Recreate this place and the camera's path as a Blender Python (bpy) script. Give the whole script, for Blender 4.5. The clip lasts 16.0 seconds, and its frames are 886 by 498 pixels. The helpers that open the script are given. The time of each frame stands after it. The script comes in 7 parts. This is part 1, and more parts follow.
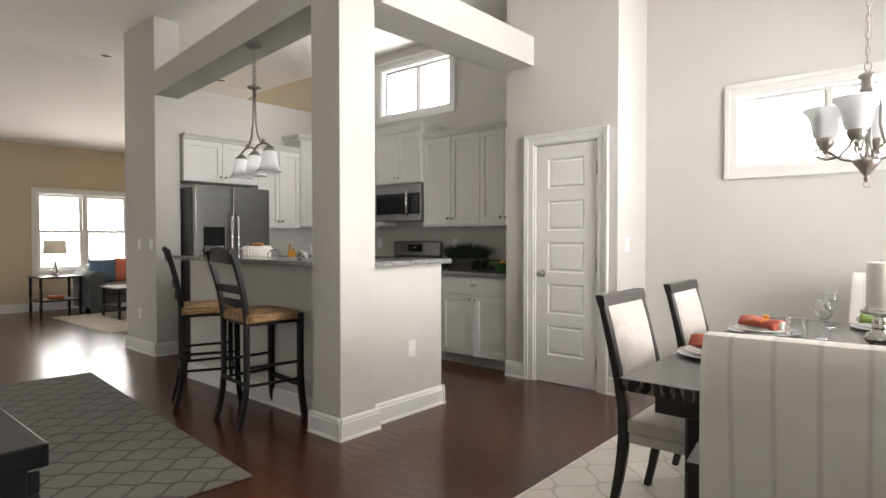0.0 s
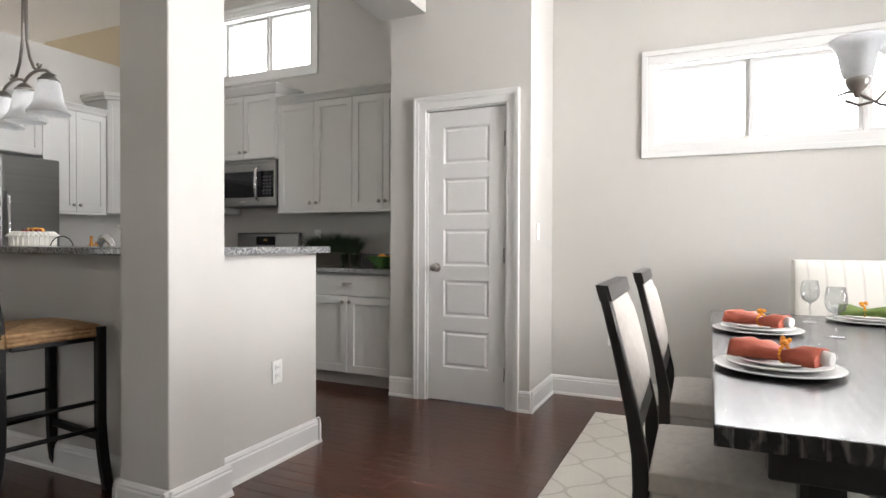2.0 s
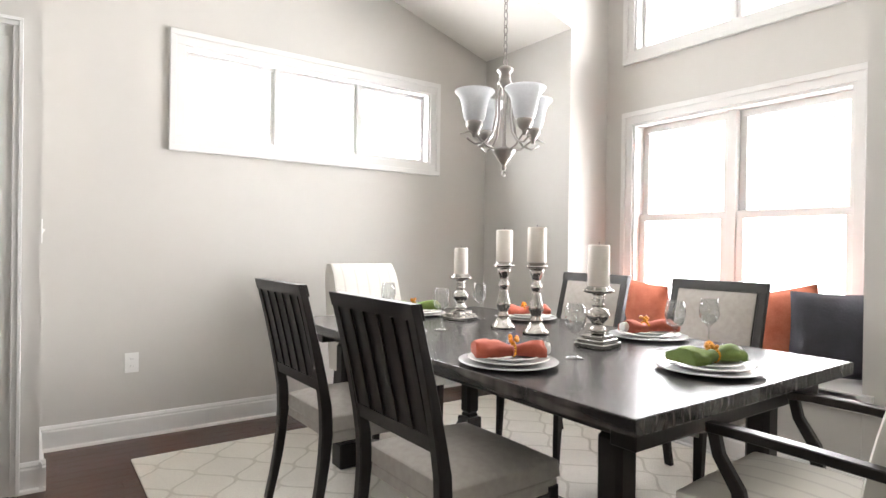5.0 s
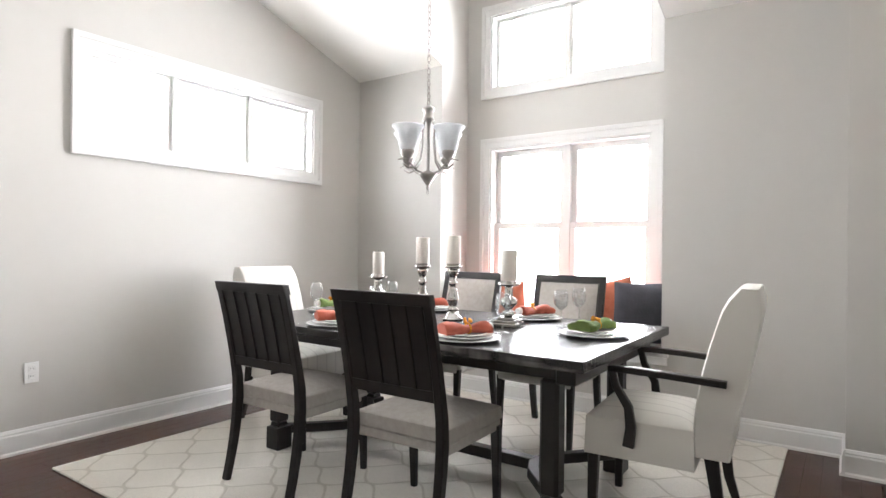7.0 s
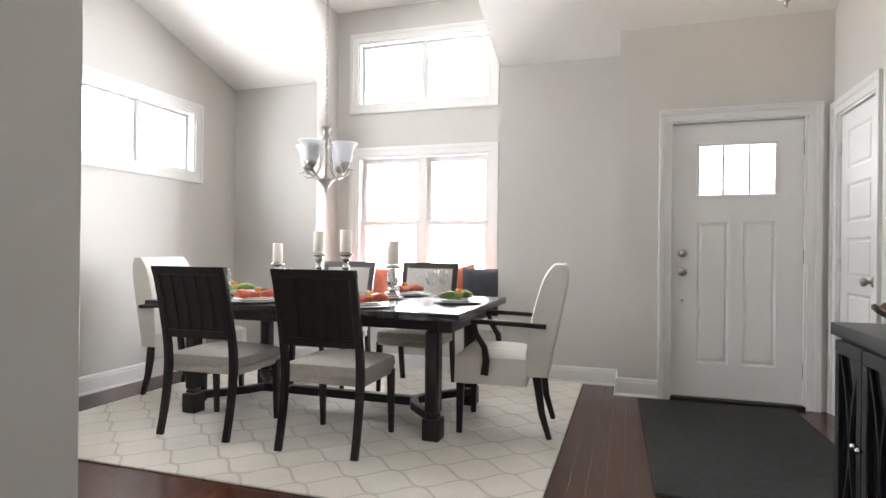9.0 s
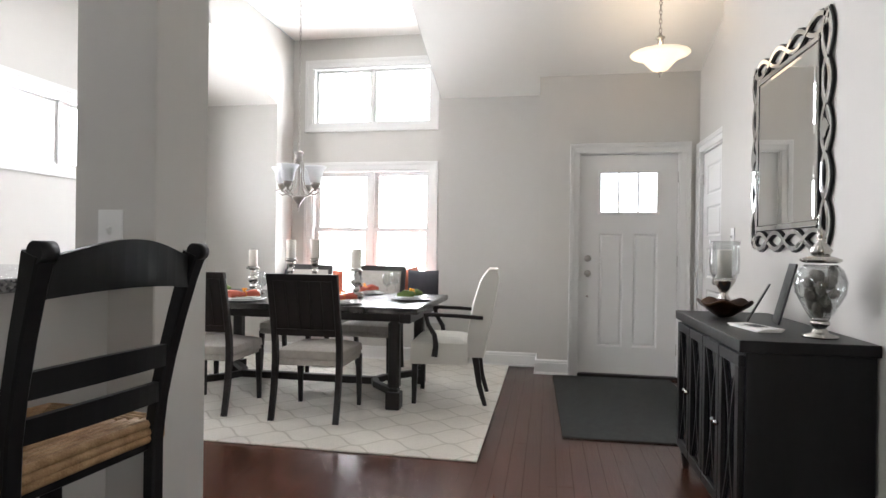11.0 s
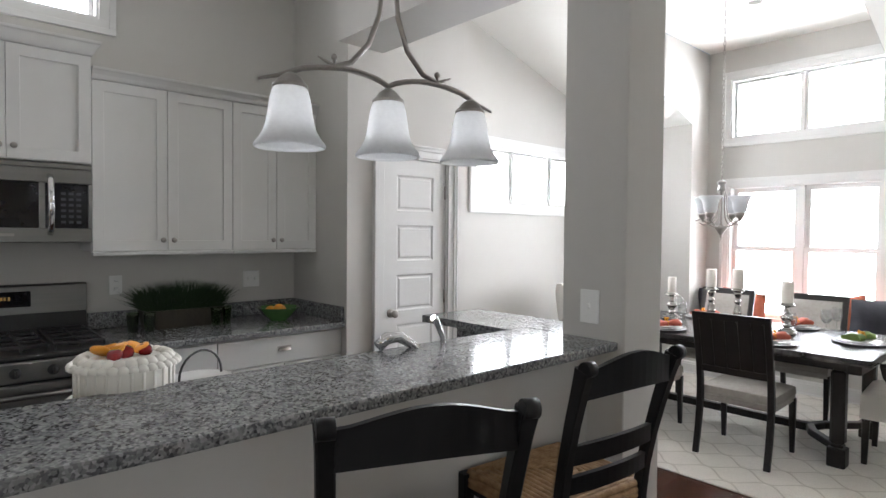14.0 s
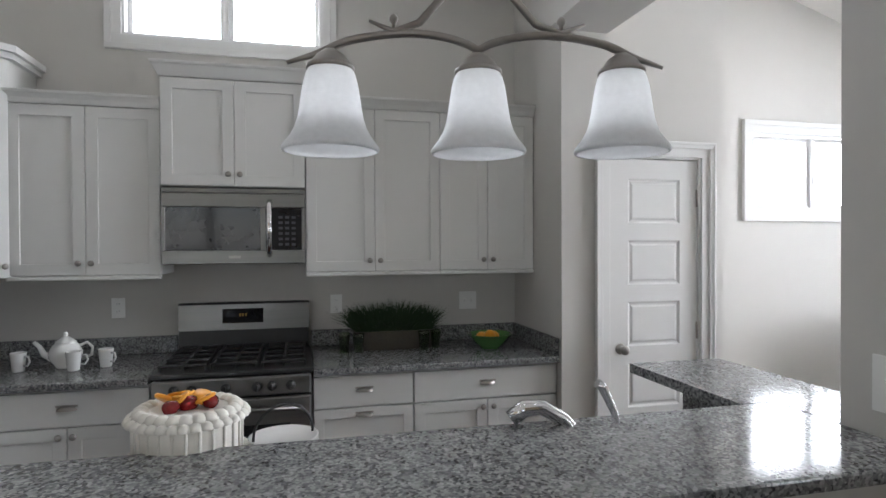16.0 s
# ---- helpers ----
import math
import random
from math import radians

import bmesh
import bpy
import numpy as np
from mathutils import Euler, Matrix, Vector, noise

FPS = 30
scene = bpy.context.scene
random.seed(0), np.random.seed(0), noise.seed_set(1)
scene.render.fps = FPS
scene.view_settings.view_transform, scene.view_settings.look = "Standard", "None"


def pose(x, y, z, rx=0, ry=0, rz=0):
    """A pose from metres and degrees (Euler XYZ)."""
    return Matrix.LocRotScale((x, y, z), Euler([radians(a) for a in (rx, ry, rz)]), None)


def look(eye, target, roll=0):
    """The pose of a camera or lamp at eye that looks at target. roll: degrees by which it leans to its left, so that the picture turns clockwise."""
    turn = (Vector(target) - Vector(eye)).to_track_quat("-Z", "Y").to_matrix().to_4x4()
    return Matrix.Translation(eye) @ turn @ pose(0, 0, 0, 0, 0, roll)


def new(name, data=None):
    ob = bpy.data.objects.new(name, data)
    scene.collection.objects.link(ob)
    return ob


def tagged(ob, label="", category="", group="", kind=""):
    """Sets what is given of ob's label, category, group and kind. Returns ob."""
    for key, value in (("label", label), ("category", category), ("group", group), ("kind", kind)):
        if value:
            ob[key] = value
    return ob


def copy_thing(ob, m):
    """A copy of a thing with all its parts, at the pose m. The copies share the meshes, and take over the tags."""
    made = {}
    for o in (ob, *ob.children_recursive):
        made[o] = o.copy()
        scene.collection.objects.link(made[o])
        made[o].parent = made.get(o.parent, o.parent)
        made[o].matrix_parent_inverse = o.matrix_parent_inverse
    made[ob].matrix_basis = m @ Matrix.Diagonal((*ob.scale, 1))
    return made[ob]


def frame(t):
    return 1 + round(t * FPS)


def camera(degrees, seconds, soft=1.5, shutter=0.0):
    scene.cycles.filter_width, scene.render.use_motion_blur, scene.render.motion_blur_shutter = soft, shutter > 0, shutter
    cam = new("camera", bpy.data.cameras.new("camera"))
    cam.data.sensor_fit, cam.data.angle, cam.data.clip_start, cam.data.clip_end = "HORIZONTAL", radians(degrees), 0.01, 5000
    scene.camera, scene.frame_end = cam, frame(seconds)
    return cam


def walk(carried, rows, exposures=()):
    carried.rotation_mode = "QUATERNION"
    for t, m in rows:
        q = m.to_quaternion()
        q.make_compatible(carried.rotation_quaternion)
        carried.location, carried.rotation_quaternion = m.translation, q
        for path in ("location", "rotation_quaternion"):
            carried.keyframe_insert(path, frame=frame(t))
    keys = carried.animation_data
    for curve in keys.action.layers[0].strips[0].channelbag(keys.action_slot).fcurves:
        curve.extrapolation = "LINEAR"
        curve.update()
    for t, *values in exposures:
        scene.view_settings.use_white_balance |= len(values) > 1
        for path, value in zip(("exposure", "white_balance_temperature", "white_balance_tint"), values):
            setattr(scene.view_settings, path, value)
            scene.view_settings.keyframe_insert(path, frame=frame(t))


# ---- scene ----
cam = camera(75.0, 16.0)
PATH = [
    (0, (1.33, 0.751, 1.247), (0.026, 2.267, 1.207), -0.0),
    (0.5, (1.056, 0.887, 1.234), (-0.238, 2.411, 1.198), -0.1),
    (1, (0.838, 1.047, 1.181), (-0.44, 2.585, 1.158), -0.3),
    (1.5, (0.652, 1.246, 1.154), (-0.484, 2.892, 1.126), 0.0),
    (2, (0.48, 1.413, 1.116), (-0.359, 3.228, 1.092), 0.2),
    (2.5, (0.321, 1.535, 1.1), (-0.121, 3.485, 1.073), 0.5),
    (3, (0.131, 1.648, 1.115), (0.122, 3.648, 1.087), 0.6),
    (3.5, (-0.063, 1.741, 1.081), (0.312, 3.706, 1.075), 0.9),
    (4, (-0.238, 1.805, 1.134), (0.457, 3.68, 1.105), 0.8),
    (4.5, (-0.437, 1.834, 1.143), (0.521, 3.59, 1.128), 0.8),
    (5, (-0.622, 1.857, 1.146), (0.539, 3.485, 1.135), 0.8),
    (7.5, (-1.721, 1.902, 1.159), (-0.008, 2.934, 1.154), 0.6),
    (8, (-1.954, 1.849, 1.153), (-0.177, 2.767, 1.138), 0.6),
    (8.5, (-2.203, 1.809, 1.128), (-0.356, 2.577, 1.116), 0.6),
    (9, (-2.445, 1.804, 1.099), (-0.542, 2.419, 1.103), 0.6),
    (11.5, (-3.495, 1.784, 1.248), (-1.526, 2.136, 1.241), 0.8),
    (12, (-3.62, 1.724, 1.339), (-1.682, 2.218, 1.316), 0.6),
    (12.5, (-3.72, 1.723, 1.38), (-1.873, 2.489, 1.353), 0.4),
    (13, (-3.772, 1.754, 1.4), (-2.081, 2.821, 1.365), 0.5),
    (13.5, (-3.774, 1.801, 1.455), (-2.267, 3.114, 1.407), 0.5),
    (14, (-3.71, 1.84, 1.503), (-2.369, 3.323, 1.449), 0.5),
    (14.5, (-3.582, 1.953, 1.53), (-2.376, 3.548, 1.495), 0.4),
    (15, (-3.418, 2.062, 1.544), (-2.373, 3.767, 1.516), 0.2),
    (15.5, (-3.217, 2.122, 1.567), (-2.408, 3.951, 1.541), 0.2),
    (16, (-3.038, 2.113, 1.548), (-2.563, 4.056, 1.528), -0.2),
]
EXPOSURES = [(0.0, -0.14, 6650, 13), (1.5, -0.14, 6400, 13), (5.0, 0.05, 6450, 13), (7.5, 0.12, 6200, 13), (9.0, 0.10, 6250, 13), (11.5, -0.05, 6150, 13), (12.5, -0.08, 6100, 13), (14.5, -0.12, 6050, 12), (16.0, -0.16, 5950, 12)]
walk(cam, [(t, look(eye, target, roll)) for t, eye, target, roll in PATH], EXPOSURES)

# ---- light ----
world = bpy.data.worlds.new("world")
scene.world = world
world.use_nodes = True
wn = world.node_tree
sky = wn.nodes.new("ShaderNodeTexSky")
sky.sky_type = "NISHITA"
sky.sun_disc = False
sky.sun_elevation = radians(57)
sky.sun_rotation = radians(236)
wn.nodes["Background"].inputs[1].default_value = 0.15
wn.links.new(sky.outputs[0], wn.nodes["Background"].inputs[0])


def area_lamp(name, loc, target, w, h, power, color=(1, 1, 1), spread=180):
    d = bpy.data.lights.new(name, "AREA")
    d.spread = radians(spread)
    d.shape, d.size, d.size_y, d.energy, d.color = "RECTANGLE", w, h, power, color
    ob = new(name, d)
    ob.matrix_world = look(loc, target)
    return ob


sun_data = bpy.data.lights.new("sun", "SUN")
sun_data.energy, sun_data.angle, sun_data.color = 4.0, radians(0.6), (1.0, 0.96, 0.9)
sun = new("sun", sun_data)
sun.matrix_world = look((0, 0, 0), (0.45, 0.3, -0.84))
DAY = (0.985, 0.985, 0.97)
area_lamp("daylight_bench", (3.065, 3.77, 1.33), (0, 3.77, 1.33), 1.38, 1.42, 112, DAY, 125)
area_lamp("daylight_upper", (3.065, 3.77, 2.885), (0, 3.77, 2.885), 1.38, 0.64, 48, DAY, 125)
area_lamp("daylight_long", (1.032, 5.795, 2.065), (1.032, 3, 2.065), 1.80, 0.55, 64, DAY, 150)
area_lamp("daylight_kitchen", (-3.475, 5.955, 3.05), (-3.475, 3, 3.05), 1.10, 0.56, 20, DAY)
area_lamp("daylight_door", (2.30, 1.04, 1.71), (0, 1.04, 1.71), 0.62, 0.42, 4.5, DAY)
area_lamp("daylight_living_a", (-10.405, 4.415, 1.345), (-6, 4.415, 1.345), 1.57, 1.45, 80, (1.0, 0.97, 0.92))
# Two added fill lamps, set behind made-up south windows out of view.
area_lamp("south_fill_wide", (-8.2, -2.155, 1.45), (-8.2, 2, 1.45), 2.9, 1.8, 42, (1.0, 0.98, 0.95))
area_lamp("south_fill_narrow", (-4.6, -2.155, 1.45), (-4.6, 2, 1.45), 2.1, 1.8, 15, (1.0, 0.98, 0.95))


# ---- materials ----
def material(name, color, rough=0.5, metal=0.0, mix=None, scale=8.0, amount=0.35, bump=0.0, bscale=60.0, coat=0.0, spec=None, stretch=None, rscale=0.0):
    m = bpy.data.materials.new(name)
    m.use_nodes = True
    nt = m.node_tree
    b = nt.nodes["Principled BSDF"]
    b.inputs["Roughness"].default_value = rough
    b.inputs["Metallic"].default_value = metal
    b.inputs["Base Color"].default_value = (*color, 1)
    if coat:
        b.inputs["Coat Weight"].default_value = coat
        b.inputs["Coat Roughness"].default_value = 0.12
    if spec is not None:
        b.inputs["Specular IOR Level"].default_value = spec
    tc = nt.nodes.new("ShaderNodeTexCoord")
    vec = tc.outputs["Object"]
    if stretch:
        mp = nt.nodes.new("ShaderNodeMapping")
        mp.inputs["Scale"].default_value = stretch
        nt.links.new(vec, mp.inputs["Vector"])
        vec = mp.outputs["Vector"]
    if mix is not None:
        n1 = nt.nodes.new("ShaderNodeTexNoise")
        n1.inputs["Scale"].default_value = scale
        n1.inputs["Detail"].default_value = 6
        nt.links.new(vec, n1.inputs["Vector"])
        n2 = nt.nodes.new("ShaderNodeTexNoise")
        n2.inputs["Scale"].default_value = scale * 9
        n2.inputs["Detail"].default_value = 3
        nt.links.new(vec, n2.inputs["Vector"])
        add = nt.nodes.new("ShaderNodeMath")
        add.operation = "MULTIPLY_ADD"
        add.inputs[1].default_value = 0.4
        nt.links.new(n2.outputs[0], add.inputs[0])
        nt.links.new(n1.outputs[0], add.inputs[2])
        mr = nt.nodes.new("ShaderNodeMapRange")
        mr.inputs["From Min"].default_value = 0.45
        mr.inputs["From Max"].default_value = 0.95
        mr.inputs["To Max"].default_value = amount * 2
        nt.links.new(add.outputs[0], mr.inputs["Value"])
        mx = nt.nodes.new("ShaderNodeMix")
        mx.data_type = "RGBA"
        mx.inputs[6].default_value = (*color, 1)
        mx.inputs[7].default_value = (*mix, 1)
        nt.links.new(mr.outputs[0], mx.inputs[0])
        nt.links.new(mx.outputs[2], b.inputs["Base Color"])
        if rscale:
            rr = nt.nodes.new("ShaderNodeMapRange")
            rr.inputs["To Min"].default_value = rough - rscale
            rr.inputs["To Max"].default_value = rough + rscale
            nt.links.new(n1.outputs[0], rr.inputs["Value"])
            nt.links.new(rr.outputs[0], b.inputs["Roughness"])
    if bump:
        nb = nt.nodes.new("ShaderNodeTexNoise")
        nb.inputs["Scale"].default_value = bscale
        nb.inputs["Detail"].default_value = 4
        nt.links.new(vec, nb.inputs["Vector"])
        bp = nt.nodes.new("ShaderNodeBump")
        bp.inputs["Strength"].default_value = bump
        bp.inputs["Distance"].default_value = 0.002
        nt.links.new(nb.outputs[0], bp.inputs["Height"])
        nt.links.new(bp.outputs[0], b.inputs["Normal"])
    return m


M = {}
M["wall"] = material("grey_wall_paint", (0.535, 0.52, 0.49), 0.62, mix=(0.51, 0.495, 0.467), scale=1.3, amount=0.4, bump=0.12, bscale=260)
M["beige"] = material("beige_wall_paint", (0.55, 0.46, 0.32), 0.62, mix=(0.52, 0.435, 0.30), scale=1.3, amount=0.4, bump=0.12, bscale=260)
M["ceiling"] = material("ceiling_paint", (0.82, 0.805, 0.765), 0.8, mix=(0.79, 0.775, 0.735), scale=1.0, amount=0.4, bump=0.15, bscale=200)
M["trim"] = material("white_trim_paint", (0.69, 0.685, 0.67), 0.45, mix=(0.66, 0.655, 0.64), scale=2.5, amount=0.3, bump=0.04, bscale=90)
M["cabinet"] = material("cabinet_paint", (0.66, 0.655, 0.635), 0.42, mix=(0.63, 0.625, 0.605), scale=2.5, amount=0.3, bump=0.04, bscale=120)
M["black"] = material("black_stained_wood", (0.005, 0.005, 0.0055), 0.40, spec=0.25, mix=(0.014, 0.013, 0.013), scale=3, amount=0.4, bump=0.15, bscale=50, stretch=(1, 1, 0.15))
M["espresso"] = material("espresso_wood", (0.012, 0.010, 0.0095), 0.4, spec=0.35, mix=(0.022, 0.018, 0.016), scale=6, amount=0.45, bump=0.2, bscale=70, stretch=(1, 1, 0.12))
M["linen"] = material("linen_fabric", (0.41, 0.38, 0.345), 0.9, mix=(0.34, 0.315, 0.285), scale=40, amount=0.5, bump=0.7, bscale=420)
M["nickel"] = material("brushed_nickel", (0.40, 0.375, 0.35), 0.3, 1.0, mix=(0.34, 0.32, 0.30), scale=15, amount=0.5)
M["chrome"] = material("chrome", (0.75, 0.75, 0.76), 0.07, 1.0, mix=(0.68, 0.68, 0.7), scale=8, amount=0.3)
M["steel"] = material("stainless_steel", (0.27, 0.265, 0.255), 0.32, 1.0, mix=(0.23, 0.228, 0.225), scale=3, amount=0.5, stretch=(0.2, 0.2, 12), bump=0.05, bscale=80)
M["mercury"] = material("mercury_glass", (0.72, 0.70, 0.67), 0.12, 1.0, mix=(0.40, 0.385, 0.36), scale=14, amount=0.6, bump=0.3, bscale=25)
M["darkglass"] = material("black_glass", (0.01, 0.01, 0.012), 0.08, mix=(0.02, 0.02, 0.022), scale=3, amount=0.3)
M["blackmetal"] = material("black_enamel", (0.012, 0.012, 0.012), 0.4, mix=(0.03, 0.03, 0.03), scale=9, amount=0.3)
M["china"] = material("white_china", (0.78, 0.78, 0.77), 0.14, mix=(0.74, 0.74, 0.73), scale=6, amount=0.3, coat=0.3)
M["charger"] = material("charger_glaze", (0.60, 0.60, 0.60), 0.2, 0.2, mix=(0.5, 0.5, 0.5), scale=8, amount=0.3, coat=0.3)
M["wax"] = material("candle_wax", (0.80, 0.76, 0.70), 0.5, mix=(0.76, 0.71, 0.64), scale=12, amount=0.4)
M["orange"] = material("coral_fabric", (0.62, 0.20, 0.12), 0.85, mix=(0.46, 0.12, 0.06), scale=15, amount=0.5, bump=0.5, bscale=300)
M["rust"] = material("rust_napkin", (0.42, 0.10, 0.055), 0.85, mix=(0.33, 0.07, 0.04), scale=20, amount=0.5, bump=0.5, bscale=350)
M["green"] = material("green_napkin", (0.14, 0.20, 0.045), 0.85, mix=(0.10, 0.15, 0.03), scale=20, amount=0.5, bump=0.5, bscale=350)
M["whitecloth"] = material("white_cloth", (0.75, 0.74, 0.72), 0.85, mix=(0.7, 0.69, 0.67), scale=20, amount=0.4, bump=0.4, bscale=350)
M["amber"] = material("amber_beads", (0.75, 0.33, 0.03), 0.2, mix=(0.6, 0.22, 0.02), scale=50, amount=0.5, coat=0.5)
M["charcoal"] = material("charcoal_quilt", (0.075, 0.075, 0.09), 0.9, mix=(0.055, 0.055, 0.068), scale=12, amount=0.5, bump=1.0, bscale=70)
M["blue"] = material("blue_fabric", (0.12, 0.20, 0.30), 0.9, mix=(0.09, 0.15, 0.24), scale=15, amount=0.5, bump=0.5, bscale=200)
M["sofa"] = material("grey_sofa_fabric", (0.10, 0.105, 0.11), 0.92, mix=(0.08, 0.085, 0.09), scale=10, amount=0.5, bump=0.5, bscale=250)
M["mat"] = material("black_doormat_fibre", (0.012, 0.013, 0.012), 0.95, mix=(0.025, 0.027, 0.025), scale=30, amount=0.5, bump=1.0, bscale=300)
M["rush"] = material("woven_rush", (0.44, 0.28, 0.14), 0.75, mix=(0.24, 0.13, 0.055), scale=5, amount=0.6, bump=1.0, bscale=40, stretch=(6, 6, 6))
M["orangefruit"] = material("orange_peel", (0.85, 0.36, 0.02), 0.4, mix=(0.7, 0.28, 0.02), scale=40, amount=0.4, bump=0.3, bscale=150)
M["strawberry"] = material("strawberry_skin", (0.26, 0.012, 0.012), 0.25, mix=(0.14, 0.008, 0.010), scale=60, amount=0.4, bump=0.5, bscale=250)
M["cream"] = material("whipped_cream", (0.82, 0.80, 0.74), 0.45, mix=(0.78, 0.75, 0.68), scale=20, amount=0.4, bump=0.3, bscale=60)
M["grass"] = material("potted_grass", (0.012, 0.028, 0.010), 0.6, mix=(0.022, 0.045, 0.014), scale=30, amount=0.5)
M["darkwood"] = material("dark_crate_wood", (0.05, 0.04, 0.025), 0.7, mix=(0.03, 0.025, 0.018), scale=10, amount=0.5, bump=0.5, bscale=60)
M["greenbowl"] = material("green_glazed_ceramic", (0.10, 0.22, 0.07), 0.2, mix=(0.07, 0.16, 0.05), scale=8, amount=0.4, coat=0.4)
M["copper"] = material("bronze_bowl", (0.10, 0.045, 0.022), 0.3, 0.7, mix=(0.05, 0.025, 0.015), scale=12, amount=0.5)
M["shell"] = material("grey_shells", (0.20, 0.185, 0.155), 0.7, mix=(0.12, 0.11, 0.09), scale=20, amount=0.6, bump=0.8, bscale=60)
M["paper"] = material("printed_paper", (0.75, 0.74, 0.72), 0.6, mix=(0.6, 0.6, 0.6), scale=30, amount=0.2)
M["ink"] = material("dark_ink", (0.05, 0.05, 0.06), 0.6)
M["display"] = material("display_digits", (0.5, 0.3, 0.05), 0.5)
M["plastic"] = material("white_plastic", (0.78, 0.78, 0.76), 0.35, mix=(0.75, 0.75, 0.73), scale=10, amount=0.2)
M["toekick"] = material("cabinet_toe_kick", (0.5, 0.495, 0.48), 0.5)
M["grout"] = material("floor_joint", (0.028, 0.011, 0.007), 0.5)
M["brickfar"] = material("red_brick", (0.33, 0.18, 0.14), 0.85, mix=(0.26, 0.14, 0.11), scale=5, amount=0.5, bump=0.5, bscale=30)
M["lawn"] = material("lawn", (0.07, 0.11, 0.03), 0.9, mix=(0.10, 0.13, 0.05), scale=0.8, amount=0.6)
M["concrete"] = material("pale_concrete", (0.45, 0.44, 0.41), 0.85, mix=(0.38, 0.37, 0.35), scale=1.5, amount=0.5)
M["siding"] = material("pale_siding", (0.60, 0.58, 0.53), 0.7, mix=(0.55, 0.53, 0.49), scale=2, amount=0.3)
M["leaf"] = material("foliage", (0.06, 0.10, 0.03), 0.7, mix=(0.09, 0.12, 0.03), scale=2, amount=0.6)
M["bark"] = material("bark", (0.10, 0.075, 0.05), 0.9, mix=(0.06, 0.045, 0.03), scale=8, amount=0.6)


def glass_material(name, color=(1, 1, 1), rough=0.03, gloss=0.9):
    """Thin clear glass: light goes straight through, and it gleams towards its rim."""
    m = bpy.data.materials.new(name)
    m.use_nodes = True
    nt = m.node_tree
    nt.nodes.remove(nt.nodes["Principled BSDF"])
    tr, gl, lw, pw, ma, mx = (nt.nodes.new(k) for k in ("ShaderNodeBsdfTransparent", "ShaderNodeBsdfGlossy", "ShaderNodeLayerWeight", "ShaderNodeMath", "ShaderNodeMath", "ShaderNodeMixShader"))
    tr.inputs[0].default_value = (*color, 1)
    gl.inputs["Roughness"].default_value = rough
    lw.inputs["Blend"].default_value = 0.5
    pw.operation, ma.operation = "POWER", "MULTIPLY_ADD"
    pw.inputs[1].default_value = 2.6
    ma.inputs[1].default_value, ma.inputs[2].default_value = gloss, 0.10
    for a, b in ((lw.outputs["Facing"], pw.inputs[0]), (pw.outputs[0], ma.inputs[0]), (ma.outputs[0], mx.inputs[0]), (tr.outputs[0], mx.inputs[1]), (gl.outputs[0], mx.inputs[2]), (mx.outputs[0], nt.nodes["Material Output"].inputs["Surface"])):
        nt.links.new(a, b)
    return m


M["glass"] = glass_material("clear_glass", (0.95, 0.96, 0.96))
M["greenglass"] = glass_material("green_glass", (0.45, 0.6, 0.35))
M["mirror"] = material("mirror_silver", (0.86, 0.87, 0.86), 0.02, 1.0)
M["pane"] = material("window_glass", (1, 1, 1), 0.0)
M["pane"].node_tree.nodes["Principled BSDF"].inputs["Transmission Weight"].default_value = 1.0
M["pane"].node_tree.nodes["Principled BSDF"].inputs["IOR"].default_value = 1.02


def shade_material(name, color, glow=0.0, glow_color=(1, 0.8, 0.5)):
    """Frosted alabaster glass: diffuse with light passing through."""
    m = bpy.data.materials.new(name)
    m.use_nodes = True
    nt = m.node_tree
    b = nt.nodes["Principled BSDF"]
    b.inputs["Roughness"].default_value = 0.35
    n = nt.nodes.new("ShaderNodeTexNoise")
    n.inputs["Scale"].default_value = 14
    n.inputs["Detail"].default_value = 5
    r = nt.nodes.new("ShaderNodeValToRGB")
    r.color_ramp.elements[0].color = (*[c * 0.86 for c in color], 1)
    r.color_ramp.elements[1].color = (*color, 1)
    nt.links.new(n.outputs[0], r.inputs[0])
    nt.links.new(r.outputs[0], b.inputs["Base Color"])
    tr = nt.nodes.new("ShaderNodeBsdfTranslucent")
    nt.links.new(r.outputs[0], tr.inputs[0])
    mx = nt.nodes.new("ShaderNodeMixShader")
    mx.inputs[0].default_value = 0.5
    nt.links.new(b.outputs[0], mx.inputs[1])
    nt.links.new(tr.outputs[0], mx.inputs[2])
    nt.links.new(mx.outputs[0], nt.nodes["Material Output"].inputs["Surface"])
    if glow:
        b.inputs["Emission Color"].default_value = (*glow_color, 1)
        b.inputs["Emission Strength"].default_value = glow
    return m


M["shade"] = shade_material("frosted_glass_shade", (0.86, 0.87, 0.88))
M["bulb"] = material("warm_white_bulb", (0.9, 0.9, 0.88), 0.4)
M["bulb"].node_tree.nodes["Principled BSDF"].inputs["Emission Color"].default_value = (1.0, 0.97, 0.92, 1)
M["bulb"].node_tree.nodes["Principled BSDF"].inputs["Emission Strength"].default_value = 6.0
M["litshade"] = shade_material("lit_glass_shade", (0.88, 0.83, 0.74), 0.9, (1.0, 0.88, 0.7))
M["lampshade"] = shade_material("linen_lamp_shade", (0.82, 0.78, 0.70))


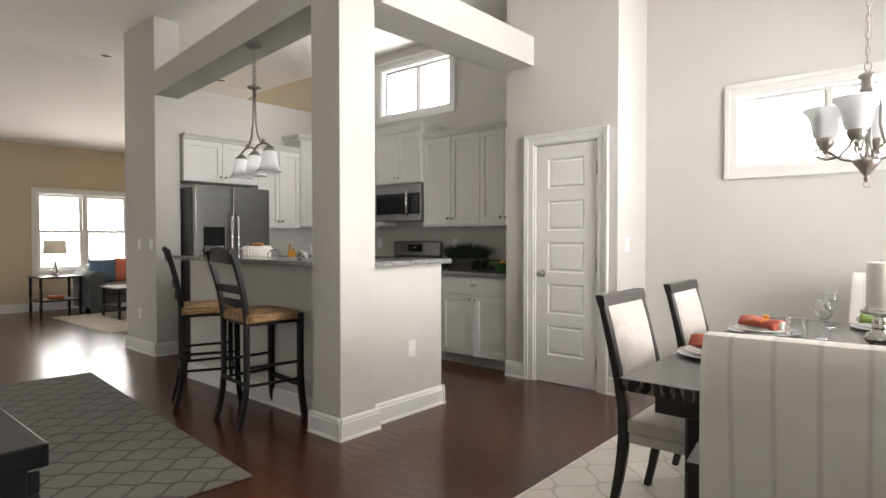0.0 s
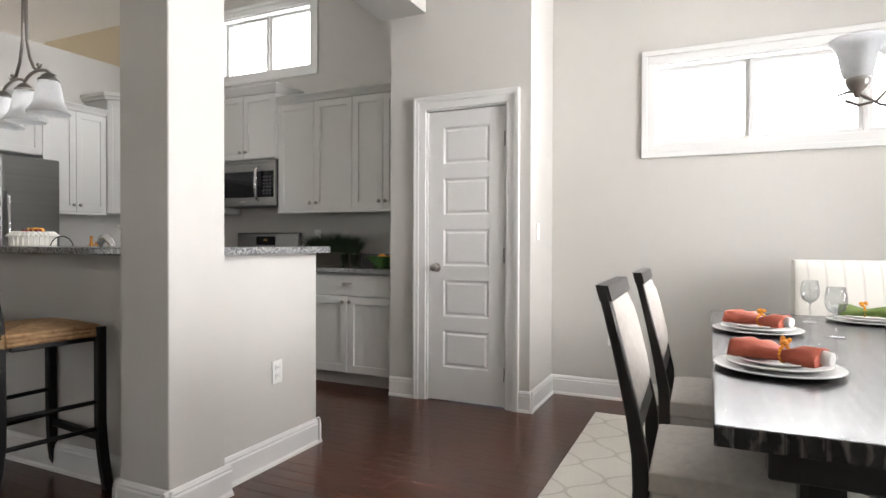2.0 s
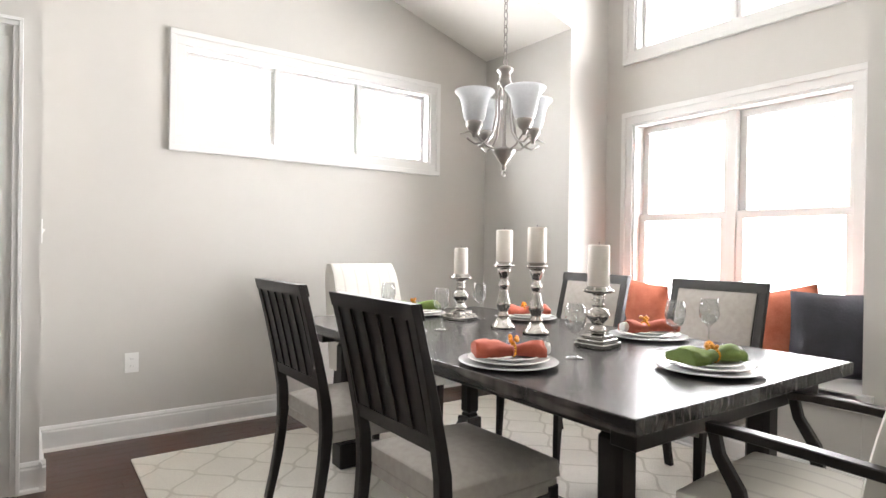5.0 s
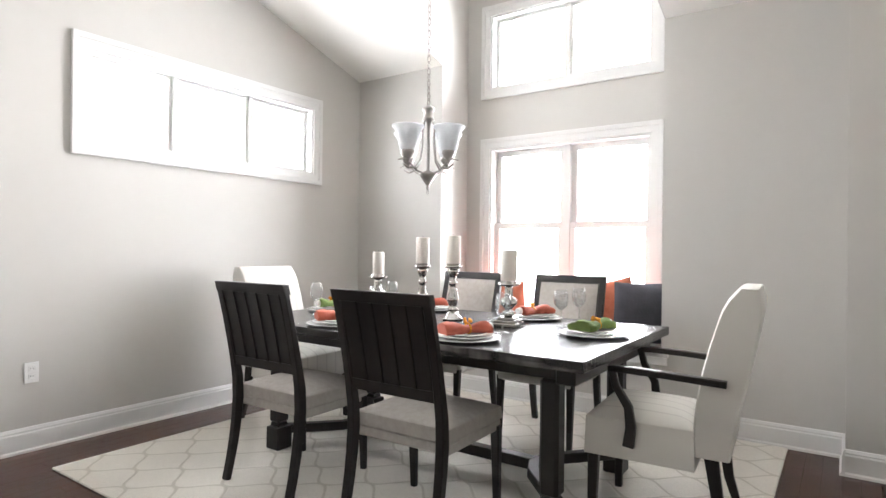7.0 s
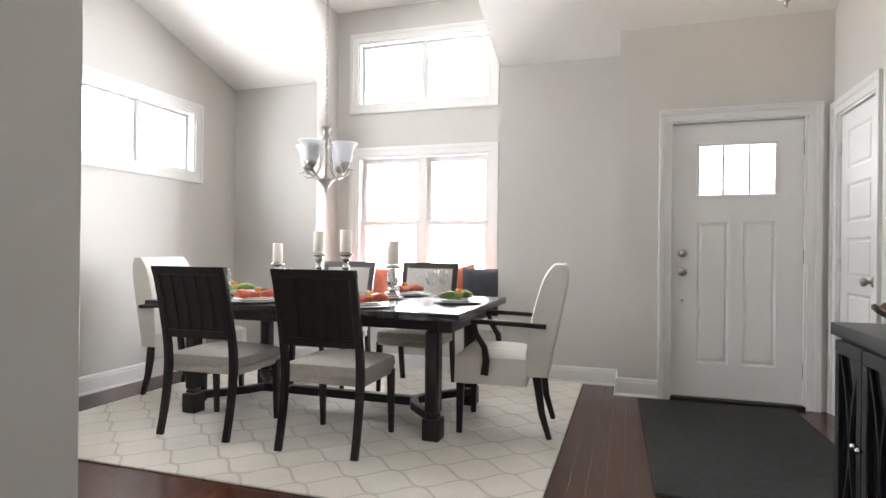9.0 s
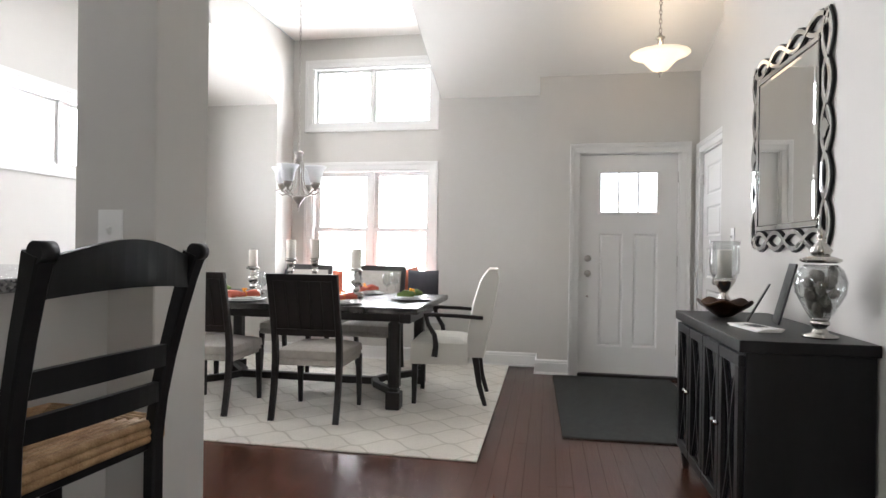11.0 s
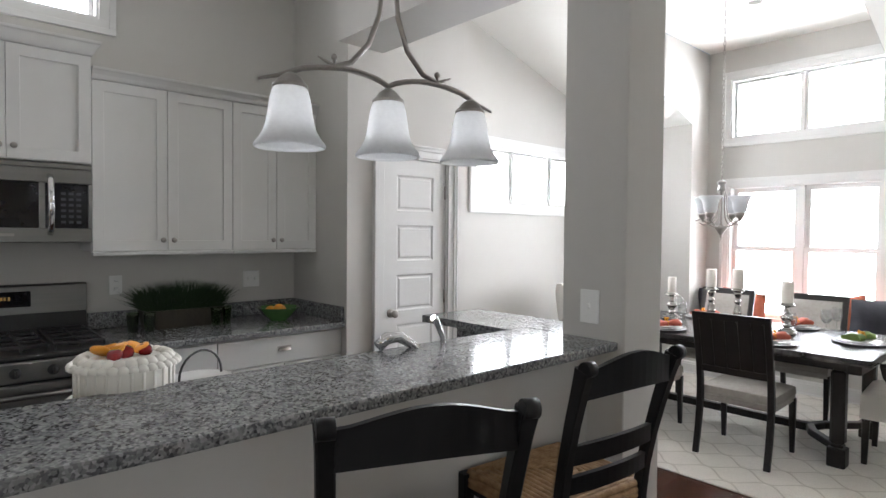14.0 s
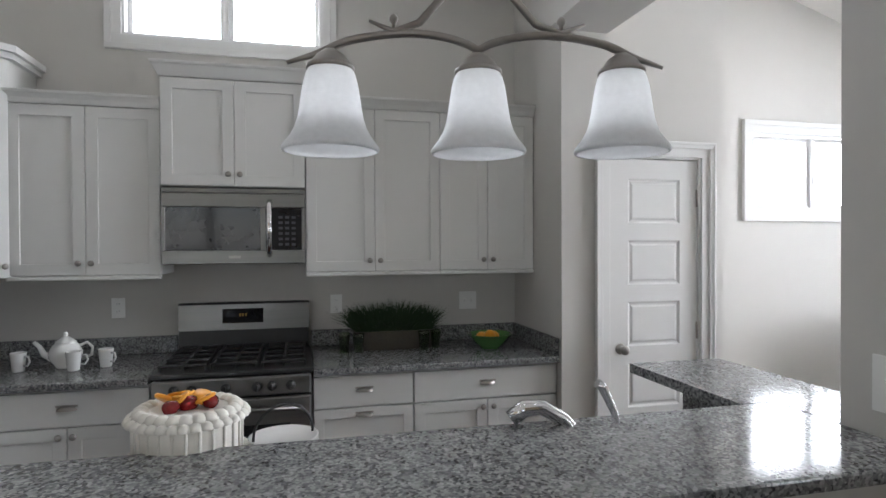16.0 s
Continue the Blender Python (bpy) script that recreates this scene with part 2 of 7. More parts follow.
def wood_floor_material():
    m = material("cherry_floor_boards", (0.070, 0.024, 0.014), 0.2, coat=0.0)
    nt = m.node_tree
    b = nt.nodes["Principled BSDF"]
    tc = nt.nodes.new("ShaderNodeNewGeometry")
    oi = nt.nodes.new("ShaderNodeObjectInfo")
    add = nt.nodes.new("ShaderNodeMath")
    nt.links.new(tc.outputs["Random Per Island"], add.inputs[0])
    nt.links.new(oi.outputs["Random"], add.inputs[1])
    fr = nt.nodes.new("ShaderNodeMath")
    fr.operation = "FRACT"
    nt.links.new(add.outputs[0], fr.inputs[0])
    mp = nt.nodes.new("ShaderNodeMapping")
    mp.inputs["Scale"].default_value = (1.2, 26, 1)
    nt.links.new(tc.outputs["Position"], mp.inputs["Vector"])
    comb = nt.nodes.new("ShaderNodeCombineXYZ")
    mul = nt.nodes.new("ShaderNodeMath")
    mul.operation = "MULTIPLY"
    mul.inputs[1].default_value = 40
    nt.links.new(fr.outputs[0], mul.inputs[0])
    nt.links.new(mul.outputs[0], comb.inputs[0])
    nt.links.new(comb.outputs[0], mp.inputs["Location"])
    n = nt.nodes.new("ShaderNodeTexNoise")
    n.inputs["Scale"].default_value = 3.0
    n.inputs["Detail"].default_value = 7
    n.inputs["Distortion"].default_value = 0.6
    nt.links.new(mp.outputs[0], n.inputs["Vector"])
    r = nt.nodes.new("ShaderNodeValToRGB")
    r.color_ramp.elements[0].position, r.color_ramp.elements[1].position = 0.35, 0.72
    r.color_ramp.elements[0].color, r.color_ramp.elements[1].color = (0.036, 0.0105, 0.0065, 1), (0.100, 0.033, 0.018, 1)
    nt.links.new(n.outputs[0], r.inputs[0])
    hsv = nt.nodes.new("ShaderNodeHueSaturation")
    v = nt.nodes.new("ShaderNodeMapRange")
    v.inputs["To Min"].default_value, v.inputs["To Max"].default_value = 0.84, 1.2
    nt.links.new(fr.outputs[0], v.inputs["Value"])
    nt.links.new(v.outputs[0], hsv.inputs["Value"])
    nt.links.new(r.outputs[0], hsv.inputs["Color"])
    nt.links.new(hsv.outputs[0], b.inputs["Base Color"])
    rg = nt.nodes.new("ShaderNodeMapRange")
    rg.inputs["To Min"].default_value, rg.inputs["To Max"].default_value = 0.17, 0.30
    nt.links.new(n.outputs[0], rg.inputs["Value"])
    nt.links.new(rg.outputs[0], b.inputs["Roughness"])
    return m


def oak_top_material():
    """Dark stained oak: long pores and arched figure along y, glossy."""
    m = material("dark_stained_oak_top", (0.016, 0.014, 0.014), 0.27)
    nt = m.node_tree
    b = nt.nodes["Principled BSDF"]
    tc = nt.nodes.new("ShaderNodeTexCoord")
    mp = nt.nodes.new("ShaderNodeMapping")
    mp.inputs["Scale"].default_value = (1, 0.13, 1)
    nt.links.new(tc.outputs["Object"], mp.inputs["Vector"])
    w = nt.nodes.new("ShaderNodeTexWave")
    w.inputs["Scale"].default_value = 9
    w.inputs["Distortion"].default_value = 9
    w.inputs["Detail"].default_value = 3
    w.inputs["Detail Scale"].default_value = 1.3
    nt.links.new(mp.outputs[0], w.inputs["Vector"])
    mp2 = nt.nodes.new("ShaderNodeMapping")
    mp2.inputs["Scale"].default_value = (260, 9, 1)
    nt.links.new(tc.outputs["Object"], mp2.inputs["Vector"])
    n = nt.nodes.new("ShaderNodeTexNoise")
    n.inputs["Scale"].default_value = 1
    n.inputs["Detail"].default_value = 3
    nt.links.new(mp2.outputs[0], n.inputs["Vector"])
    mu = nt.nodes.new("ShaderNodeMath")
    mu.operation = "MULTIPLY"
    nt.links.new(w.outputs["Fac"], mu.inputs[0])
    nt.links.new(n.outputs[0], mu.inputs[1])
    r = nt.nodes.new("ShaderNodeValToRGB")
    r.color_ramp.elements[0].position, r.color_ramp.elements[1].position = 0.28, 0.62
    r.color_ramp.elements[0].color, r.color_ramp.elements[1].color = (0.014, 0.0125, 0.0125, 1), (0.105, 0.095, 0.09, 1)
    nt.links.new(mu.outputs[0], r.inputs[0])
    nt.links.new(r.outputs[0], b.inputs["Base Color"])
    bp = nt.nodes.new("ShaderNodeBump")
    bp.inputs["Strength"].default_value = 0.15
    bp.inputs["Distance"].default_value = 0.001
    nt.links.new(mu.outputs[0], bp.inputs["Height"])
    nt.links.new(bp.outputs[0], b.inputs["Normal"])
    return m


M["oaktop"] = oak_top_material()
M["floor"] = wood_floor_material()


def granite_material():
    m = material("grey_granite", (0.3, 0.3, 0.3), 0.1)
    nt = m.node_tree
    b = nt.nodes["Principled BSDF"]
    tc = nt.nodes.new("ShaderNodeNewGeometry")
    v = nt.nodes.new("ShaderNodeTexVoronoi")
    v.inputs["Scale"].default_value = 150
    nt.links.new(tc.outputs["Position"], v.inputs["Vector"])
    bw = nt.nodes.new("ShaderNodeRGBToBW")
    nt.links.new(v.outputs["Color"], bw.inputs[0])
    n = nt.nodes.new("ShaderNodeTexNoise")
    n.inputs["Scale"].default_value = 30
    n.inputs["Detail"].default_value = 5
    nt.links.new(tc.outputs["Position"], n.inputs["Vector"])
    mixv = nt.nodes.new("ShaderNodeMath")
    mixv.operation = "MULTIPLY_ADD"
    mixv.inputs[1].default_value = 0.6
    nt.links.new(bw.outputs[0], mixv.inputs[0])
    half = nt.nodes.new("ShaderNodeMath")
    half.operation = "MULTIPLY"
    half.inputs[1].default_value = 0.4
    nt.links.new(n.outputs[0], half.inputs[0])
    nt.links.new(half.outputs[0], mixv.inputs[2])
    r = nt.nodes.new("ShaderNodeValToRGB")
    e = r.color_ramp.elements
    e[0].position, e[0].color = 0.25, (0.035, 0.036, 0.04, 1)
    e[1].position, e[1].color = 0.76, (0.36, 0.36, 0.355, 1)
    c = e.new(0.45)
    c.color = (0.155, 0.158, 0.162, 1)
    nt.links.new(mixv.outputs[0], r.inputs[0])
    nt.links.new(r.outputs[0], b.inputs["Base Color"])
    return m


M["granite"] = granite_material()


def lattice_rug(name, ground, line, px, py, width, rough=0.95, gloss_line=0.0):
    """A rug woven with interlaced wavy lines that form pointed ovals."""
    m = material(name, ground, rough, bump=0.0)
    nt = m.node_tree
    b = nt.nodes["Principled BSDF"]
    tc = nt.nodes.new("ShaderNodeTexCoord")
    sep = nt.nodes.new("ShaderNodeSeparateXYZ")
    nt.links.new(tc.outputs["Object"], sep.inputs[0])

    def math_node(op, a, bb=None, cc=None):
        k = nt.nodes.new("ShaderNodeMath")
        k.operation = op
        for i, val in enumerate((a, bb, cc)):
            if val is None:
                continue
            if isinstance(val, (int, float)):
                k.inputs[i].default_value = val
            else:
                nt.links.new(val, k.inputs[i])
        return k.outputs[0]

    x, y = sep.outputs[0], sep.outputs[1]
    dists = []
    for sign, shift in ((1, 0.0), (-1, 0.5)):
        wave = math_node("MULTIPLY", math_node("SINE", math_node("MULTIPLY", y, 2 * math.pi / py)), sign * px * 0.5)
        q = math_node("ADD", math_node("DIVIDE", math_node("ADD", x, wave), 2 * px), shift)
        f = math_node("ABSOLUTE", math_node("SUBTRACT", math_node("FRACT", q), 0.5))
        dists.append(math_node("MULTIPLY", f, 2 * px))
    d = dists[0]
    for k in dists[1:]:
        d = math_node("MINIMUM", d, k)
    mr = nt.nodes.new("ShaderNodeMapRange")
    mr.inputs["From Min"].default_value = width * 0.5
    mr.inputs["From Max"].default_value = width
    mr.inputs["To Min"].default_value, mr.inputs["To Max"].default_value = 1, 0
    nt.links.new(d, mr.inputs["Value"])
    n = nt.nodes.new("ShaderNodeTexNoise")
    n.inputs["Scale"].default_value = 220
    n.inputs["Detail"].default_value = 3
    nt.links.new(tc.outputs["Object"], n.inputs["Vector"])
    n3 = nt.nodes.new("ShaderNodeTexNoise")
    n3.inputs["Scale"].default_value = 2.5
    nt.links.new(tc.outputs["Object"], n3.inputs["Vector"])
    mx = nt.nodes.new("ShaderNodeMix")
    mx.data_type = "RGBA"
    mx.inputs[6].default_value, mx.inputs[7].default_value = (*ground, 1), (*line, 1)
    nt.links.new(mr.outputs[0], mx.inputs[0])
    hs = nt.nodes.new("ShaderNodeHueSaturation")
    vv = math_node("ADD", math_node("MULTIPLY", n.outputs[0], 0.5), math_node("MULTIPLY_ADD", n3.outputs[0], 0.3, 0.6))
    nt.links.new(vv, hs.inputs["Value"])
    nt.links.new(mx.outputs[2], hs.inputs["Color"])
    nt.links.new(hs.outputs[0], b.inputs["Base Color"])
    bp = nt.nodes.new("ShaderNodeBump")
    bp.inputs["Strength"].default_value = 0.6
    bp.inputs["Distance"].default_value = 0.004
    nt.links.new(math_node("SUBTRACT", n.outputs[0], math_node("MULTIPLY", mr.outputs[0], 0.8)), bp.inputs["Height"])
    nt.links.new(bp.outputs[0], b.inputs["Normal"])
    return m


M["rug"] = lattice_rug("cream_trellis_rug", (0.64, 0.61, 0.55), (0.50, 0.47, 0.41), 0.145, 0.36, 0.013)
M["greyrug"] = lattice_rug("grey_trellis_rug", (0.125, 0.122, 0.105), (0.055, 0.053, 0.046), 0.105, 0.27, 0.016)
M["lrrug"] = lattice_rug("pale_living_rug", (0.50, 0.46, 0.39), (0.38, 0.34, 0.29), 0.16, 0.40, 0.015)


def striped_material():
    m = material("cream_fabric_with_grey_stripes", (0.66, 0.64, 0.59), 0.9, bump=0.4, bscale=350)
    nt = m.node_tree
    b = nt.nodes["Principled BSDF"]
    tc = nt.nodes.new("ShaderNodeTexCoord")
    sep = nt.nodes.new("ShaderNodeSeparateXYZ")
    nt.links.new(tc.outputs["Object"], sep.inputs[0])
    q = nt.nodes.new("ShaderNodeMath")
    q.operation = "MULTIPLY_ADD"
    q.inputs[1].default_value, q.inputs[2].default_value = 1 / 0.085, 0.5
    nt.links.new(sep.outputs[0], q.inputs[0])
    fr = nt.nodes.new("ShaderNodeMath")
    fr.operation = "FRACT"
    nt.links.new(q.outputs[0], fr.inputs[0])
    r = nt.nodes.new("ShaderNodeValToRGB")
    e = r.color_ramp.elements
    e[0].position, e[0].color = 0.40, (0.67, 0.65, 0.60, 1)
    e[1].position, e[1].color = 0.60, (0.67, 0.65, 0.60, 1)
    c = e.new(0.5)
    c.color = (0.54, 0.515, 0.48, 1)
    nt.links.new(fr.outputs[0], r.inputs[0])
    nt.links.new(r.outputs[0], b.inputs["Base Color"])
    return m


M["stripe"] = striped_material()


# ---- mesh builders ----
def bx(bm, x0, x1, y0, y1, z0, z1, bev=0.0, segs=1):
    x0, x1, y0, y1, z0, z1 = min(x0, x1), max(x0, x1), min(y0, y1), max(y0, y1), min(z0, z1), max(z0, z1)
    vs = [bm.verts.new((x, y, z)) for x in (x0, x1) for y in (y0, y1) for z in (z0, z1)]
    fs = [bm.faces.new([vs[i] for i in f]) for f in ((0, 1, 3, 2), (4, 6, 7, 5), (0, 4, 5, 1), (2, 3, 7, 6), (0, 2, 6, 4), (1, 5, 7, 3))]
    if bev:
        es = list({e for f in fs for e in f.edges})
        bmesh.ops.bevel(bm, geom=es, offset=bev, segments=segs, profile=0.6, affect="EDGES")
    return vs


def lathe(bm, profile, n=24, cx=0, cy=0, cz=0):
    rings = []
    for r, z in profile:
        if r <= 1e-5:
            rings.append([bm.verts.new((cx, cy, cz + z))])
        else:
            rings.append([bm.verts.new((cx + r * math.cos(2 * math.pi * k / n), cy + r * math.sin(2 * math.pi * k / n), cz + z)) for k in range(n)])
    for a, b in zip(rings, rings[1:]):
        for k in range(n):
            j = (k + 1) % n
            if len(a) == 1 and len(b) == 1:
                continue
            if len(a) == 1:
                f = (a[0], b[k], b[j])
            elif len(b) == 1:
                f = (a[k], a[j], b[0])
            else:
                f = (a[k], a[j], b[j], b[k])
            g = bm.faces.new(f)
            g.smooth = True
    return bm


def tube(bm, pts, r, n=8, radii=None, flat=1.0):
    pts = [Vector(p) for p in pts]
    rings = []
    prev = None
    for i, p in enumerate(pts):
        d = (pts[min(i + 1, len(pts) - 1)] - pts[max(i - 1, 0)]).normalized()
        if prev is None:
            up = Vector((0, 0, 1)) if abs(d.z) < 0.9 else Vector((1, 0, 0))
            u = d.cross(up).normalized()
        else:
            u = (prev - d * prev.dot(d)).normalized()
        prev = u
        w = d.cross(u)
        rr = radii[i] if radii else r
        rings.append([bm.verts.new(p + u * rr * math.cos(2 * math.pi * k / n) + w * rr * flat * math.sin(2 * math.pi * k / n)) for k in range(n)])
    for a, b in zip(rings, rings[1:]):
        for k in range(n):
            f = bm.faces.new((a[k], a[(k + 1) % n], b[(k + 1) % n], b[k]))
            f.smooth = True
    bm.faces.new(list(reversed(rings[0])))
    bm.faces.new(rings[-1])


def sweep_rect(bm, pts, w, d, across=(1, 0, 0)):
    """A bar of rectangular section through pts: w along across, d square to it; w and d may be lists."""
    pts = [Vector(p) for p in pts]
    a = Vector(across).normalized()
    rings = []
    for i, p in enumerate(pts):
        t = (pts[min(i + 1, len(pts) - 1)] - pts[max(i - 1, 0)]).normalized()
        q = t.cross(a).normalized()
        ww = w[i] if isinstance(w, (list, tuple)) else w
        dd = d[i] if isinstance(d, (list, tuple)) else d
        c = min(ww, dd) * 0.12
        ring = []
        for sx, sy in ((-1, -1), (1, -1), (1, 1), (-1, 1)):
            if sx * sy > 0:
                ring += [p + a * sx * (ww / 2) + q * sy * (dd / 2 - c), p + a * sx * (ww / 2 - c) + q * sy * (dd / 2)]
            else:
                ring += [p + a * sx * (ww / 2 - c) + q * sy * (dd / 2), p + a * sx * (ww / 2) + q * sy * (dd / 2 - c)]
        rings.append([bm.verts.new(v) for v in (ring[0], ring[1], ring[2], ring[3], ring[4], ring[5], ring[6], ring[7])])
    for r0, r1 in zip(rings, rings[1:]):
        for k in range(8):
            bm.faces.new((r0[k], r0[(k + 1) % 8], r1[(k + 1) % 8], r1[k]))
    bm.faces.new(list(reversed(rings[0])))
    bm.faces.new(rings[-1])


def cushion(bm, x0, x1, y0, y1, z0, z1, puff=0.02, n=8, r=0.03):
    """A padded block, rounded and swollen on top."""
    cx, cy, hx, hy = (x0 + x1) / 2, (y0 + y1) / 2, (x1 - x0) / 2, (y1 - y0) / 2
    grid_top, grid_bot = {}, {}
    for i in range(n + 1):
        for j in range(n + 1):
            u, v = -math.cos(math.pi * i / n), -math.cos(math.pi * j / n)
            e = max(abs(u), abs(v))
            edge = max(0.0, 1 - e ** 6)
            grid_top[i, j] = bm.verts.new((cx + hx * u * (1 - 0.02 * (1 - edge)), cy + hy * v * (1 - 0.02 * (1 - edge)), z1 - r * (1 - edge) + puff * (1 - u * u) * (1 - v * v)))
            grid_bot[i, j] = bm.verts.new((cx + hx * u, cy + hy * v, z0)) if e > 0.999 else None
    for i in range(n):
        for j in range(n):
            f = bm.faces.new((grid_top[i, j], grid_top[i + 1, j], grid_top[i + 1, j + 1], grid_top[i, j + 1]))
            f.smooth = True
    loop = [(i, 0) for i in range(n)] + [(n, j) for j in range(n)] + [(i, n) for i in range(n, 0, -1)] + [(0, j) for j in range(n, 0, -1)]
    for a, b in zip(loop, loop[1:] + loop[:1]):
        bm.faces.new((grid_top[b], grid_top[a], grid_bot[a], grid_bot[b]))
    bm.faces.new([grid_bot[p] for p in reversed(loop)])


def link_mesh(name, bm, mat):
    bmesh.ops.recalc_face_normals(bm, faces=bm.faces)
    me = bpy.data.meshes.new(name)
    bm.to_mesh(me)
    bm.free()
    me.materials.append(mat)
    return new(name, me)


def part(name, bm, mat, parent, label=""):
    ob = link_mesh(name, bm, mat)
    ob.parent = parent
    return tagged(ob, label)


def thing(name, loc, rz=0, label="", category="", group=""):
    ob = new(name)
    ob.matrix_world = pose(*loc, 0, 0, rz)
    return tagged(ob, label, category, group)


def structure(name, bm, mat, label="", category=""):
    return tagged(link_mesh(name, bm, mat), label, category, kind="structure")


def B():
    return bmesh.new()


def holed(bm, axis, p0, p1, u0, u1, z0, z1, holes):
    """A wall slab between p0 and p1 on axis ('x' or 'y'), along u, with rectangular holes (u0, u1, z0, z1)."""
    us = sorted({u0, u1, *[h[0] for h in holes], *[h[1] for h in holes]})
    zs = sorted({z0, z1, *[h[2] for h in holes], *[h[3] for h in holes]})
    for a, b in zip(us, us[1:]):
        run = None
        cells = []
        for c, d in zip(zs, zs[1:]):
            inside = any(h[0] <= (a + b) / 2 <= h[1] and h[2] <= (c + d) / 2 <= h[3] for h in holes)
            if not inside:
                if cells and abs(cells[-1][1] - c) < 1e-6:
                    cells[-1][1] = d
                else:
                    cells.append([c, d])
        for c, d in cells:
            if axis == "x":
                bx(bm, p0, p1, a, b, c, d)
            else:
                bx(bm, a, b, p0, p1, c, d)


def prism(bm, poly, axis, a, b):
    """A polygon in the plane square to axis, drawn out from a to b."""
    def at(p, t):
        return {"x": (t, p[0], p[1]), "y": (p[0], t, p[1]), "z": (p[0], p[1], t)}[axis]
    va, vb = [bm.verts.new(at(p, a)) for p in poly], [bm.verts.new(at(p, b)) for p in poly]
    bm.faces.new(va)
    bm.faces.new(list(reversed(vb)))
    for i in range(len(poly)):
        j = (i + 1) % len(poly)
        bm.faces.new((va[i], vb[i], vb[j], va[j]))


# ---- the plan ----
E, WX, DX = 2.505, 2.91, 2.20           # east wall, bench window wall, front door wall
N, KN, PY = 5.645, 5.80, 5.075          # dining north wall, kitchen north wall, pantry front
PW, PE = -1.635, -0.585                 # pantry box
D0, D1 = 2.895, 4.70                    # bench recess
SY = 1.885                              # corner beside the front door
CZ, SLOPE, SX = 3.54, 0.307, -0.20      # flat ceiling, slope, where the slope begins
C0, C1, CY0, CY1 = -1.715, -1.435, 3.005, 3.295  # column
BZ0, BZ1 = 2.73, 2.98                   # beams
WG0, WG1, WGY = -5.65, -4.87, 3.365      # wing wall
BARW = -3.74                            # west end of the bar
WW, LRW, SW = -5.15, -10.25, -2.0       # kitchen west partition, living room walls


def slope_z(x):
    return CZ - (x - SX) * SLOPE if x > SX else CZ


def wall_pair(name, axis, p0, p1, u0, u1, z0, z1, holes, mat=None):
    bm = B()
    holed(bm, axis, p0, p1, u0, u1, z0, z1, holes)
    return structure(name, bm, mat or M["wall"])


LW = (0.132, 1.932, 1.788, 2.342)       # long window opening x0 x1 z0 z1
EW = (3.08, 4.46, 0.62, 2.04)           # bench window
UW = (3.08, 4.46, 2.565, 3.205)         # upper window
KW = (-4.04, -2.91, 2.76, 3.34)         # kitchen high window
LRA = (3.69, 5.14, 0.68, 2.01)          # living room window
FD = (0.62, 1.51, 0.0, 2.075)            # front door opening
CD = (1.45, 2.10, 0.0, 2.05)            # closet door opening (x)
PD = (-1.345, -0.745, 0.0, 2.045)       # pantry door opening (x)
WT = 0.14
wall_pair("wall_north", "y", N, N + WT, PE - 0.02, E, 0, CZ, [LW])

for nm, a, b in (("wall_east", D1, N + WT), ("wall_east", SY - 0.1, D0)):
    bm = B()
    bx(bm, E, WX + WT, a, b, 0, CZ - 0.003)
    structure(nm, bm, M["wall"])
wall_pair("wall_bench", "x", WX, WX + WT, D0, D1, 0, CZ, [EW, UW])
wall_pair("wall_entry", "x", DX, DX + WT, 0.30, SY, 0, CZ, [FD])
bm = B()
bx(bm, DX + WT, E + 0.3, SY - WT, SY - 0.002, 0, CZ - 0.004)
structure("wall_entry_return", bm, M["wall"])
wall_pair("wall_closet", "y", 0.46 - WT, 0.46, 0.93, DX - 0.002, 0, CZ, [CD])
bm = B()
bx(bm, -1.95, 0.93, 0.62 - 0.5, 0.62, 0, CZ)
structure("wall_hall", bm, M["wall"])
wall_pair("wall_pantry", "y", PY, PY + WT, PW, PE, 0, CZ, [PD])
bm = B()
bx(bm, PE - 0.12, PE, PY + WT, N + WT, 0, CZ)
bx(bm, PW, PW + 0.12, PY + WT, KN, 0, CZ)
structure("wall_pantry_side", bm, M["wall"])
wall_pair("wall_kitchen_north", "y", KN, KN + WT, WW - 0.02, PW + 0.12, 0, CZ, [KW])
wall_pair("wall_living_north", "y", KN, KN + WT, LRW, WW - 0.02, 0, CZ, [], M["beige"])
bm = B()
bx(bm, WW - 0.13, WW, WGY + 0.26, KN, 0, 2.94)
structure("wall_kitchen_west", bm, M["wall"])
bm = B()
bx(bm, WG0, WG1, WGY, WGY + 0.26, 0, CZ)
structure("wall_wing", bm, M["wall"])
wall_pair("wall_living_west", "x", LRW - WT, LRW, SW, KN + WT, 0, CZ, [LRA], M["beige"])
# Unseen wall that closes the room; its two window openings are made up.
wall_pair("wall_south", "y", SW - WT, SW, LRW, -1.9, 0, CZ, [(-9.6, -6.8, 0.6, 2.3), (-5.6, -3.6, 0.6, 2.3)], M["beige"])
bm = B()
bx(bm, -1.95, -1.81, SW - WT, 0.12, 0, CZ)
structure("wall_south_return", bm, M["wall"])
bm = B()
bx(bm, 0.8, DX + WT, 0.14, 0.26, 0, CZ)
structure("wall_closet_back", bm, M["wall"])

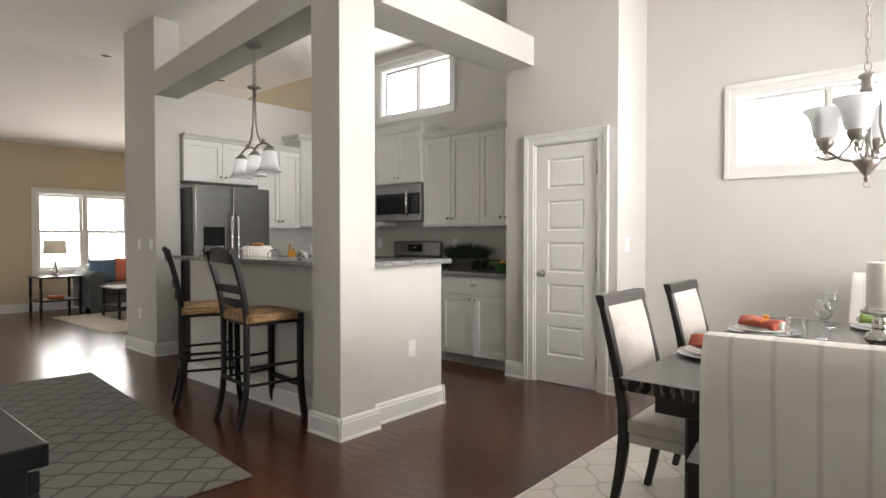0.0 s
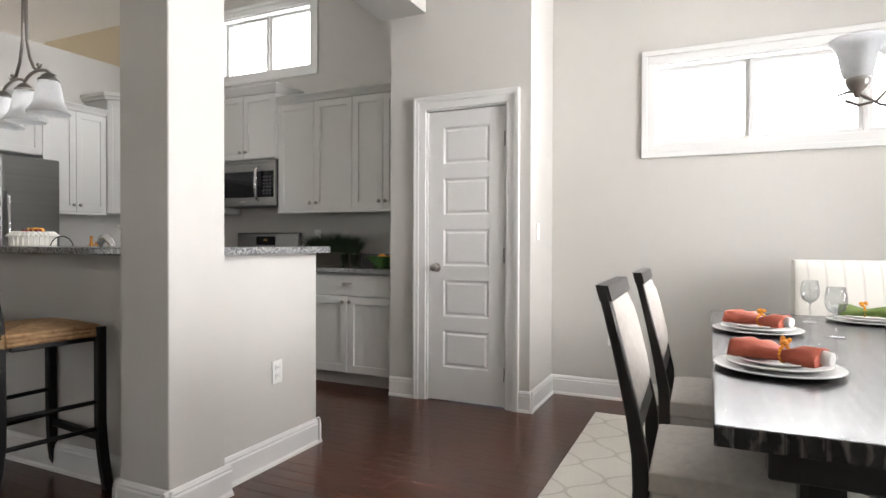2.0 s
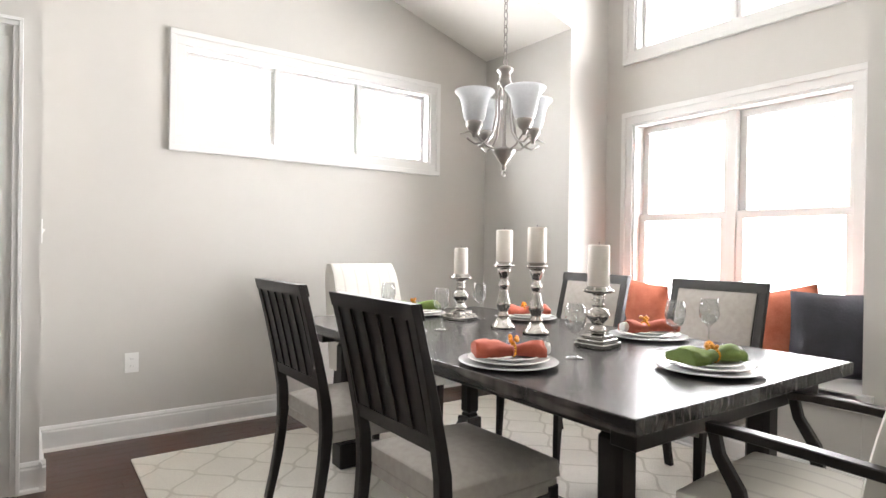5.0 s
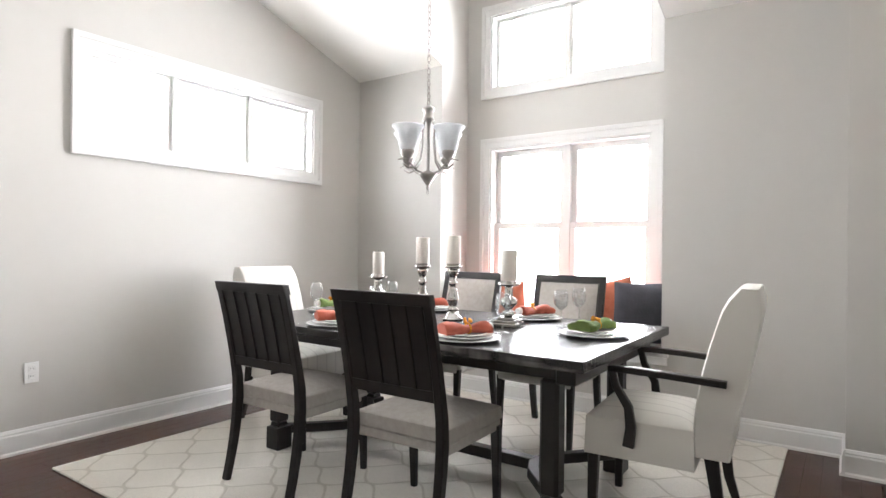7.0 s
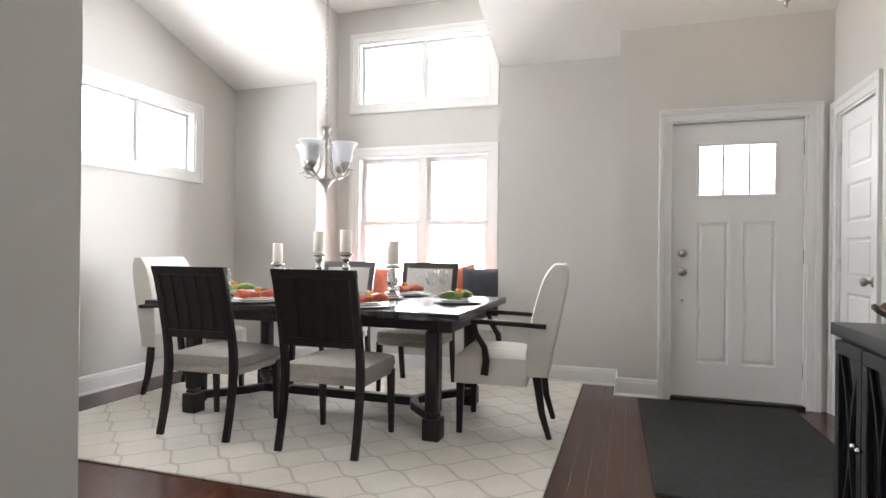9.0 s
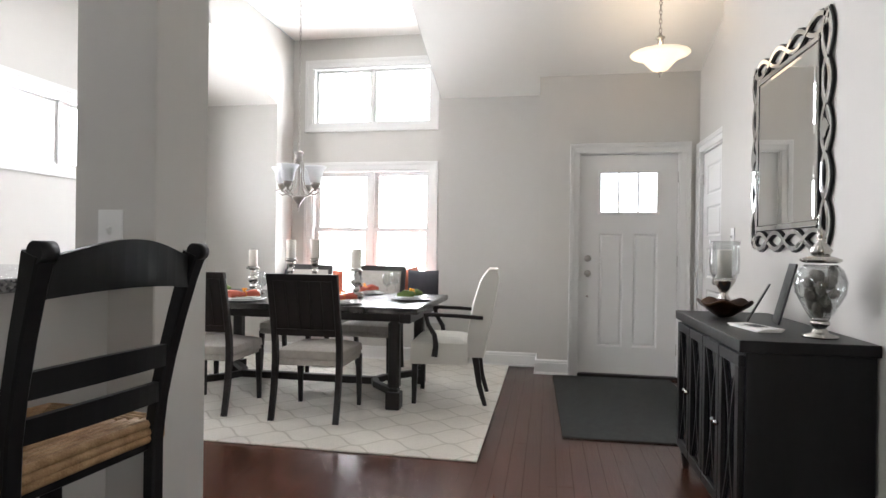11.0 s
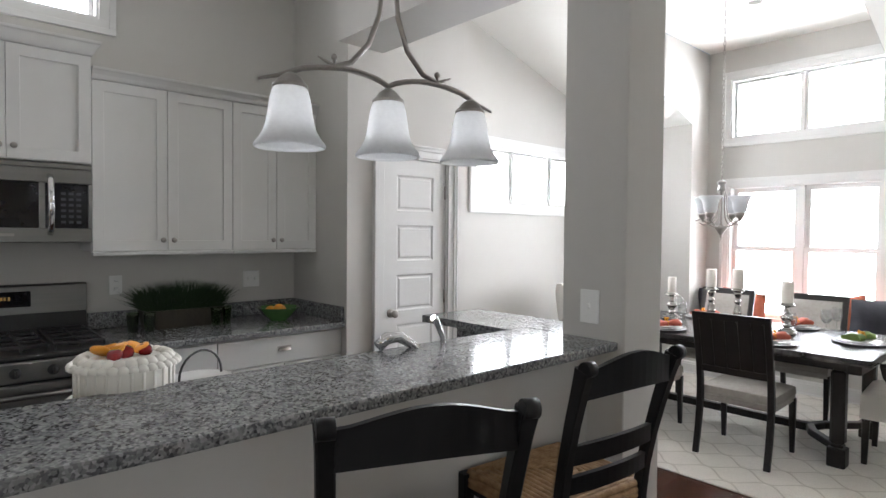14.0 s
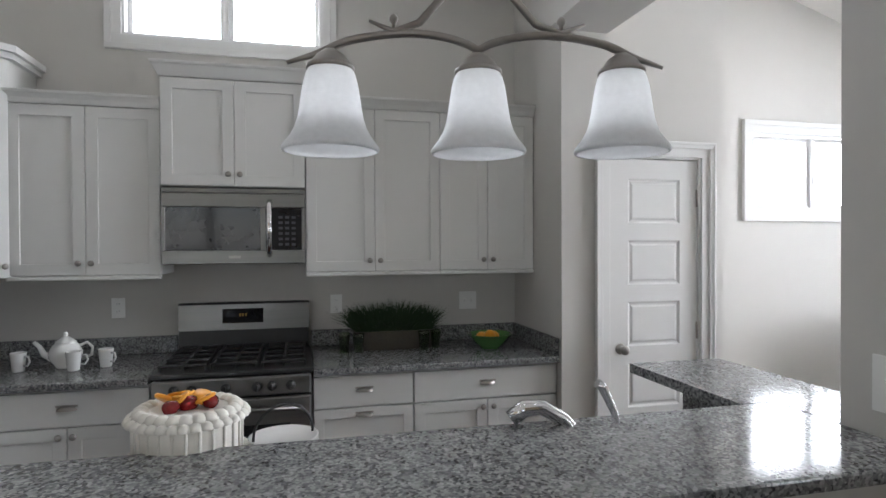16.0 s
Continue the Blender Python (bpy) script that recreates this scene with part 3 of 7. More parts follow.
# ceiling
bm = B()
bx(bm, -6.9, SX, SW - WT, KN + WT, CZ, CZ + 0.14)
bx(bm, SX + 0.001, WX + WT, D0, D1, CZ, CZ + 0.139)
structure("ceiling", bm, M["ceiling"])
for a, b in ((0.1, D0 - 0.005), (D1 + 0.005, N + WT)):
    bm = B()
    x1 = E + 0.25
    prism(bm, [(SX, CZ), (x1, slope_z(x1)), (x1, slope_z(x1) + 0.14), (SX, CZ + 0.14)], "y", a, b)
    structure("ceiling_slope", bm, M["ceiling"])
bm = B()
prism(bm, [(LRW - WT, CZ - 0.215 * 3.49), (-6.9, CZ), (-6.9, CZ + 0.14), (LRW - WT, CZ - 0.215 * 3.49 + 0.14)], "y", SW - WT, KN + WT)
structure("ceiling_living", bm, M["ceiling"])
for y0, y1 in ((D1, D1 + 0.12), (D0 - 0.12, D0)):
    bm = B()
    prism(bm, [(SX + 0.01, CZ - 0.002), (E, slope_z(E) + 0.002), (E, CZ - 0.002)], "y", y0, y1)
    structure("wall_recess_cheek", bm, M["wall"])

# columns and beams
bm = B()
bx(bm, C0, C1, CY0, CY1, 0, BZ1, 0.004)
structure("column", bm, M["wall"], "painted square column at the end of the breakfast bar", "column")
bm = B()
bx(bm, C0 + 0.003, C1 + 0.082, CY1 - 0.01, PY, BZ0, BZ1 - 0.002)
prism(bm, [(C0, CY0 + 0.004), (C0, CY1 - 0.004), (WG1, WGY + 0.258), (WG1, WGY + 0.003)], "z", BZ0, BZ1 - 0.003)
structure("beam", bm, M["wall"], "grey painted beams over the breakfast bar", "beam")
# knee walls
KY0, KY1 = 3.17, 3.30
bm = B()
bx(bm, BARW + 0.03, C0, KY0, KY1, 0, 1.054)
bx(bm, C1 - 0.185, C1 - 0.065, CY1, 4.02, 0, 1.054)
structure("knee_wall", bm, M["wall"], "low grey wall that carries the breakfast bar", "wall")


# baseboards
def baseboard(name, p, q, side):
    """From p to q on the floor; side: +1 if the room lies to the left of the way from p to q."""
    p, q = Vector((*p, 0)), Vector((*q, 0))
    d = (q - p).normalized()
    nrm = Vector((-d.y, d.x, 0)) * side
    prof = [(0, 0), (0.026, 0), (0.024, 0.012), (0.016, 0.02), (0.016, 0.105), (0.011, 0.113), (0.013, 0.12), (0.006, 0.135), (0, 0.138)]
    bm = B()
    va = [bm.verts.new(p + nrm * a + Vector((0, 0, z)) - d * 0.0) for a, z in prof]
    vb = [bm.verts.new(q + nrm * a + Vector((0, 0, z))) for a, z in prof]
    n = len(prof)
    for i in range(n):
        bm.faces.new((va[i], va[(i + 1) % n], vb[(i + 1) % n], vb[i]))
    bm.faces.new(va)
    bm.faces.new(list(reversed(vb)))
    return structure(name, bm, M["trim"])


BB = 0.026
CAS = 0.088
for p, q in (((E, N), (PE, N)), ((PE, N), (PE, PY - BB)), ((PE + BB, PY), (PD[1] + CAS, PY)), ((PD[0] - CAS, PY), (PW, PY)),
             ((E, D1), (E, N)), ((E, D0 - 0.0), (E, D1)), ((E, SY), (E, D0)), ((DX - BB, SY), (E, SY)), ((DX, FD[1] + CAS), (DX, SY)),
             ((0.93, 0.62), (-1.95, 0.62)), ((CD[0] - CAS, 0.46), (0.93, 0.46)),
             ((LRW, KN), (WW - 0.13, KN)), ((LRW, SW), (LRW, KN))):
    side = 1 if (p, q) not in () else -1
    mid = Vector(((p[0] + q[0]) / 2, (p[1] + q[1]) / 2))
    d = (Vector(q) - Vector(p)).normalized()
    left = Vector((-d.y, d.x))
    centre = Vector((0.6, 3.3)) if mid.x > -2 else Vector((-7.5, 2.0))
    if p[1] == 0.46 or p == (0.93, 0.62):
        centre = Vector((0.9, 1.5))
    if p == (DX - BB, SY):
        centre = Vector((2.3, 2.6))
    baseboard("baseboard", p, q, 1 if (centre - mid).dot(left) > 0 else -1)
for p, q in (((C0 - BB, CY0), (C1 + BB, CY0)), ((C1, CY0 - BB), (C1, CY1 + BB)), ((C0, KY0 + BB), (C0, CY0 - BB)), ((C1, CY1), (C1 - 0.065, CY1)),
             ((C1 - 0.065, CY1), (C1 - 0.065, 4.02 + BB)), ((C1 - 0.065 + BB, 4.02), (C1 - 0.185, 4.02)),
             ((BARW + 0.03 - BB, KY0), (C0, KY0)), ((BARW + 0.03, KY1), (BARW + 0.03, KY0 - BB)), ((WG0 - BB, WGY), (WG1 + BB, WGY)), ((WG1, WGY - BB), (WG1, WGY + 0.26)), ((WG0, WGY + 0.26), (WG0, WGY - BB))):
    mid = Vector(((p[0] + q[0]) / 2, (p[1] + q[1]) / 2))
    d = (Vector(q) - Vector(p)).normalized()
    left = Vector((-d.y, d.x))
    if mid.x < -4.8:
        centre = Vector((-5.25, 3.49))
    elif mid.x < C0 - 0.2:
        centre = Vector((-2.7, 3.235))
    elif mid.y < 3.35:
        centre = Vector((C0 / 2 + C1 / 2, 3.165))
    else:
        centre = Vector((C1 - 0.095, 3.7))
    baseboard("baseboard", p, q, -1 if (centre - mid).dot(left) > 0 else 1)


# windows
def frame_ring(bm, axis, p0, p1, u0, u1, z0, z1, w, wt=None, bev=0.0):
    """Four members round the rectangle, outside it, of width w."""
    for a, b, c, d in ((u0 - w, u1 + w, z1, z1 + w), (u0 - w, u1 + w, z0 - w, z0), (u0 - w, u0, z0, z1), (u1, u1 + w, z0, z1)):
        if axis == "x":
            bx(bm, p0, p1, a, b, c, d, bev)
        else:
            bx(bm, a, b, p0, p1, c, d, bev)


def window(name, axis, inner, outward, op, mullions, rail=None, label="", grille=False):
    """A cased window in a wall: inner is the wall's room face, outward the sign towards outside."""
    u0, u1, z0, z1 = op
    root = tagged(new(name), label, "window", kind="structure")

    def rect(bm, pa, pb, a, b, c, d, bev=0.0):
        if axis == "x":
            bx(bm, inner + outward * pa, inner + outward * pb, a, b, c, d, bev)
        else:
            bx(bm, a, b, inner + outward * pa, inner + outward * pb, c, d, bev)

    bm = B()
    for grow, pa, pb in ((0.0, -0.016, -0.0005), (0.052, -0.026, -0.0165)):
        w = CAS
        for a, b, c, d in ((u0 - w, u1 + w, z1 + grow, z1 + w), (u0 - w, u1 + w, z0 - w, z0 - grow), (u0 - w, u0 - grow, z0 - grow, z1 + grow), (u1 + grow, u1 + w, z0 - grow, z1 + grow)):
            rect(bm, pa, pb, a, b, c, d, 0.002)
    part("window_casing", bm, M["trim"], root)
    bm = B()
    for a, b, c, d in ((u0, u1, z1 - 0.014, z1), (u0, u1, z0, z0 + 0.014), (u0, u0 + 0.014, z0 + 0.014, z1 - 0.014), (u1 - 0.014, u1, z0 + 0.014, z1 - 0.014)):
        rect(bm, 0.0, 0.139, a, b, c, d)
    part("window_jamb", bm, M["trim"], root)
    post = 0.028 if rail else 0.012
    edges = [u0 + 0.014] + list(mullions) + [u1 - 0.014]
    for i, (a, b) in enumerate(zip(edges, edges[1:])):
        aa, bb = a + (post if i else 0), b - (post if i < len(edges) - 2 else 0)
        lights = [(z0 + 0.014, z1 - 0.014, 0.075)]
        if rail:
            lights = [(z0 + 0.014, rail + 0.02, 0.065), (rail - 0.02, z1 - 0.014, 0.10)]
        for c, d, depth in lights:
            s = 0.046 if rail else 0.026
            bm = B()
            for e in ((aa, bb, d - s, d), (aa, bb, c, c + s), (aa, aa + s, c + s, d - s), (bb - s, bb, c + s, d - s)):
                rect(bm, depth, depth + 0.03, *e, 0.003)
            part("window_sash", bm, M["trim"], root)
            bm = B()
            rect(bm, depth + 0.013, depth + 0.017, aa + s - 0.004, bb - s + 0.004, c + s - 0.004, d - s + 0.004)
            g = part("pane", bm, M["pane"], root)
            g.visible_shadow = False
            if grille and depth > 0.09:
                bm = B()
                rect(bm, depth + 0.006, depth + 0.0125, aa + s, bb - s, d - s - 0.085, d - s - 0.077)
                for u in (aa + s + 0.08, bb - s - 0.08):
                    rect(bm, depth + 0.004, depth + 0.0055, u - 0.004, u + 0.004, c + s, d - s)
                part("window_grille", bm, M["trim"], root)
    for m_ in mullions:
        bm = B()
        rect(bm, 0.055, 0.135, m_ - post, m_ + post, z0 + 0.014, z1 - 0.014, 0.002)
        part("window_mullion", bm, M["trim"], root)
    return root


window("window_1", "y", N, 1, LW, [0.72, 1.34], label="long high dining window in a white casing")
window("window_2", "x", WX, 1, EW, [3.77], 1.37, "white double-hung pair of windows above the bench seat", grille=True)
window("window_3", "x", WX, 1, UW, [3.77], label="white two-light window high above the bench seat")
window("window_4", "y", KN, 1, KW, [-3.475], label="white two-light window high above the kitchen cabinets")
window("window_5", "x", LRW, -1, LRA, [4.415], 1.35, "white double-hung pair of windows in the living room")
# The south pair is invented, out of view, to let fill light in.
window("window_6", "y", SW, -1, (-9.6, -6.8, 0.6, 2.3), [-8.67, -7.73], 1.45, "made-up white triple window in the unseen south wall, for fill light")
window("window_7", "y", SW, -1, (-5.6, -3.6, 0.6, 2.3), [-4.6], 1.45, "made-up white double window in the unseen south wall, for fill light")


# doors
def door_casing(name, axis, face, out, op):
    u0, u1, z0, z1 = op
    bm = B()
    for grow, pa, pb in ((0.0, 0.0005, 0.016), (0.05, 0.0165, 0.027), (0.072, 0.0275, 0.032)):
        for a, b, c, d in ((u0 - CAS, u1 + CAS, z1 + grow, z1 + CAS), (u0 - CAS, u0 - grow, 0, z1 + grow), (u1 + grow, u1 + CAS, 0, z1 + grow)):
            if axis == "x":
                bx(bm, face + out * pa, face + out * pb, a, b, c, d, 0.0015)
            else:
                bx(bm, a, b, face + out * pa, face + out * pb, c, d, 0.0015)
    structure(name, bm, M["trim"])
    bm = B()
    for a, b, c, d in ((u0, u1, z1 - 0.012, z1), (u0, u0 + 0.012, 0, z1 - 0.012), (u1 - 0.012, u1, 0, z1 - 0.012)):
        if axis == "x":
            bx(bm, face, face - out * WT, a, b, c, d)
        else:
            bx(bm, a, b, face, face - out * WT, c, d)
    structure("door_jamb", bm, M["trim"])


def panel_face(bm, w, h, panels, y=0.0, depth=0.009):
    """A door leaf's face in x-z at y, with moulded recessed panels (x0, x1, z0, z1); the leaf lies towards +y."""
    xs = sorted({0, w, *[p[0] for p in panels], *[p[1] for p in panels]})
    zs = sorted({0, h, *[p[2] for p in panels], *[p[3] for p in panels]})
    for a, b in zip(xs, xs[1:]):
        for c, d in zip(zs, zs[1:]):
            if not any(p[0] <= (a + b) / 2 <= p[1] and p[2] <= (c + d) / 2 <= p[3] for p in panels):
                bm.faces.new([bm.verts.new(v) for v in ((a, y, c), (b, y, c), (b, y, d), (a, y, d))])
    for p in panels:
        rings = []
        for ins, dy in ((0, 0), (0.006, depth * 0.5), (0.012, depth), (0.020, depth), (0.030, depth * 0.35), (0.034, depth * 0.3)):
            rings.append([bm.verts.new(v) for v in ((p[0] + ins, y + dy, p[2] + ins), (p[1] - ins, y + dy, p[2] + ins), (p[1] - ins, y + dy, p[3] - ins), (p[0] + ins, y + dy, p[3] - ins))])
        for r0, r1 in zip(rings, rings[1:]):
            for k in range(4):
                bm.faces.new((r0[k], r0[(k + 1) % 4], r1[(k + 1) % 4], r1[k]))
        bm.faces.new(rings[-1])


def knob(parent, x, z, y=0.0, label="satin nickel door knob"):
    bm = B()
    prof = [(0.0, 0.0), (0.032, 0.0), (0.032, 0.006), (0.026, 0.010), (0.012, 0.012), (0.011, 0.03), (0.020, 0.036), (0.027, 0.046), (0.027, 0.058), (0.019, 0.066), (0.0, 0.068)]
    lathe(bm, prof, 20)
    k = part("knob", bm, M["nickel"], parent, label)
    k.matrix_basis = pose(x, y, z, 90, 0, 0)
    return k


def hinge(parent, x, z, y=-0.003):
    bm = B()
    tube(bm, [(x, y - 0.004, z - 0.05), (x, y - 0.004, z + 0.05)], 0.0065)
    bx(bm, x - 0.002, x + 0.02, y - 0.002, y, z - 0.045, z + 0.045)
    part("hinge", bm, M["nickel"], parent)


def five_panel_door(name, loc, rz, w, h, knob_left, label):
    """The leaf's face looks towards -y; x runs from the leaf's left edge."""
    root = thing(name, loc, rz, label, "door")
    root["kind"] = "structure"
    bm = B()
    ph, gap = 0.256, 0.0985
    z0 = h - 0.113 - 5 * ph - 4 * gap
    m_ = 0.115
    panels = [(m_, w - m_, z0 + i * (ph + gap), z0 + i * (ph + gap) + ph) for i in range(5)]
    panel_face(bm, w, h, panels)
    bm2 = B()
    bx(bm2, 0, w, 0.014, 0.038, 0, h)
    part("door_core", bm2, M["trim"], root)
    part("door_face", bm, M["trim"], root)
    knob(root, 0.065 if knob_left else w - 0.065, 0.93)
    for z in (0.22, 1.02, h - 0.22):
        hinge(root, w - 0.004 if knob_left else -0.012, z)
    return root


door_casing("door_casing", "y", PY, -1, PD)
five_panel_door("door_1", (PD[0] + 0.015, PY + 0.012, 0.008), 0, 0.57, 2.02, True, "white five-panel pantry door, closed")
door_casing("door_casing", "y", 0.46, 1, CD)
five_panel_door("door_2", (CD[1] - 0.015, 0.46 - 0.012, 0.008), 180, 0.62, 2.02, False, "white five-panel closet door, closed")
door_casing("door_casing", "x", DX, -1, FD)
# front door, whose face looks towards -x
fdoor = thing("door_3", (DX + 0.03, FD[1] - 0.014, 0.03), -90, "white front door with two long panels and a three-light window, closed", "door")
fdoor["kind"] = "structure"
fw, fh = FD[1] - FD[0] - 0.028, 2.031
L0, L1 = 0.17, fw - 0.17
bm = B()
panel_face(bm, fw, fh, [(L0, L0 + 0.215, 0.25, 1.30), (L1 - 0.215, L1, 0.25, 1.30)])
bmesh.ops.delete(bm, geom=[f for f in bm.faces if f.calc_center_median().z > 1.3], context="FACES")
for a, b, c, d in ((0, L0, 1.30, fh), (L1, fw, 1.30, fh), (L0, L1, 1.30, 1.49), (L0, L1, 1.87, fh)):
    bm.faces.new([bm.verts.new(v) for v in ((a, 0, c), (b, 0, c), (b, 0, d), (a, 0, d))])
part("door_face", bm, M["trim"], fdoor)
bm = B()
bx(bm, 0, fw, 0.014, 0.042, 0, 1.47)
bx(bm, 0, L0 - 0.01, 0.014, 0.042, 1.47, fh)
bx(bm, L1 + 0.01, fw, 0.014, 0.042, 1.47, fh)
bx(bm, L0 - 0.01, L1 + 0.01, 0.014, 0.042, 1.89, fh)
part("door_core", bm, M["trim"], fdoor)
bm = B()
for a, b, c, d in ((L0 - 0.012, L1 + 0.012, 1.86, 1.885), (L0 - 0.012, L1 + 0.012, 1.475, 1.50), (L0 - 0.012, L0 + 0.013, 1.50, 1.86), (L1 - 0.013, L1 + 0.012, 1.50, 1.86)):
    bx(bm, a, b, -0.010, 0.012, c, d, 0.004)
for k in (1, 2):
    u = L0 + (L1 - L0) * k / 3
    bx(bm, u - 0.008, u + 0.008, 0.002, 0.03, 1.50, 1.86, 0.002)
part("light_frame", bm, M["trim"], fdoor)
bm = B()
bx(bm, L0, L1, 0.033, 0.037, 1.49, 1.87)
g = part("pane", bm, M["pane"], fdoor)
g.visible_shadow = False
knob(fdoor, 0.07, 0.925)
knob(fdoor, 0.07, 1.065, label="satin nickel deadbolt")
bm = B()
lathe(bm, [(0, 0), (0.012, 0), (0.012, 0.006), (0.006, 0.010), (0, 0.010)], 14)
b_ = part("peephole", bm, M["nickel"], fdoor)
b_.matrix_basis = pose(0.07, 0, 0.71, 90, 0, 0)
for z in (0.24, 1.05, 1.82):
    hinge(fdoor, fw + 0.004, z)
bm = B()
bx(bm, DX - 0.02, DX + WT, FD[0], FD[1], 0.0, 0.028, 0.006)
structure("threshold", bm, M["espresso"])

# bench seat in the recess
bm = B()
bx(bm, E, WX - 0.002, D0 + 0.001, D1 - 0.001, 0, 0.455)
structure("bench_base", bm, M["wall"], "grey painted base of the built-in bench", "bench")
bm = B()
bx(bm, E - 0.035, WX - 0.003, D0 + 0.002, D1 - 0.002, 0.456, 0.49, 0.008, 2)
bx(bm, E - 0.035, E - 0.001, D0 - 0.05, D1 + 0.05, 0.4565, 0.4895, 0.008, 2)
bx(bm, E - 0.018, E - 0.0005, D0 - 0.04, D1 + 0.04, 0.40, 0.4555, 0.004)
structure("bench_seat", bm, M["trim"], "white board seat of the built-in bench", "bench")

# outside
bm = B()
bx(bm, -300, 300, -300, 300, -0.75, -0.7)
structure("ground", bm, M["lawn"])
bm = B()
bx(bm, DX + 0.2, DX + 3.2, -0.6, 2.6, -0.6, -0.05)
structure("porch_slab", bm, M["concrete"])


def far_house(loc, w, d, h, mat, label):
    root = thing("house", loc, 0, label, "house")
    bm = B()
    bx(bm, -w / 2, w / 2, -d / 2, d / 2, 0, h)
    part("wall", bm, mat, root)
    bm = B()
    prism(bm, [(-w / 2 - 0.4, h), (w / 2 + 0.4, h), (0, h + w * 0.3)], "y", -d / 2 - 0.3, d / 2 + 0.3)
    part("roof", bm, M["darkwood"], root)
    for k in (-1, 1):
        bm = B()
        bx(bm, -w / 2 - 0.03, -w / 2 - 0.001, k * d / 4 - 0.6, k * d / 4 + 0.6, 1.0, 2.4, 0.02)
        part("window", bm, M["trim"], root)
    return root


far_house((19, -6.0, -0.7), 9, 6.4, 2.6, M["brickfar"], "red brick house across the street")
far_house((22, 9, -0.7), 10, 9, 3.0, M["siding"], "pale sided house across the street")

# floor: base slab, then boards
bm = B()
bx(bm, LRW - WT, WX + WT, SW - WT, KN + WT, -0.3, -0.012)
structure("floor", bm, M["grout"], "dark red cherry strip floor", "floor")


# ---- kitchen ----
def shaker(parent, name, x0, x1, z0, z1, y, rail=0.058, label=""):
    """A shaker door or drawer front in x-z; its face looks towards -y at y, 20 mm thick."""
    bm = B()
    e = 0.0015
    loops = []
    for d, yy in ((0, 0.02), (0, e), (e, 0), (rail - e, 0), (rail, e), (rail, 0.010)):
        loops.append([bm.verts.new(v) for v in ((x0 + d, y + yy, z0 + d), (x1 - d, y + yy, z0 + d), (x1 - d, y + yy, z1 - d), (x0 + d, y + yy, z1 - d))])
    for a, b in zip(loops, loops[1:]):
        for k in range(4):
            bm.faces.new((a[k], a[(k + 1) % 4], b[(k + 1) % 4], b[k]))
    bm.faces.new(list(reversed(loops[0])))
    bm.faces.new(loops[-1])
    return part(name, bm, M["cabinet"], parent, label)


def cab_knob(parent, x, z, y):
    bm = B()
    lathe(bm, [(0, 0), (0.007, 0), (0.006, 0.008), (0.008, 0.014), (0.015, 0.018), (0.016, 0.023), (0.011, 0.028), (0, 0.029)], 12)
    k = part("knob", bm, M["nickel"], parent)
    k.matrix_basis = pose(x, y, z, 90, 0, 0)


def cup_pull(parent, x, z, y):
    bm = B()
    n = 10
    rows = []
    for j in range(5):
        a = math.pi / 2 * j / 4
        rows.append([bm.verts.new((0.045 * math.cos(a * 0.9) * math.cos(math.pi * i / n) if True else 0, -0.024 * math.sin(math.pi * i / n) * math.cos(a * 0.8), 0.022 * math.sin(a))) for i in range(n + 1)])
    for r0, r1 in zip(rows, rows[1:]):
        for i in range(n):
            f = bm.faces.new((r0[i], r0[i + 1], r1[i + 1], r1[i]))
            f.smooth = True
    bx(bm, -0.047, 0.047, -0.002, 0.0, 0.016, 0.026, 0.001)
    k = part("cup_pull", bm, M["nickel"], parent)
    k.matrix_basis = pose(x, y, z - 0.01)


def crown(bm, x0, x1, y0, y1, z, h=0.065, out=0.045, left=True, right=True):
    prof = [(0.004, 0.0), (0.012, 0.012), (0.018, 0.024), (out - 0.012, h - 0.018), (out - 0.004, h - 0.012), (out, h)]
    l, r = (1 if left else 0), (1 if right else 0)
    rings = []
    for o, dz in prof:
        rings.append([bm.verts.new(v) for v in ((x0 - o * l, y1, z + dz), (x0 - o * l, y0 - o, z + dz), (x1 + o * r, y0 - o, z + dz), (x1 + o * r, y1, z + dz))])
    for a, b in zip(rings, rings[1:]):
        for k in range(3):
            bm.faces.new((a[k], a[k + 1], b[k + 1], b[k]))
        bm.faces.new((a[3], a[0], b[0], b[3]))
    bm.faces.new(rings[-1])
    bm.faces.new(list(reversed(rings[0])))


def upper_cabinet(x, y, rz, w, d, z0, z1, label, ndoors=2, crown_h=0.06, left=True, right=True, group="kitchen wall cabinets", knob_z=0.045, light_rail=True):
    """Local: front at y=0 facing -y, x from 0 to w, body behind."""
    root = thing("wall_cabinet", (x, y, z0), rz, label, "kitchen cabinet", group)
    h = z1 - z0
    bm = B()
    bx(bm, 0, w, 0.021, d, 0, h, 0.001)
    part("body", bm, M["cabinet"], root)
    dw = w / ndoors
    for i in range(ndoors):
        shaker(root, "door", i * dw + 0.002, (i + 1) * dw - 0.002, 0.004, h - 0.004, 0)
        kx = (i + 1) * dw - 0.03 if i % 2 == 0 else i * dw + 0.03
        cab_knob(root, kx, knob_z + 0.02, 0)
    bm = B()
    crown(bm, 0, w, 0.0, d, h, crown_h, 0.045, left, right)
    part("crown_moulding", bm, M["cabinet"], root)
    if light_rail:
        bm = B()
        bx(bm, 0, w, -0.008, 0.03, -0.022, -0.001, 0.004)
        part("light_rail", bm, M["cabinet"], root)
    return root


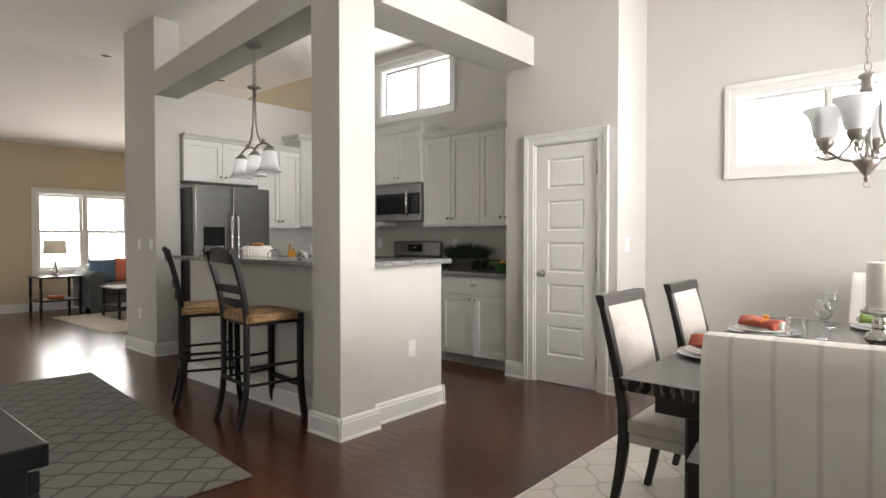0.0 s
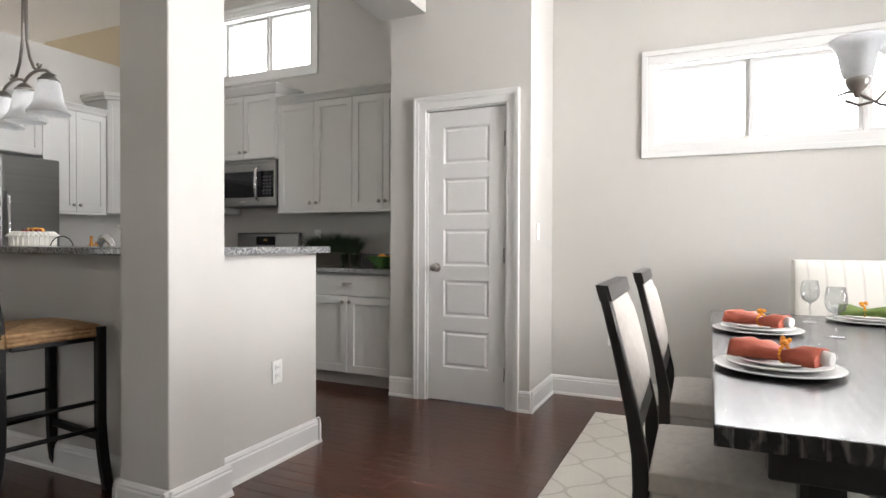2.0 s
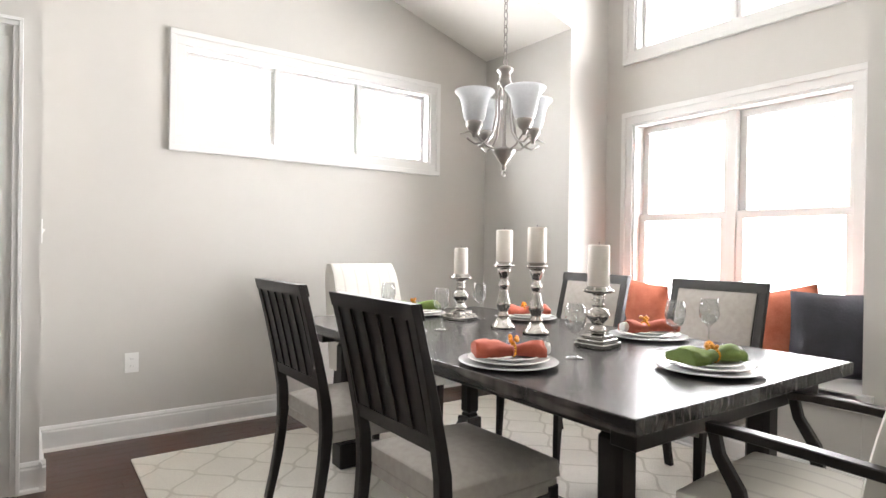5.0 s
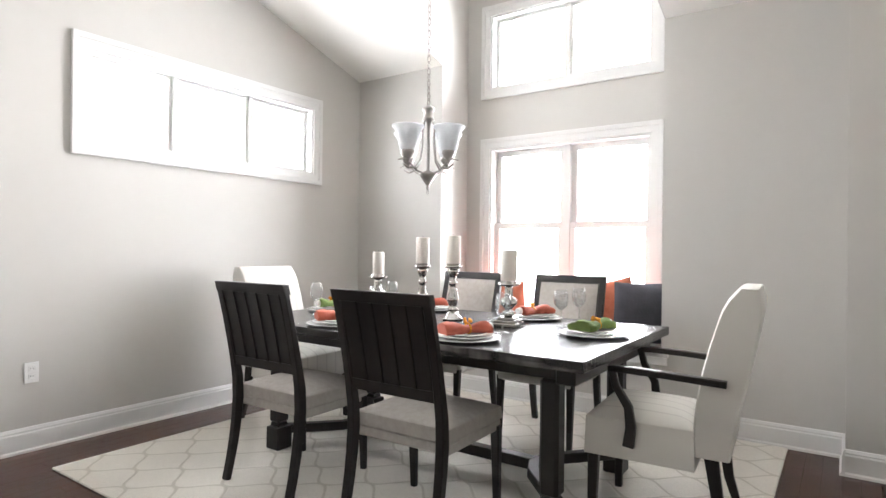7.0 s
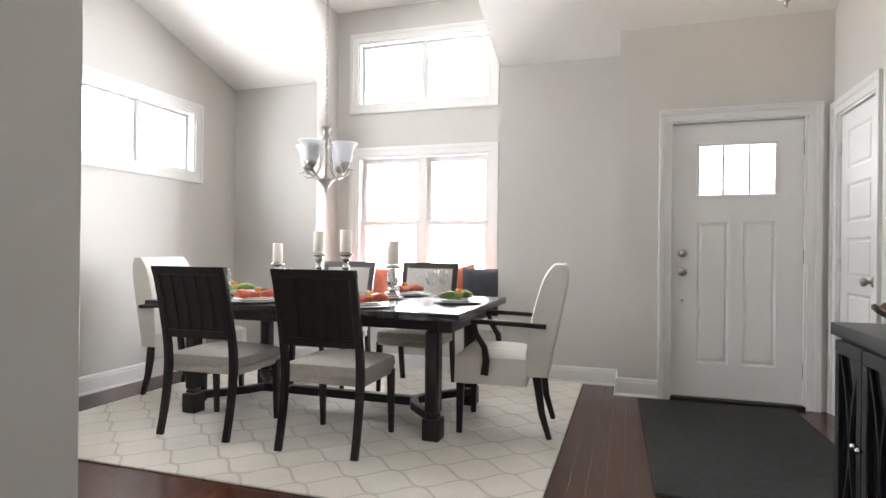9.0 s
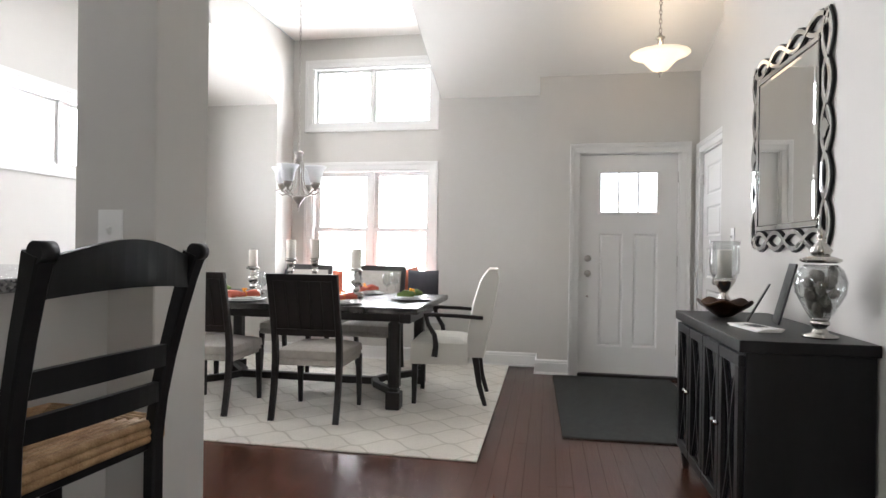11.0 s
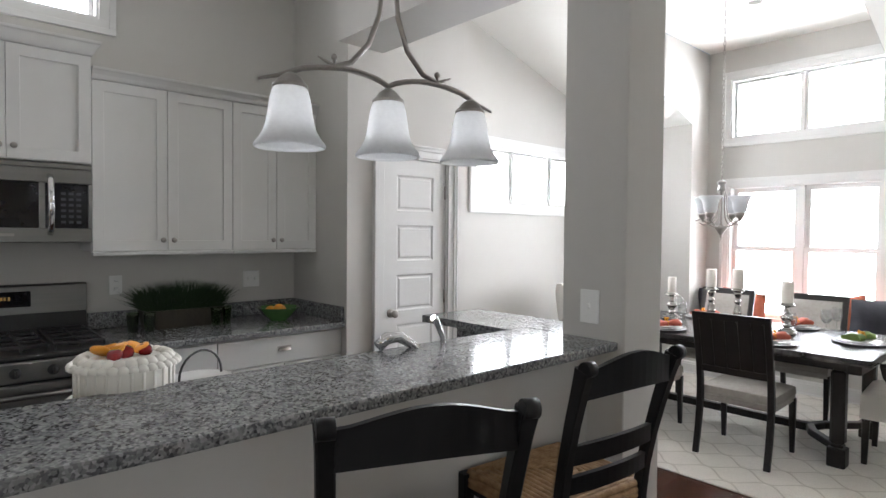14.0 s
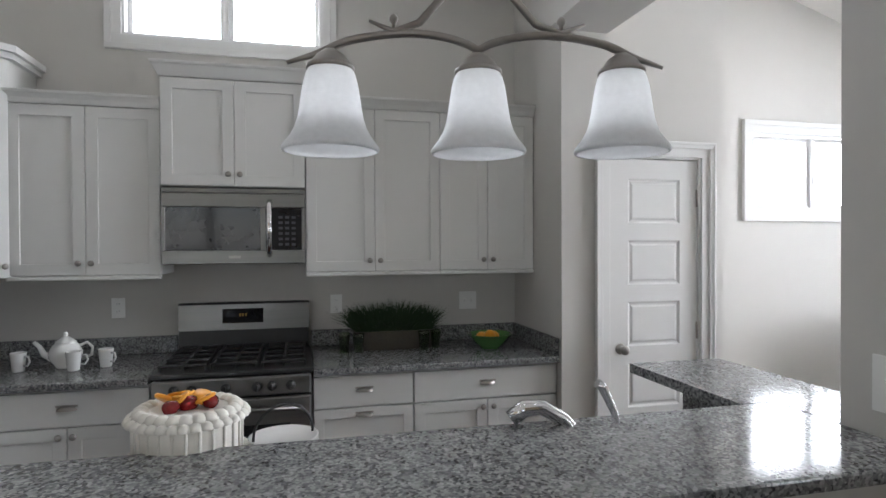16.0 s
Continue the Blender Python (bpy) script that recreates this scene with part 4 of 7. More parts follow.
UF = 5.47
upper_cabinet(-3.015, UF, 0, 0.78, KN - UF - 0.002, 1.385, 2.33, "white shaker wall cabinet with two doors, closed", left=False, right=False)
upper_cabinet(-2.235, UF, 0, 0.597, KN - UF - 0.002, 1.385, 2.33, "narrower white shaker wall cabinet with two doors, closed", left=False, right=False)
upper_cabinet(-3.765, UF - 0.03, 0, 0.745, KN - UF + 0.028, 1.86, 2.44, "taller white wall cabinet above the microwave, two doors", crown_h=0.075, light_rail=False)
upper_cabinet(-4.49, UF, 0, 0.72, KN - UF - 0.002, 1.385, 2.27, "white shaker wall cabinet with two doors beside the corner", left=False, right=False)
# corner cabinet, set across the corner
cc = thing("corner_cabinet", (WW, KN, 1.38), 0, "tall white corner wall cabinet set across the corner, one door", "kitchen cabinet", "kitchen wall cabinets")
cw, cd = 0.675, 0.33
bm = B()
poly = [(0.002, -0.002), (0.002, -cw), (cd - 0.0, -cw), (cw, -cd), (cw, -0.002)]
prism(bm, poly, "z", 0, 1.10)
part("body", bm, M["cabinet"], cc)
bm = B()
prism(bm, [(0.003, -0.003), (0.003, -cw - 0.03), (cd + 0.015, -cw - 0.03), (cw + 0.03, -cd - 0.015), (cw + 0.03, -0.003)], "z", 1.101, 1.13)
prism(bm, [(0.004, -0.004), (0.004, -cw - 0.05), (cd + 0.028, -cw - 0.05), (cw + 0.05, -cd - 0.028), (cw + 0.05, -0.004)], "z", 1.131, 1.165)
part("crown_moulding", bm, M["cabinet"], cc)
dl = math.hypot(cw - cd, cw - cd)
bm = B()
r_ = 0.055
for a, b, c, d in ((0.01, r_, 0.005, 1.095), (dl - r_, dl - 0.01, 0.005, 1.095), (r_, dl - r_, 1.04, 1.095), (r_, dl - r_, 0.005, r_)):
    bx(bm, a, b, -0.021, -0.001, c, d, 0.0015)
bx(bm, r_, dl - r_, -0.011, -0.003, r_, 1.04)
cdr = part("door", bm, M["cabinet"], cc)
cdr.matrix_basis = pose(cd, -cw, 0, 0, 0, 45)
bm = B()
lathe(bm, [(0, 0), (0.007, 0), (0.006, 0.008), (0.008, 0.014), (0.015, 0.018), (0.016, 0.023), (0.011, 0.028), (0, 0.029)], 12)
kk = part("knob", bm, M["nickel"], cc)
kk.matrix_basis = pose(cd, -cw, 0, 0, 0, 45) @ pose(dl - 0.035, -0.021, 0.06, 90, 0, 0)
# cabinets on the west partition, facing east
UX = -4.82
upper_cabinet(UX, 3.64, 90, 0.89, 0.325, 1.86, 2.31, "white cabinet above the refrigerator, two doors", light_rail=False, left=False, right=False)
upper_cabinet(UX, 4.532, 90, 0.59, 0.325, 1.38, 2.31, "white shaker wall cabinet beside the refrigerator, two doors", left=False, right=False)


# lower cabinets
def lower_cabinet(x, y, rz, w, d, label, drawers=1, doors=2, group="kitchen base cabinets"):
    root = thing("base_cabinet", (x, y, 0), rz, label, "kitchen cabinet", group)
    bm = B()
    bx(bm, 0, w, 0.021, d, 0.10, 0.875, 0.001)
    part("body", bm, M["cabinet"], root)
    bm = B()
    bx(bm, 0, w, 0.075, d - 0.01, 0.0, 0.0995)
    part("toe_kick", bm, M["toekick"], root)
    if doors:
        bm = B()
        bx(bm, 0.003, w - 0.003, 0, 0.02, 0.70, 0.862, 0.002)
        part("drawer_front", bm, M["cabinet"], root)
        cup_pull(root, w / 2, 0.785, 0)
        dw = w / doors
        for i in range(doors):
            shaker(root, "door", i * dw + 0.003, (i + 1) * dw - 0.003, 0.108, 0.692, 0)
            kx = (i + 1) * dw - 0.03 if i % 2 == 0 and doors > 1 else i * dw + 0.03
            cab_knob(root, kx if doors > 1 else w - 0.035, 0.655, 0)
    else:
        hs = [(0.70, 0.862), (0.41, 0.692), (0.108, 0.402)]
        for k, (a, b) in enumerate(hs):
            if k == 0:
                bm = B()
                bx(bm, 0.003, w - 0.003, 0, 0.02, a, b, 0.002)
                part("drawer_front", bm, M["cabinet"], root)
            else:
                shaker(root, "drawer_front", 0.003, w - 0.003, a, b, 0, 0.05)
            cup_pull(root, w / 2, (b - 0.075) if k == 0 else b - 0.035, 0)
    return root


LF = 5.13
lower_cabinet(-2.985, LF, 0, 0.52, KN - LF - 0.003, "white base cabinet with three drawers", doors=0)
lower_cabinet(-2.463, LF, 0, 0.825, KN - LF - 0.003, "white base cabinet with one drawer over two doors")
lower_cabinet(-4.46, LF, 0, 0.71, KN - LF - 0.003, "white base cabinet with one drawer over two doors")
lower_cabinet(-5.14, LF, 0, 0.675, KN - LF - 0.003, "white corner base cabinet with a single door", doors=1)
lower_cabinet(-4.53, 4.53, 90, 0.58, 0.60, "white base cabinet beside the refrigerator", doors=2)


def slab(bm, x0, x1, y0, y1, z0=0.876, z1=0.912):
    bx(bm, x0, x1, y0, y1, z0, z1, 0.007, 2)


ct = thing("kitchen_worktop", (0, 0, 0), 0, "polished grey granite worktop with upstand", "worktop")
bm = B()
slab(bm, -2.985, PW - 0.002, 5.09, KN - 0.003)
part("slab", bm, M["granite"], ct)
bm = B()
bx(bm, -2.985, PW - 0.025, KN - 0.024, KN - 0.004, 0.9125, 1.012, 0.003)
bx(bm, PW - 0.023, PW - 0.003, 5.10, KN - 0.004, 0.9125, 1.012, 0.003)
part("upstand", bm, M["granite"], ct)
ct = thing("kitchen_worktop", (0, 0, 0), 0, "polished grey granite worktop in the corner, with upstand", "worktop")
bm = B()
slab(bm, WW + 0.003, -3.75, 5.09, KN - 0.003)
slab(bm, WW + 0.003, -4.50, 4.52, 5.088)
part("slab", bm, M["granite"], ct)
bm = B()
bx(bm, WW + 0.025, -3.75, KN - 0.024, KN - 0.004, 0.9125, 1.012, 0.003)
bx(bm, WW + 0.003, WW + 0.023, 4.53, KN - 0.025, 0.9125, 1.012, 0.003)
part("upstand", bm, M["granite"], ct)

# range
rg = thing("range_cooker", (-3.745, 5.08, 0), 0, "stainless steel gas range with black cooktop, in use place between cabinets", "cooker")
RW = 0.757
rg["label"] = "stainless steel gas range with a black cooktop and steel back panel"
bm = B()
bx(bm, 0.003, RW - 0.003, 0.03, 0.68, 0.06, 0.90, 0.004)
part("body", bm, M["blackmetal"], rg)
bm = B()
bx(bm, 0.0, RW, 0.0, 0.66, 0.901, 0.925, 0.006)
part("cooktop", bm, M["blackmetal"], rg)
bm = B()
bx(bm, 0.01, RW - 0.01, -0.004, 0.03, 0.80, 0.895, 0.006)
part("control_panel", bm, M["steel"], rg)
for u in (0.11, 0.19, 0.345, 0.49, 0.56, 0.65):
    bm = B()
    lathe(bm, [(0, 0), (0.024, 0), (0.024, 0.008), (0.019, 0.012), (0.017, 0.032), (0, 0.034)], 14)
    bx(bm, -0.004, 0.004, -0.016, 0.016, 0.03, 0.042)
    k = part("control_knob", bm, M["blackmetal"], rg)
    k.matrix_basis = pose(u, -0.004, 0.848, 90, 0, 0)
bm = B()
bx(bm, 0.01, RW - 0.01, -0.008, 0.03, 0.22, 0.79, 0.006)
od = part("oven_door", bm, M["steel"], rg)
bm = B()
bx(bm, 0.11, RW - 0.11, -0.011, -0.0085, 0.36, 0.66, 0.001)
part("oven_window", bm, M["darkglass"], od)
bm = B()
tube(bm, [(0.05, -0.055, 0.745), (RW - 0.05, -0.055, 0.745)], 0.012, 10)
for u in (0.09, RW - 0.09):
    tube(bm, [(u, -0.055, 0.745), (u, -0.008, 0.745)], 0.009, 8)
part("handle", bm, M["steel"], od)
bm = B()
bx(bm, 0.01, RW - 0.01, -0.006, 0.03, 0.07, 0.21, 0.006)
part("drawer", bm, M["steel"], rg)
bm = B()
prism(bm, [(0.638, 1.041), (0.70, 1.041), (0.70, 1.20), (0.655, 1.20), (0.645, 1.19)], "x", 0.008, RW - 0.008)
part("back_panel", bm, M["steel"], rg)
bm = B()
prism(bm, [(0.632, 0.926), (0.70, 0.926), (0.70, 1.04), (0.640, 1.04)], "x", 0.012, RW - 0.012)
part("back_vent", bm, M["blackmetal"], rg)
bm = B()
bx(bm, 0.25, 0.48, 0.634, 0.66, 1.08, 1.165, 0.003)
part("display", bm, M["darkglass"], rg)
bm = B()
for i, ch in enumerate((0.345, 0.36, 0.378)):
    bx(bm, ch, ch + 0.009, 0.6315, 0.6335, 1.12, 1.138)
part("clock_digits", bm, M["display"], rg)
for gx in (0.06, 0.30, 0.54):
    bm = B()
    for gy in (0.08, 0.22, 0.36, 0.50, 0.62):
        bx(bm, gx - 0.03, gx + 0.18, gy - 0.006, gy + 0.006, 0.945, 0.958, 0.002)
    for ux in (gx - 0.03, gx + 0.075, gx + 0.18):
        bx(bm, ux - 0.006, ux + 0.006, 0.074, 0.626, 0.944, 0.957, 0.002)
        for gy in (0.08, 0.62):
            bx(bm, ux - 0.005, ux + 0.005, gy - 0.005, gy + 0.005, 0.926, 0.945)
    part("grate", bm, M["blackmetal"], rg)
    for gy in (0.18, 0.48):
        bm = B()
        lathe(bm, [(0, 0.926), (0.04, 0.926), (0.042, 0.934), (0.03, 0.938), (0.03, 0.943), (0, 0.943)], 16, gx + 0.075, gy)
        part("burner", bm, M["blackmetal"], rg)

# microwave
mw = thing("microwave", (-3.763, 5.435, 1.438), 0, "stainless steel over-the-range microwave with a black window", "microwave")
bm = B()
bx(bm, 0, 0.745, 0.03, 0.36, 0, 0.415, 0.003)
part("body", bm, M["blackmetal"], mw)
bm = B()
bx(bm, 0.002, 0.743, 0.0, 0.03, 0.0, 0.075, 0.004)
bx(bm, 0.002, 0.743, 0.0, 0.03, 0.31, 0.385, 0.004)
bx(bm, 0.002, 0.02, 0.0, 0.03, 0.0755, 0.3095, 0.001)
bx(bm, 0.725, 0.743, 0.0, 0.03, 0.0755, 0.3095, 0.001)
bx(bm, 0.505, 0.53, -0.001, 0.03, 0.0755, 0.3095, 0.001)
bx(bm, 0.002, 0.743, 0.004, 0.03, 0.388, 0.413, 0.003)
part("front_frame", bm, M["steel"], mw)
bm = B()
bx(bm, 0.021, 0.504, 0.005, 0.029, 0.076, 0.309)
bx(bm, 0.531, 0.724, 0.005, 0.029, 0.076, 0.309)
part("glass_front", bm, M["darkglass"], mw)
bm = B()
bx(bm, 0.07, 0.455, 0.003, 0.0048, 0.125, 0.26)
part("inner_window", bm, M["darkglass"], mw)
bm = B()
tube(bm, [(0.552, 0.0, 0.35), (0.552, -0.035, 0.32), (0.552, -0.045, 0.20), (0.552, -0.035, 0.07), (0.552, 0.0, 0.045)], 0.015, 10, flat=0.7)
part("handle", bm, M["chrome"], mw)
for i in range(6):
    for j in range(3):
        bm = B()
        bx(bm, 0.60 + j * 0.035, 0.622 + j * 0.035, 0.0035, 0.0048, 0.10 + i * 0.03, 0.114 + i * 0.03)
        part("key", bm, M["ink"], mw)
bm = B()
bx(bm, 0.34, 0.40, -0.0015, -0.0002, 0.032, 0.046)
part("badge", bm, M["nickel"], mw)

# refrigerator, facing east
fr = thing("refrigerator", (-4.575, 3.64, 0), 90, "stainless steel side-by-side refrigerator with ice dispenser", "refrigerator")
FW = 0.89
bm = B()
bx(bm, 0.0, FW, 0.066, 0.60, 0.02, 1.78, 0.005)
part("body", bm, M["blackmetal"], fr)
for nm_, a, b in (("freezer_door", 0.002, 0.42), ("fridge_door", 0.426, FW - 0.002)):
    bm = B()
    bx(bm, a, b, 0.0, 0.062, 0.06, 1.80, 0.012, 3)
    dd_ = part(nm_, bm, M["steel"], fr)
    hx_ = 0.385 if a < 0.1 else 0.462
    bm = B()
    tube(bm, [(hx_, 0.0, 1.50), (hx_, -0.05, 1.46), (hx_, -0.062, 1.2), (hx_, -0.062, 0.95), (hx_, -0.05, 0.68), (hx_, 0.0, 0.64)], 0.013, 10)
    part("handle", bm, M["chrome"], dd_)
bm = B()
bx(bm, 0.09, 0.33, -0.004, -0.0005, 0.92, 1.36, 0.004)
part("dispenser", bm, M["darkglass"], fr)
bm = B()
bx(bm, 0.10, 0.32, -0.007, -0.0045, 1.13, 1.16, 0.001)
bx(bm, 0.13, 0.29, -0.007, -0.0045, 0.94, 1.02, 0.001)
part("dispenser_trim", bm, M["steel"], fr)

# breakfast bar top: one continuous top round the column
BZ = 1.055
bar = thing("bar_worktop", (0, 0, 0), 0, "raised polished granite top of the breakfast bar", "worktop")
bm = B()
BY0, BY1, RX0, RX1, RY = 3.03, 3.50, -1.83, -1.44, 4.07
slab(bm, BARW, C0 - 0.002, BY0, BY1, BZ, BZ + 0.034)
part("slab", bm, M["granite"], bar)
bm = B()
prism(bm, [(C0 - 0.0015, CY1 + 0.002), (RX1, CY1 + 0.002), (RX1, RY), (RX0, RY), (RX0, BY1 + 0.0005), (C0 - 0.0015, BY1 + 0.0005)], "z", BZ, BZ + 0.034)
part("slab", bm, M["granite"], bar)
bm = B()
bx(bm, BARW + 0.03, C0 - 0.06, KY1 + 0.001, KY1 + 0.02, 0.914, BZ - 0.001)
bx(bm, C1 - 0.206, C1 - 0.186, KY1 + 0.05, 4.015, 0.914, BZ - 0.001)
part("riser", bm, M["granite"], bar)
pen = thing("peninsula_worktop", (0, 0, 0), 0, "polished grey granite sink worktop behind the raised bar", "worktop")
bm = B()
slab(bm, BARW + 0.01, C1 - 0.208, KY1 + 0.021, KY1 + 0.62)
part("slab", bm, M["granite"], pen)
pc = thing("peninsula_cabinet", (0, 0, 0), 0, "white base cabinets below the sink worktop", "kitchen cabinet")
bm = B()
bx(bm, BARW + 0.03, C1 - 0.22, KY1 + 0.03, KY1 + 0.59, 0.10, 0.875)
part("body", bm, M["cabinet"], pc)
bm = B()
bx(bm, BARW + 0.05, C1 - 0.23, KY1 + 0.04, KY1 + 0.52, 0.0, 0.099)
part("toe_kick", bm, M["toekick"], pc)
# faucet
fc_ = thing("kitchen_faucet", (-2.315, 3.435, 0.913), 0, "polished chrome pull-out kitchen faucet with a lever", "faucet")
bm = B()
lathe(bm, [(0, 0), (0.03, 0), (0.03, 0.008), (0.024, 0.02), (0.022, 0.09), (0.018, 0.10), (0, 0.10)], 18)
part("base", bm, M["chrome"], fc_)
bm = B()
pts = [(0, 0, 0.06), (-0.035, 0.01, 0.13), (-0.08, 0.02, 0.187), (-0.135, 0.03, 0.220), (-0.18, 0.04, 0.218), (-0.215, 0.045, 0.192)]
tube(bm, pts, 0.016, 14, radii=[0.015, 0.015, 0.017, 0.02, 0.022, 0.021])
part("spout", bm, M["chrome"], fc_)
bm = B()
tube(bm, [(0.012, 0, 0.085), (0.055, 0.0, 0.15), (0.05, 0.0, 0.20), (0.015, 0.0, 0.27), (0.0, 0.0, 0.28)], 0.01, 10, radii=[0.014, 0.012, 0.010, 0.013, 0.012])
part("lever", bm, M["chrome"], fc_)


def wall_plate(name, x, y, z, rz, label, kind="outlet", w=0.072, h=0.116, gangs=1):
    """Faces local -y."""
    root = thing(name, (x, y, z), rz, label, "outlet" if kind == "outlet" else "light switch")
    w = w + 0.046 * (gangs - 1)
    bm = B()
    bx(bm, -w / 2, w / 2, -0.006, -0.0005, -h / 2, h / 2, 0.003, 2)
    part("plate", bm, M["plastic"], root)
    for gI in range(gangs):
        ox = (gI - (gangs - 1) / 2) * 0.046
        if kind == "outlet":
            bm = B()
            for s in (-1, 1):
                bx(bm, ox - 0.016, ox + 0.016, -0.009, -0.0065, s * 0.022 - 0.013, s * 0.022 + 0.013, 0.003)
            part("socket", bm, M["plastic"], root)
            bm = B()
            for s in (-1, 1):
                for q in (-0.006, 0.006):
                    bx(bm, ox + q - 0.001, ox + q + 0.001, -0.0097, -0.0092, s * 0.022 - 0.002, s * 0.022 + 0.006)
            part("slots", bm, M["ink"], root)
        else:
            bm = B()
            prism(bm, [(-0.0065, -0.012), (-0.0065, 0.012), (-0.018, 0.010), (-0.016, 0.002)], "x", ox - 0.005, ox + 0.005)
            part("toggle", bm, M["plastic"], root)
    return root


wall_plate("wall_outlet", -0.14, N, 0.44, 0, "white duplex outlet on the dining wall")
wall_plate("wall_outlet", C1 - 0.065, 3.70, 0.46, 90, "white duplex outlet on the end of the low wall")
wall_plate("wall_outlet", -5.28, WGY, 0.42, 0, "white duplex outlet low on the wing wall")
wall_plate("light_switch", -5.28, WGY, 1.17, 0, "white light switch on the wing wall", "switch")
wall_plate("light_switch", -4.98, WGY, 1.17, 0, "white light switch on the wing wall", "switch")
wall_plate("light_switch", C0, 3.160, 1.215, -90, "white light switch on the column above the bar", "switch", 0.088, 0.135)
wall_plate("light_switch", PE, 5.25, 1.19, 90, "white light switch on the side of the pantry wall", "switch")
wall_plate("wall_outlet", -2.83, KN, 1.17, 0, "white outlet on the kitchen splash wall")
wall_plate("wall_outlet", -4.07, KN, 1.18, 0, "white outlet on the kitchen splash wall")
wall_plate("light_switch", -1.97, KN, 1.17, 0, "white double switch on the kitchen splash wall", "switch", gangs=2)
wall_plate("light_switch", 0.66, 0.62, 1.27, 180, "white light switch beside the mirror", "switch")

# kitchen counter things
pb = thing("grass_planter", (-2.50, 5.60, 0.913), 0, "dark wooden box planted with dense dark green grass", "plant")
bm = B()
prism(bm, [(-0.22, 0), (0.22, 0), (0.24, 0.11), (-0.24, 0.11)], "y", -0.07, 0.07)
part("box", bm, M["darkwood"], pb)
bm = B()
rr = random.Random(3)
for i in range(1500):
    a, b = rr.uniform(-0.22, 0.22), rr.uniform(-0.055, 0.055)
    hh = rr.uniform(0.06, 0.21) * (1 - 1.2 * abs(a))
    lx, ly = rr.gauss(0, 0.04) + a * 0.4, rr.gauss(0, 0.03) + b * 1.2
    v0, v1 = bm.verts.new((a - 0.003, b, 0.10)), bm.verts.new((a + 0.003, b, 0.10))
    v2, v3 = bm.verts.new((a + lx * 0.45 - 0.0025, b + ly * 0.4, 0.10 + hh * 0.6)), bm.verts.new((a + lx * 0.45 + 0.0025, b + ly * 0.4, 0.10 + hh * 0.6))
    v4 = bm.verts.new((a + lx, b + ly, 0.10 + hh))
    bm.faces.new((v0, v1, v3, v2))
    bm.faces.new((v2, v3, v4))
gp = part("grass", bm, M["grass"], pb)
gp["kind"] = "stuff"


def tumbler(x, y, group):
    root = thing("green_tumbler", (x, y, 0.913), 0, "green tinted glass tumbler on the worktop", "glass", group)
    bm = B()
    lathe(bm, [(0, 0), (0.027, 0), (0.033, 0.09), (0.035, 0.11), (0.032, 0.11), (0.026, 0.012), (0, 0.012)], 20)
    part("glass", bm, M["greenglass"], root)


for a in ((-2.80, 5.54), (-2.72, 5.50), (-2.33, 5.50), (-2.25, 5.54)):
    tumbler(*a, "green tumblers")
bw = thing("fruit_bowl", (-1.93, 5.45, 0.913), 0, "green glazed ceramic bowl", "bowl")
bm = B()
lathe(bm, [(0, 0), (0.06, 0), (0.062, 0.01), (0.10, 0.035), (0.14, 0.085), (0.143, 0.088), (0.134, 0.088), (0.095, 0.042), (0.05, 0.018), (0, 0.015)], 32)
part("bowl", bm, M["greenbowl"], bw)
for x, y, z in ((-1.93, 5.45, 0.985), (-1.97, 5.49, 0.97), (-1.89, 5.50, 0.97)):
    o = thing("orange", (x, y, z), 0, "ripe orange in the green bowl", "orange", "oranges")
    bm = B()
    bmesh.ops.create_uvsphere(bm, u_segments=20, v_segments=12, radius=0.036)
    for f in bm.faces:
        f.smooth = True
    part("fruit", bm, M["orangefruit"], o)
tp = thing("teapot", (-4.23, 5.48, 0.913), 0, "white china teapot with lid", "teapot")
bm = B()
lathe(bm, [(0, 0), (0.045, 0), (0.048, 0.01), (0.075, 0.05), (0.078, 0.08), (0.06, 0.115), (0.045, 0.128), (0, 0.13)], 28)
part("pot", bm, M["china"], tp)
bm = B()
lathe(bm, [(0.05, 0.126), (0.047, 0.135), (0.02, 0.155), (0.008, 0.16), (0.012, 0.172), (0.008, 0.182), (0, 0.184)], 24)
part("lid", bm, M["china"], tp)
bm = B()
tube(bm, [(-0.06, 0, 0.05), (-0.10, 0, 0.07), (-0.12, 0, 0.11), (-0.145, 0, 0.135)], 0.014, 10, radii=[0.022, 0.016, 0.012, 0.01])
part("spout", bm, M["china"], tp)
bm = B()
tube(bm, [(0.065, 0, 0.11), (0.10, 0, 0.125), (0.125, 0, 0.10), (0.12, 0, 0.06), (0.075, 0, 0.04)], 0.008, 8)
part("handle", bm, M["china"], tp)
for x, y, r in ((-4.42, 5.42, -20), (-4.16, 5.38, 10), (-4.03, 5.44, -30)):
    c = thing("mug", (x, y, 0.913), r, "small white china mug beside the teapot", "mug", "white mugs")
    bm = B()
    lathe(bm, [(0, 0), (0.026, 0), (0.028, 0.006), (0.036, 0.09), (0.037, 0.095), (0.033, 0.095), (0.025, 0.01), (0, 0.008)], 24)
    part("cup", bm, M["china"], c)
    bm = B()
    tube(bm, [(0.033, 0, 0.075), (0.055, 0, 0.075), (0.062, 0, 0.05), (0.05, 0, 0.028), (0.03, 0, 0.03)], 0.005, 8)
    part("handle", bm, M["china"], c)

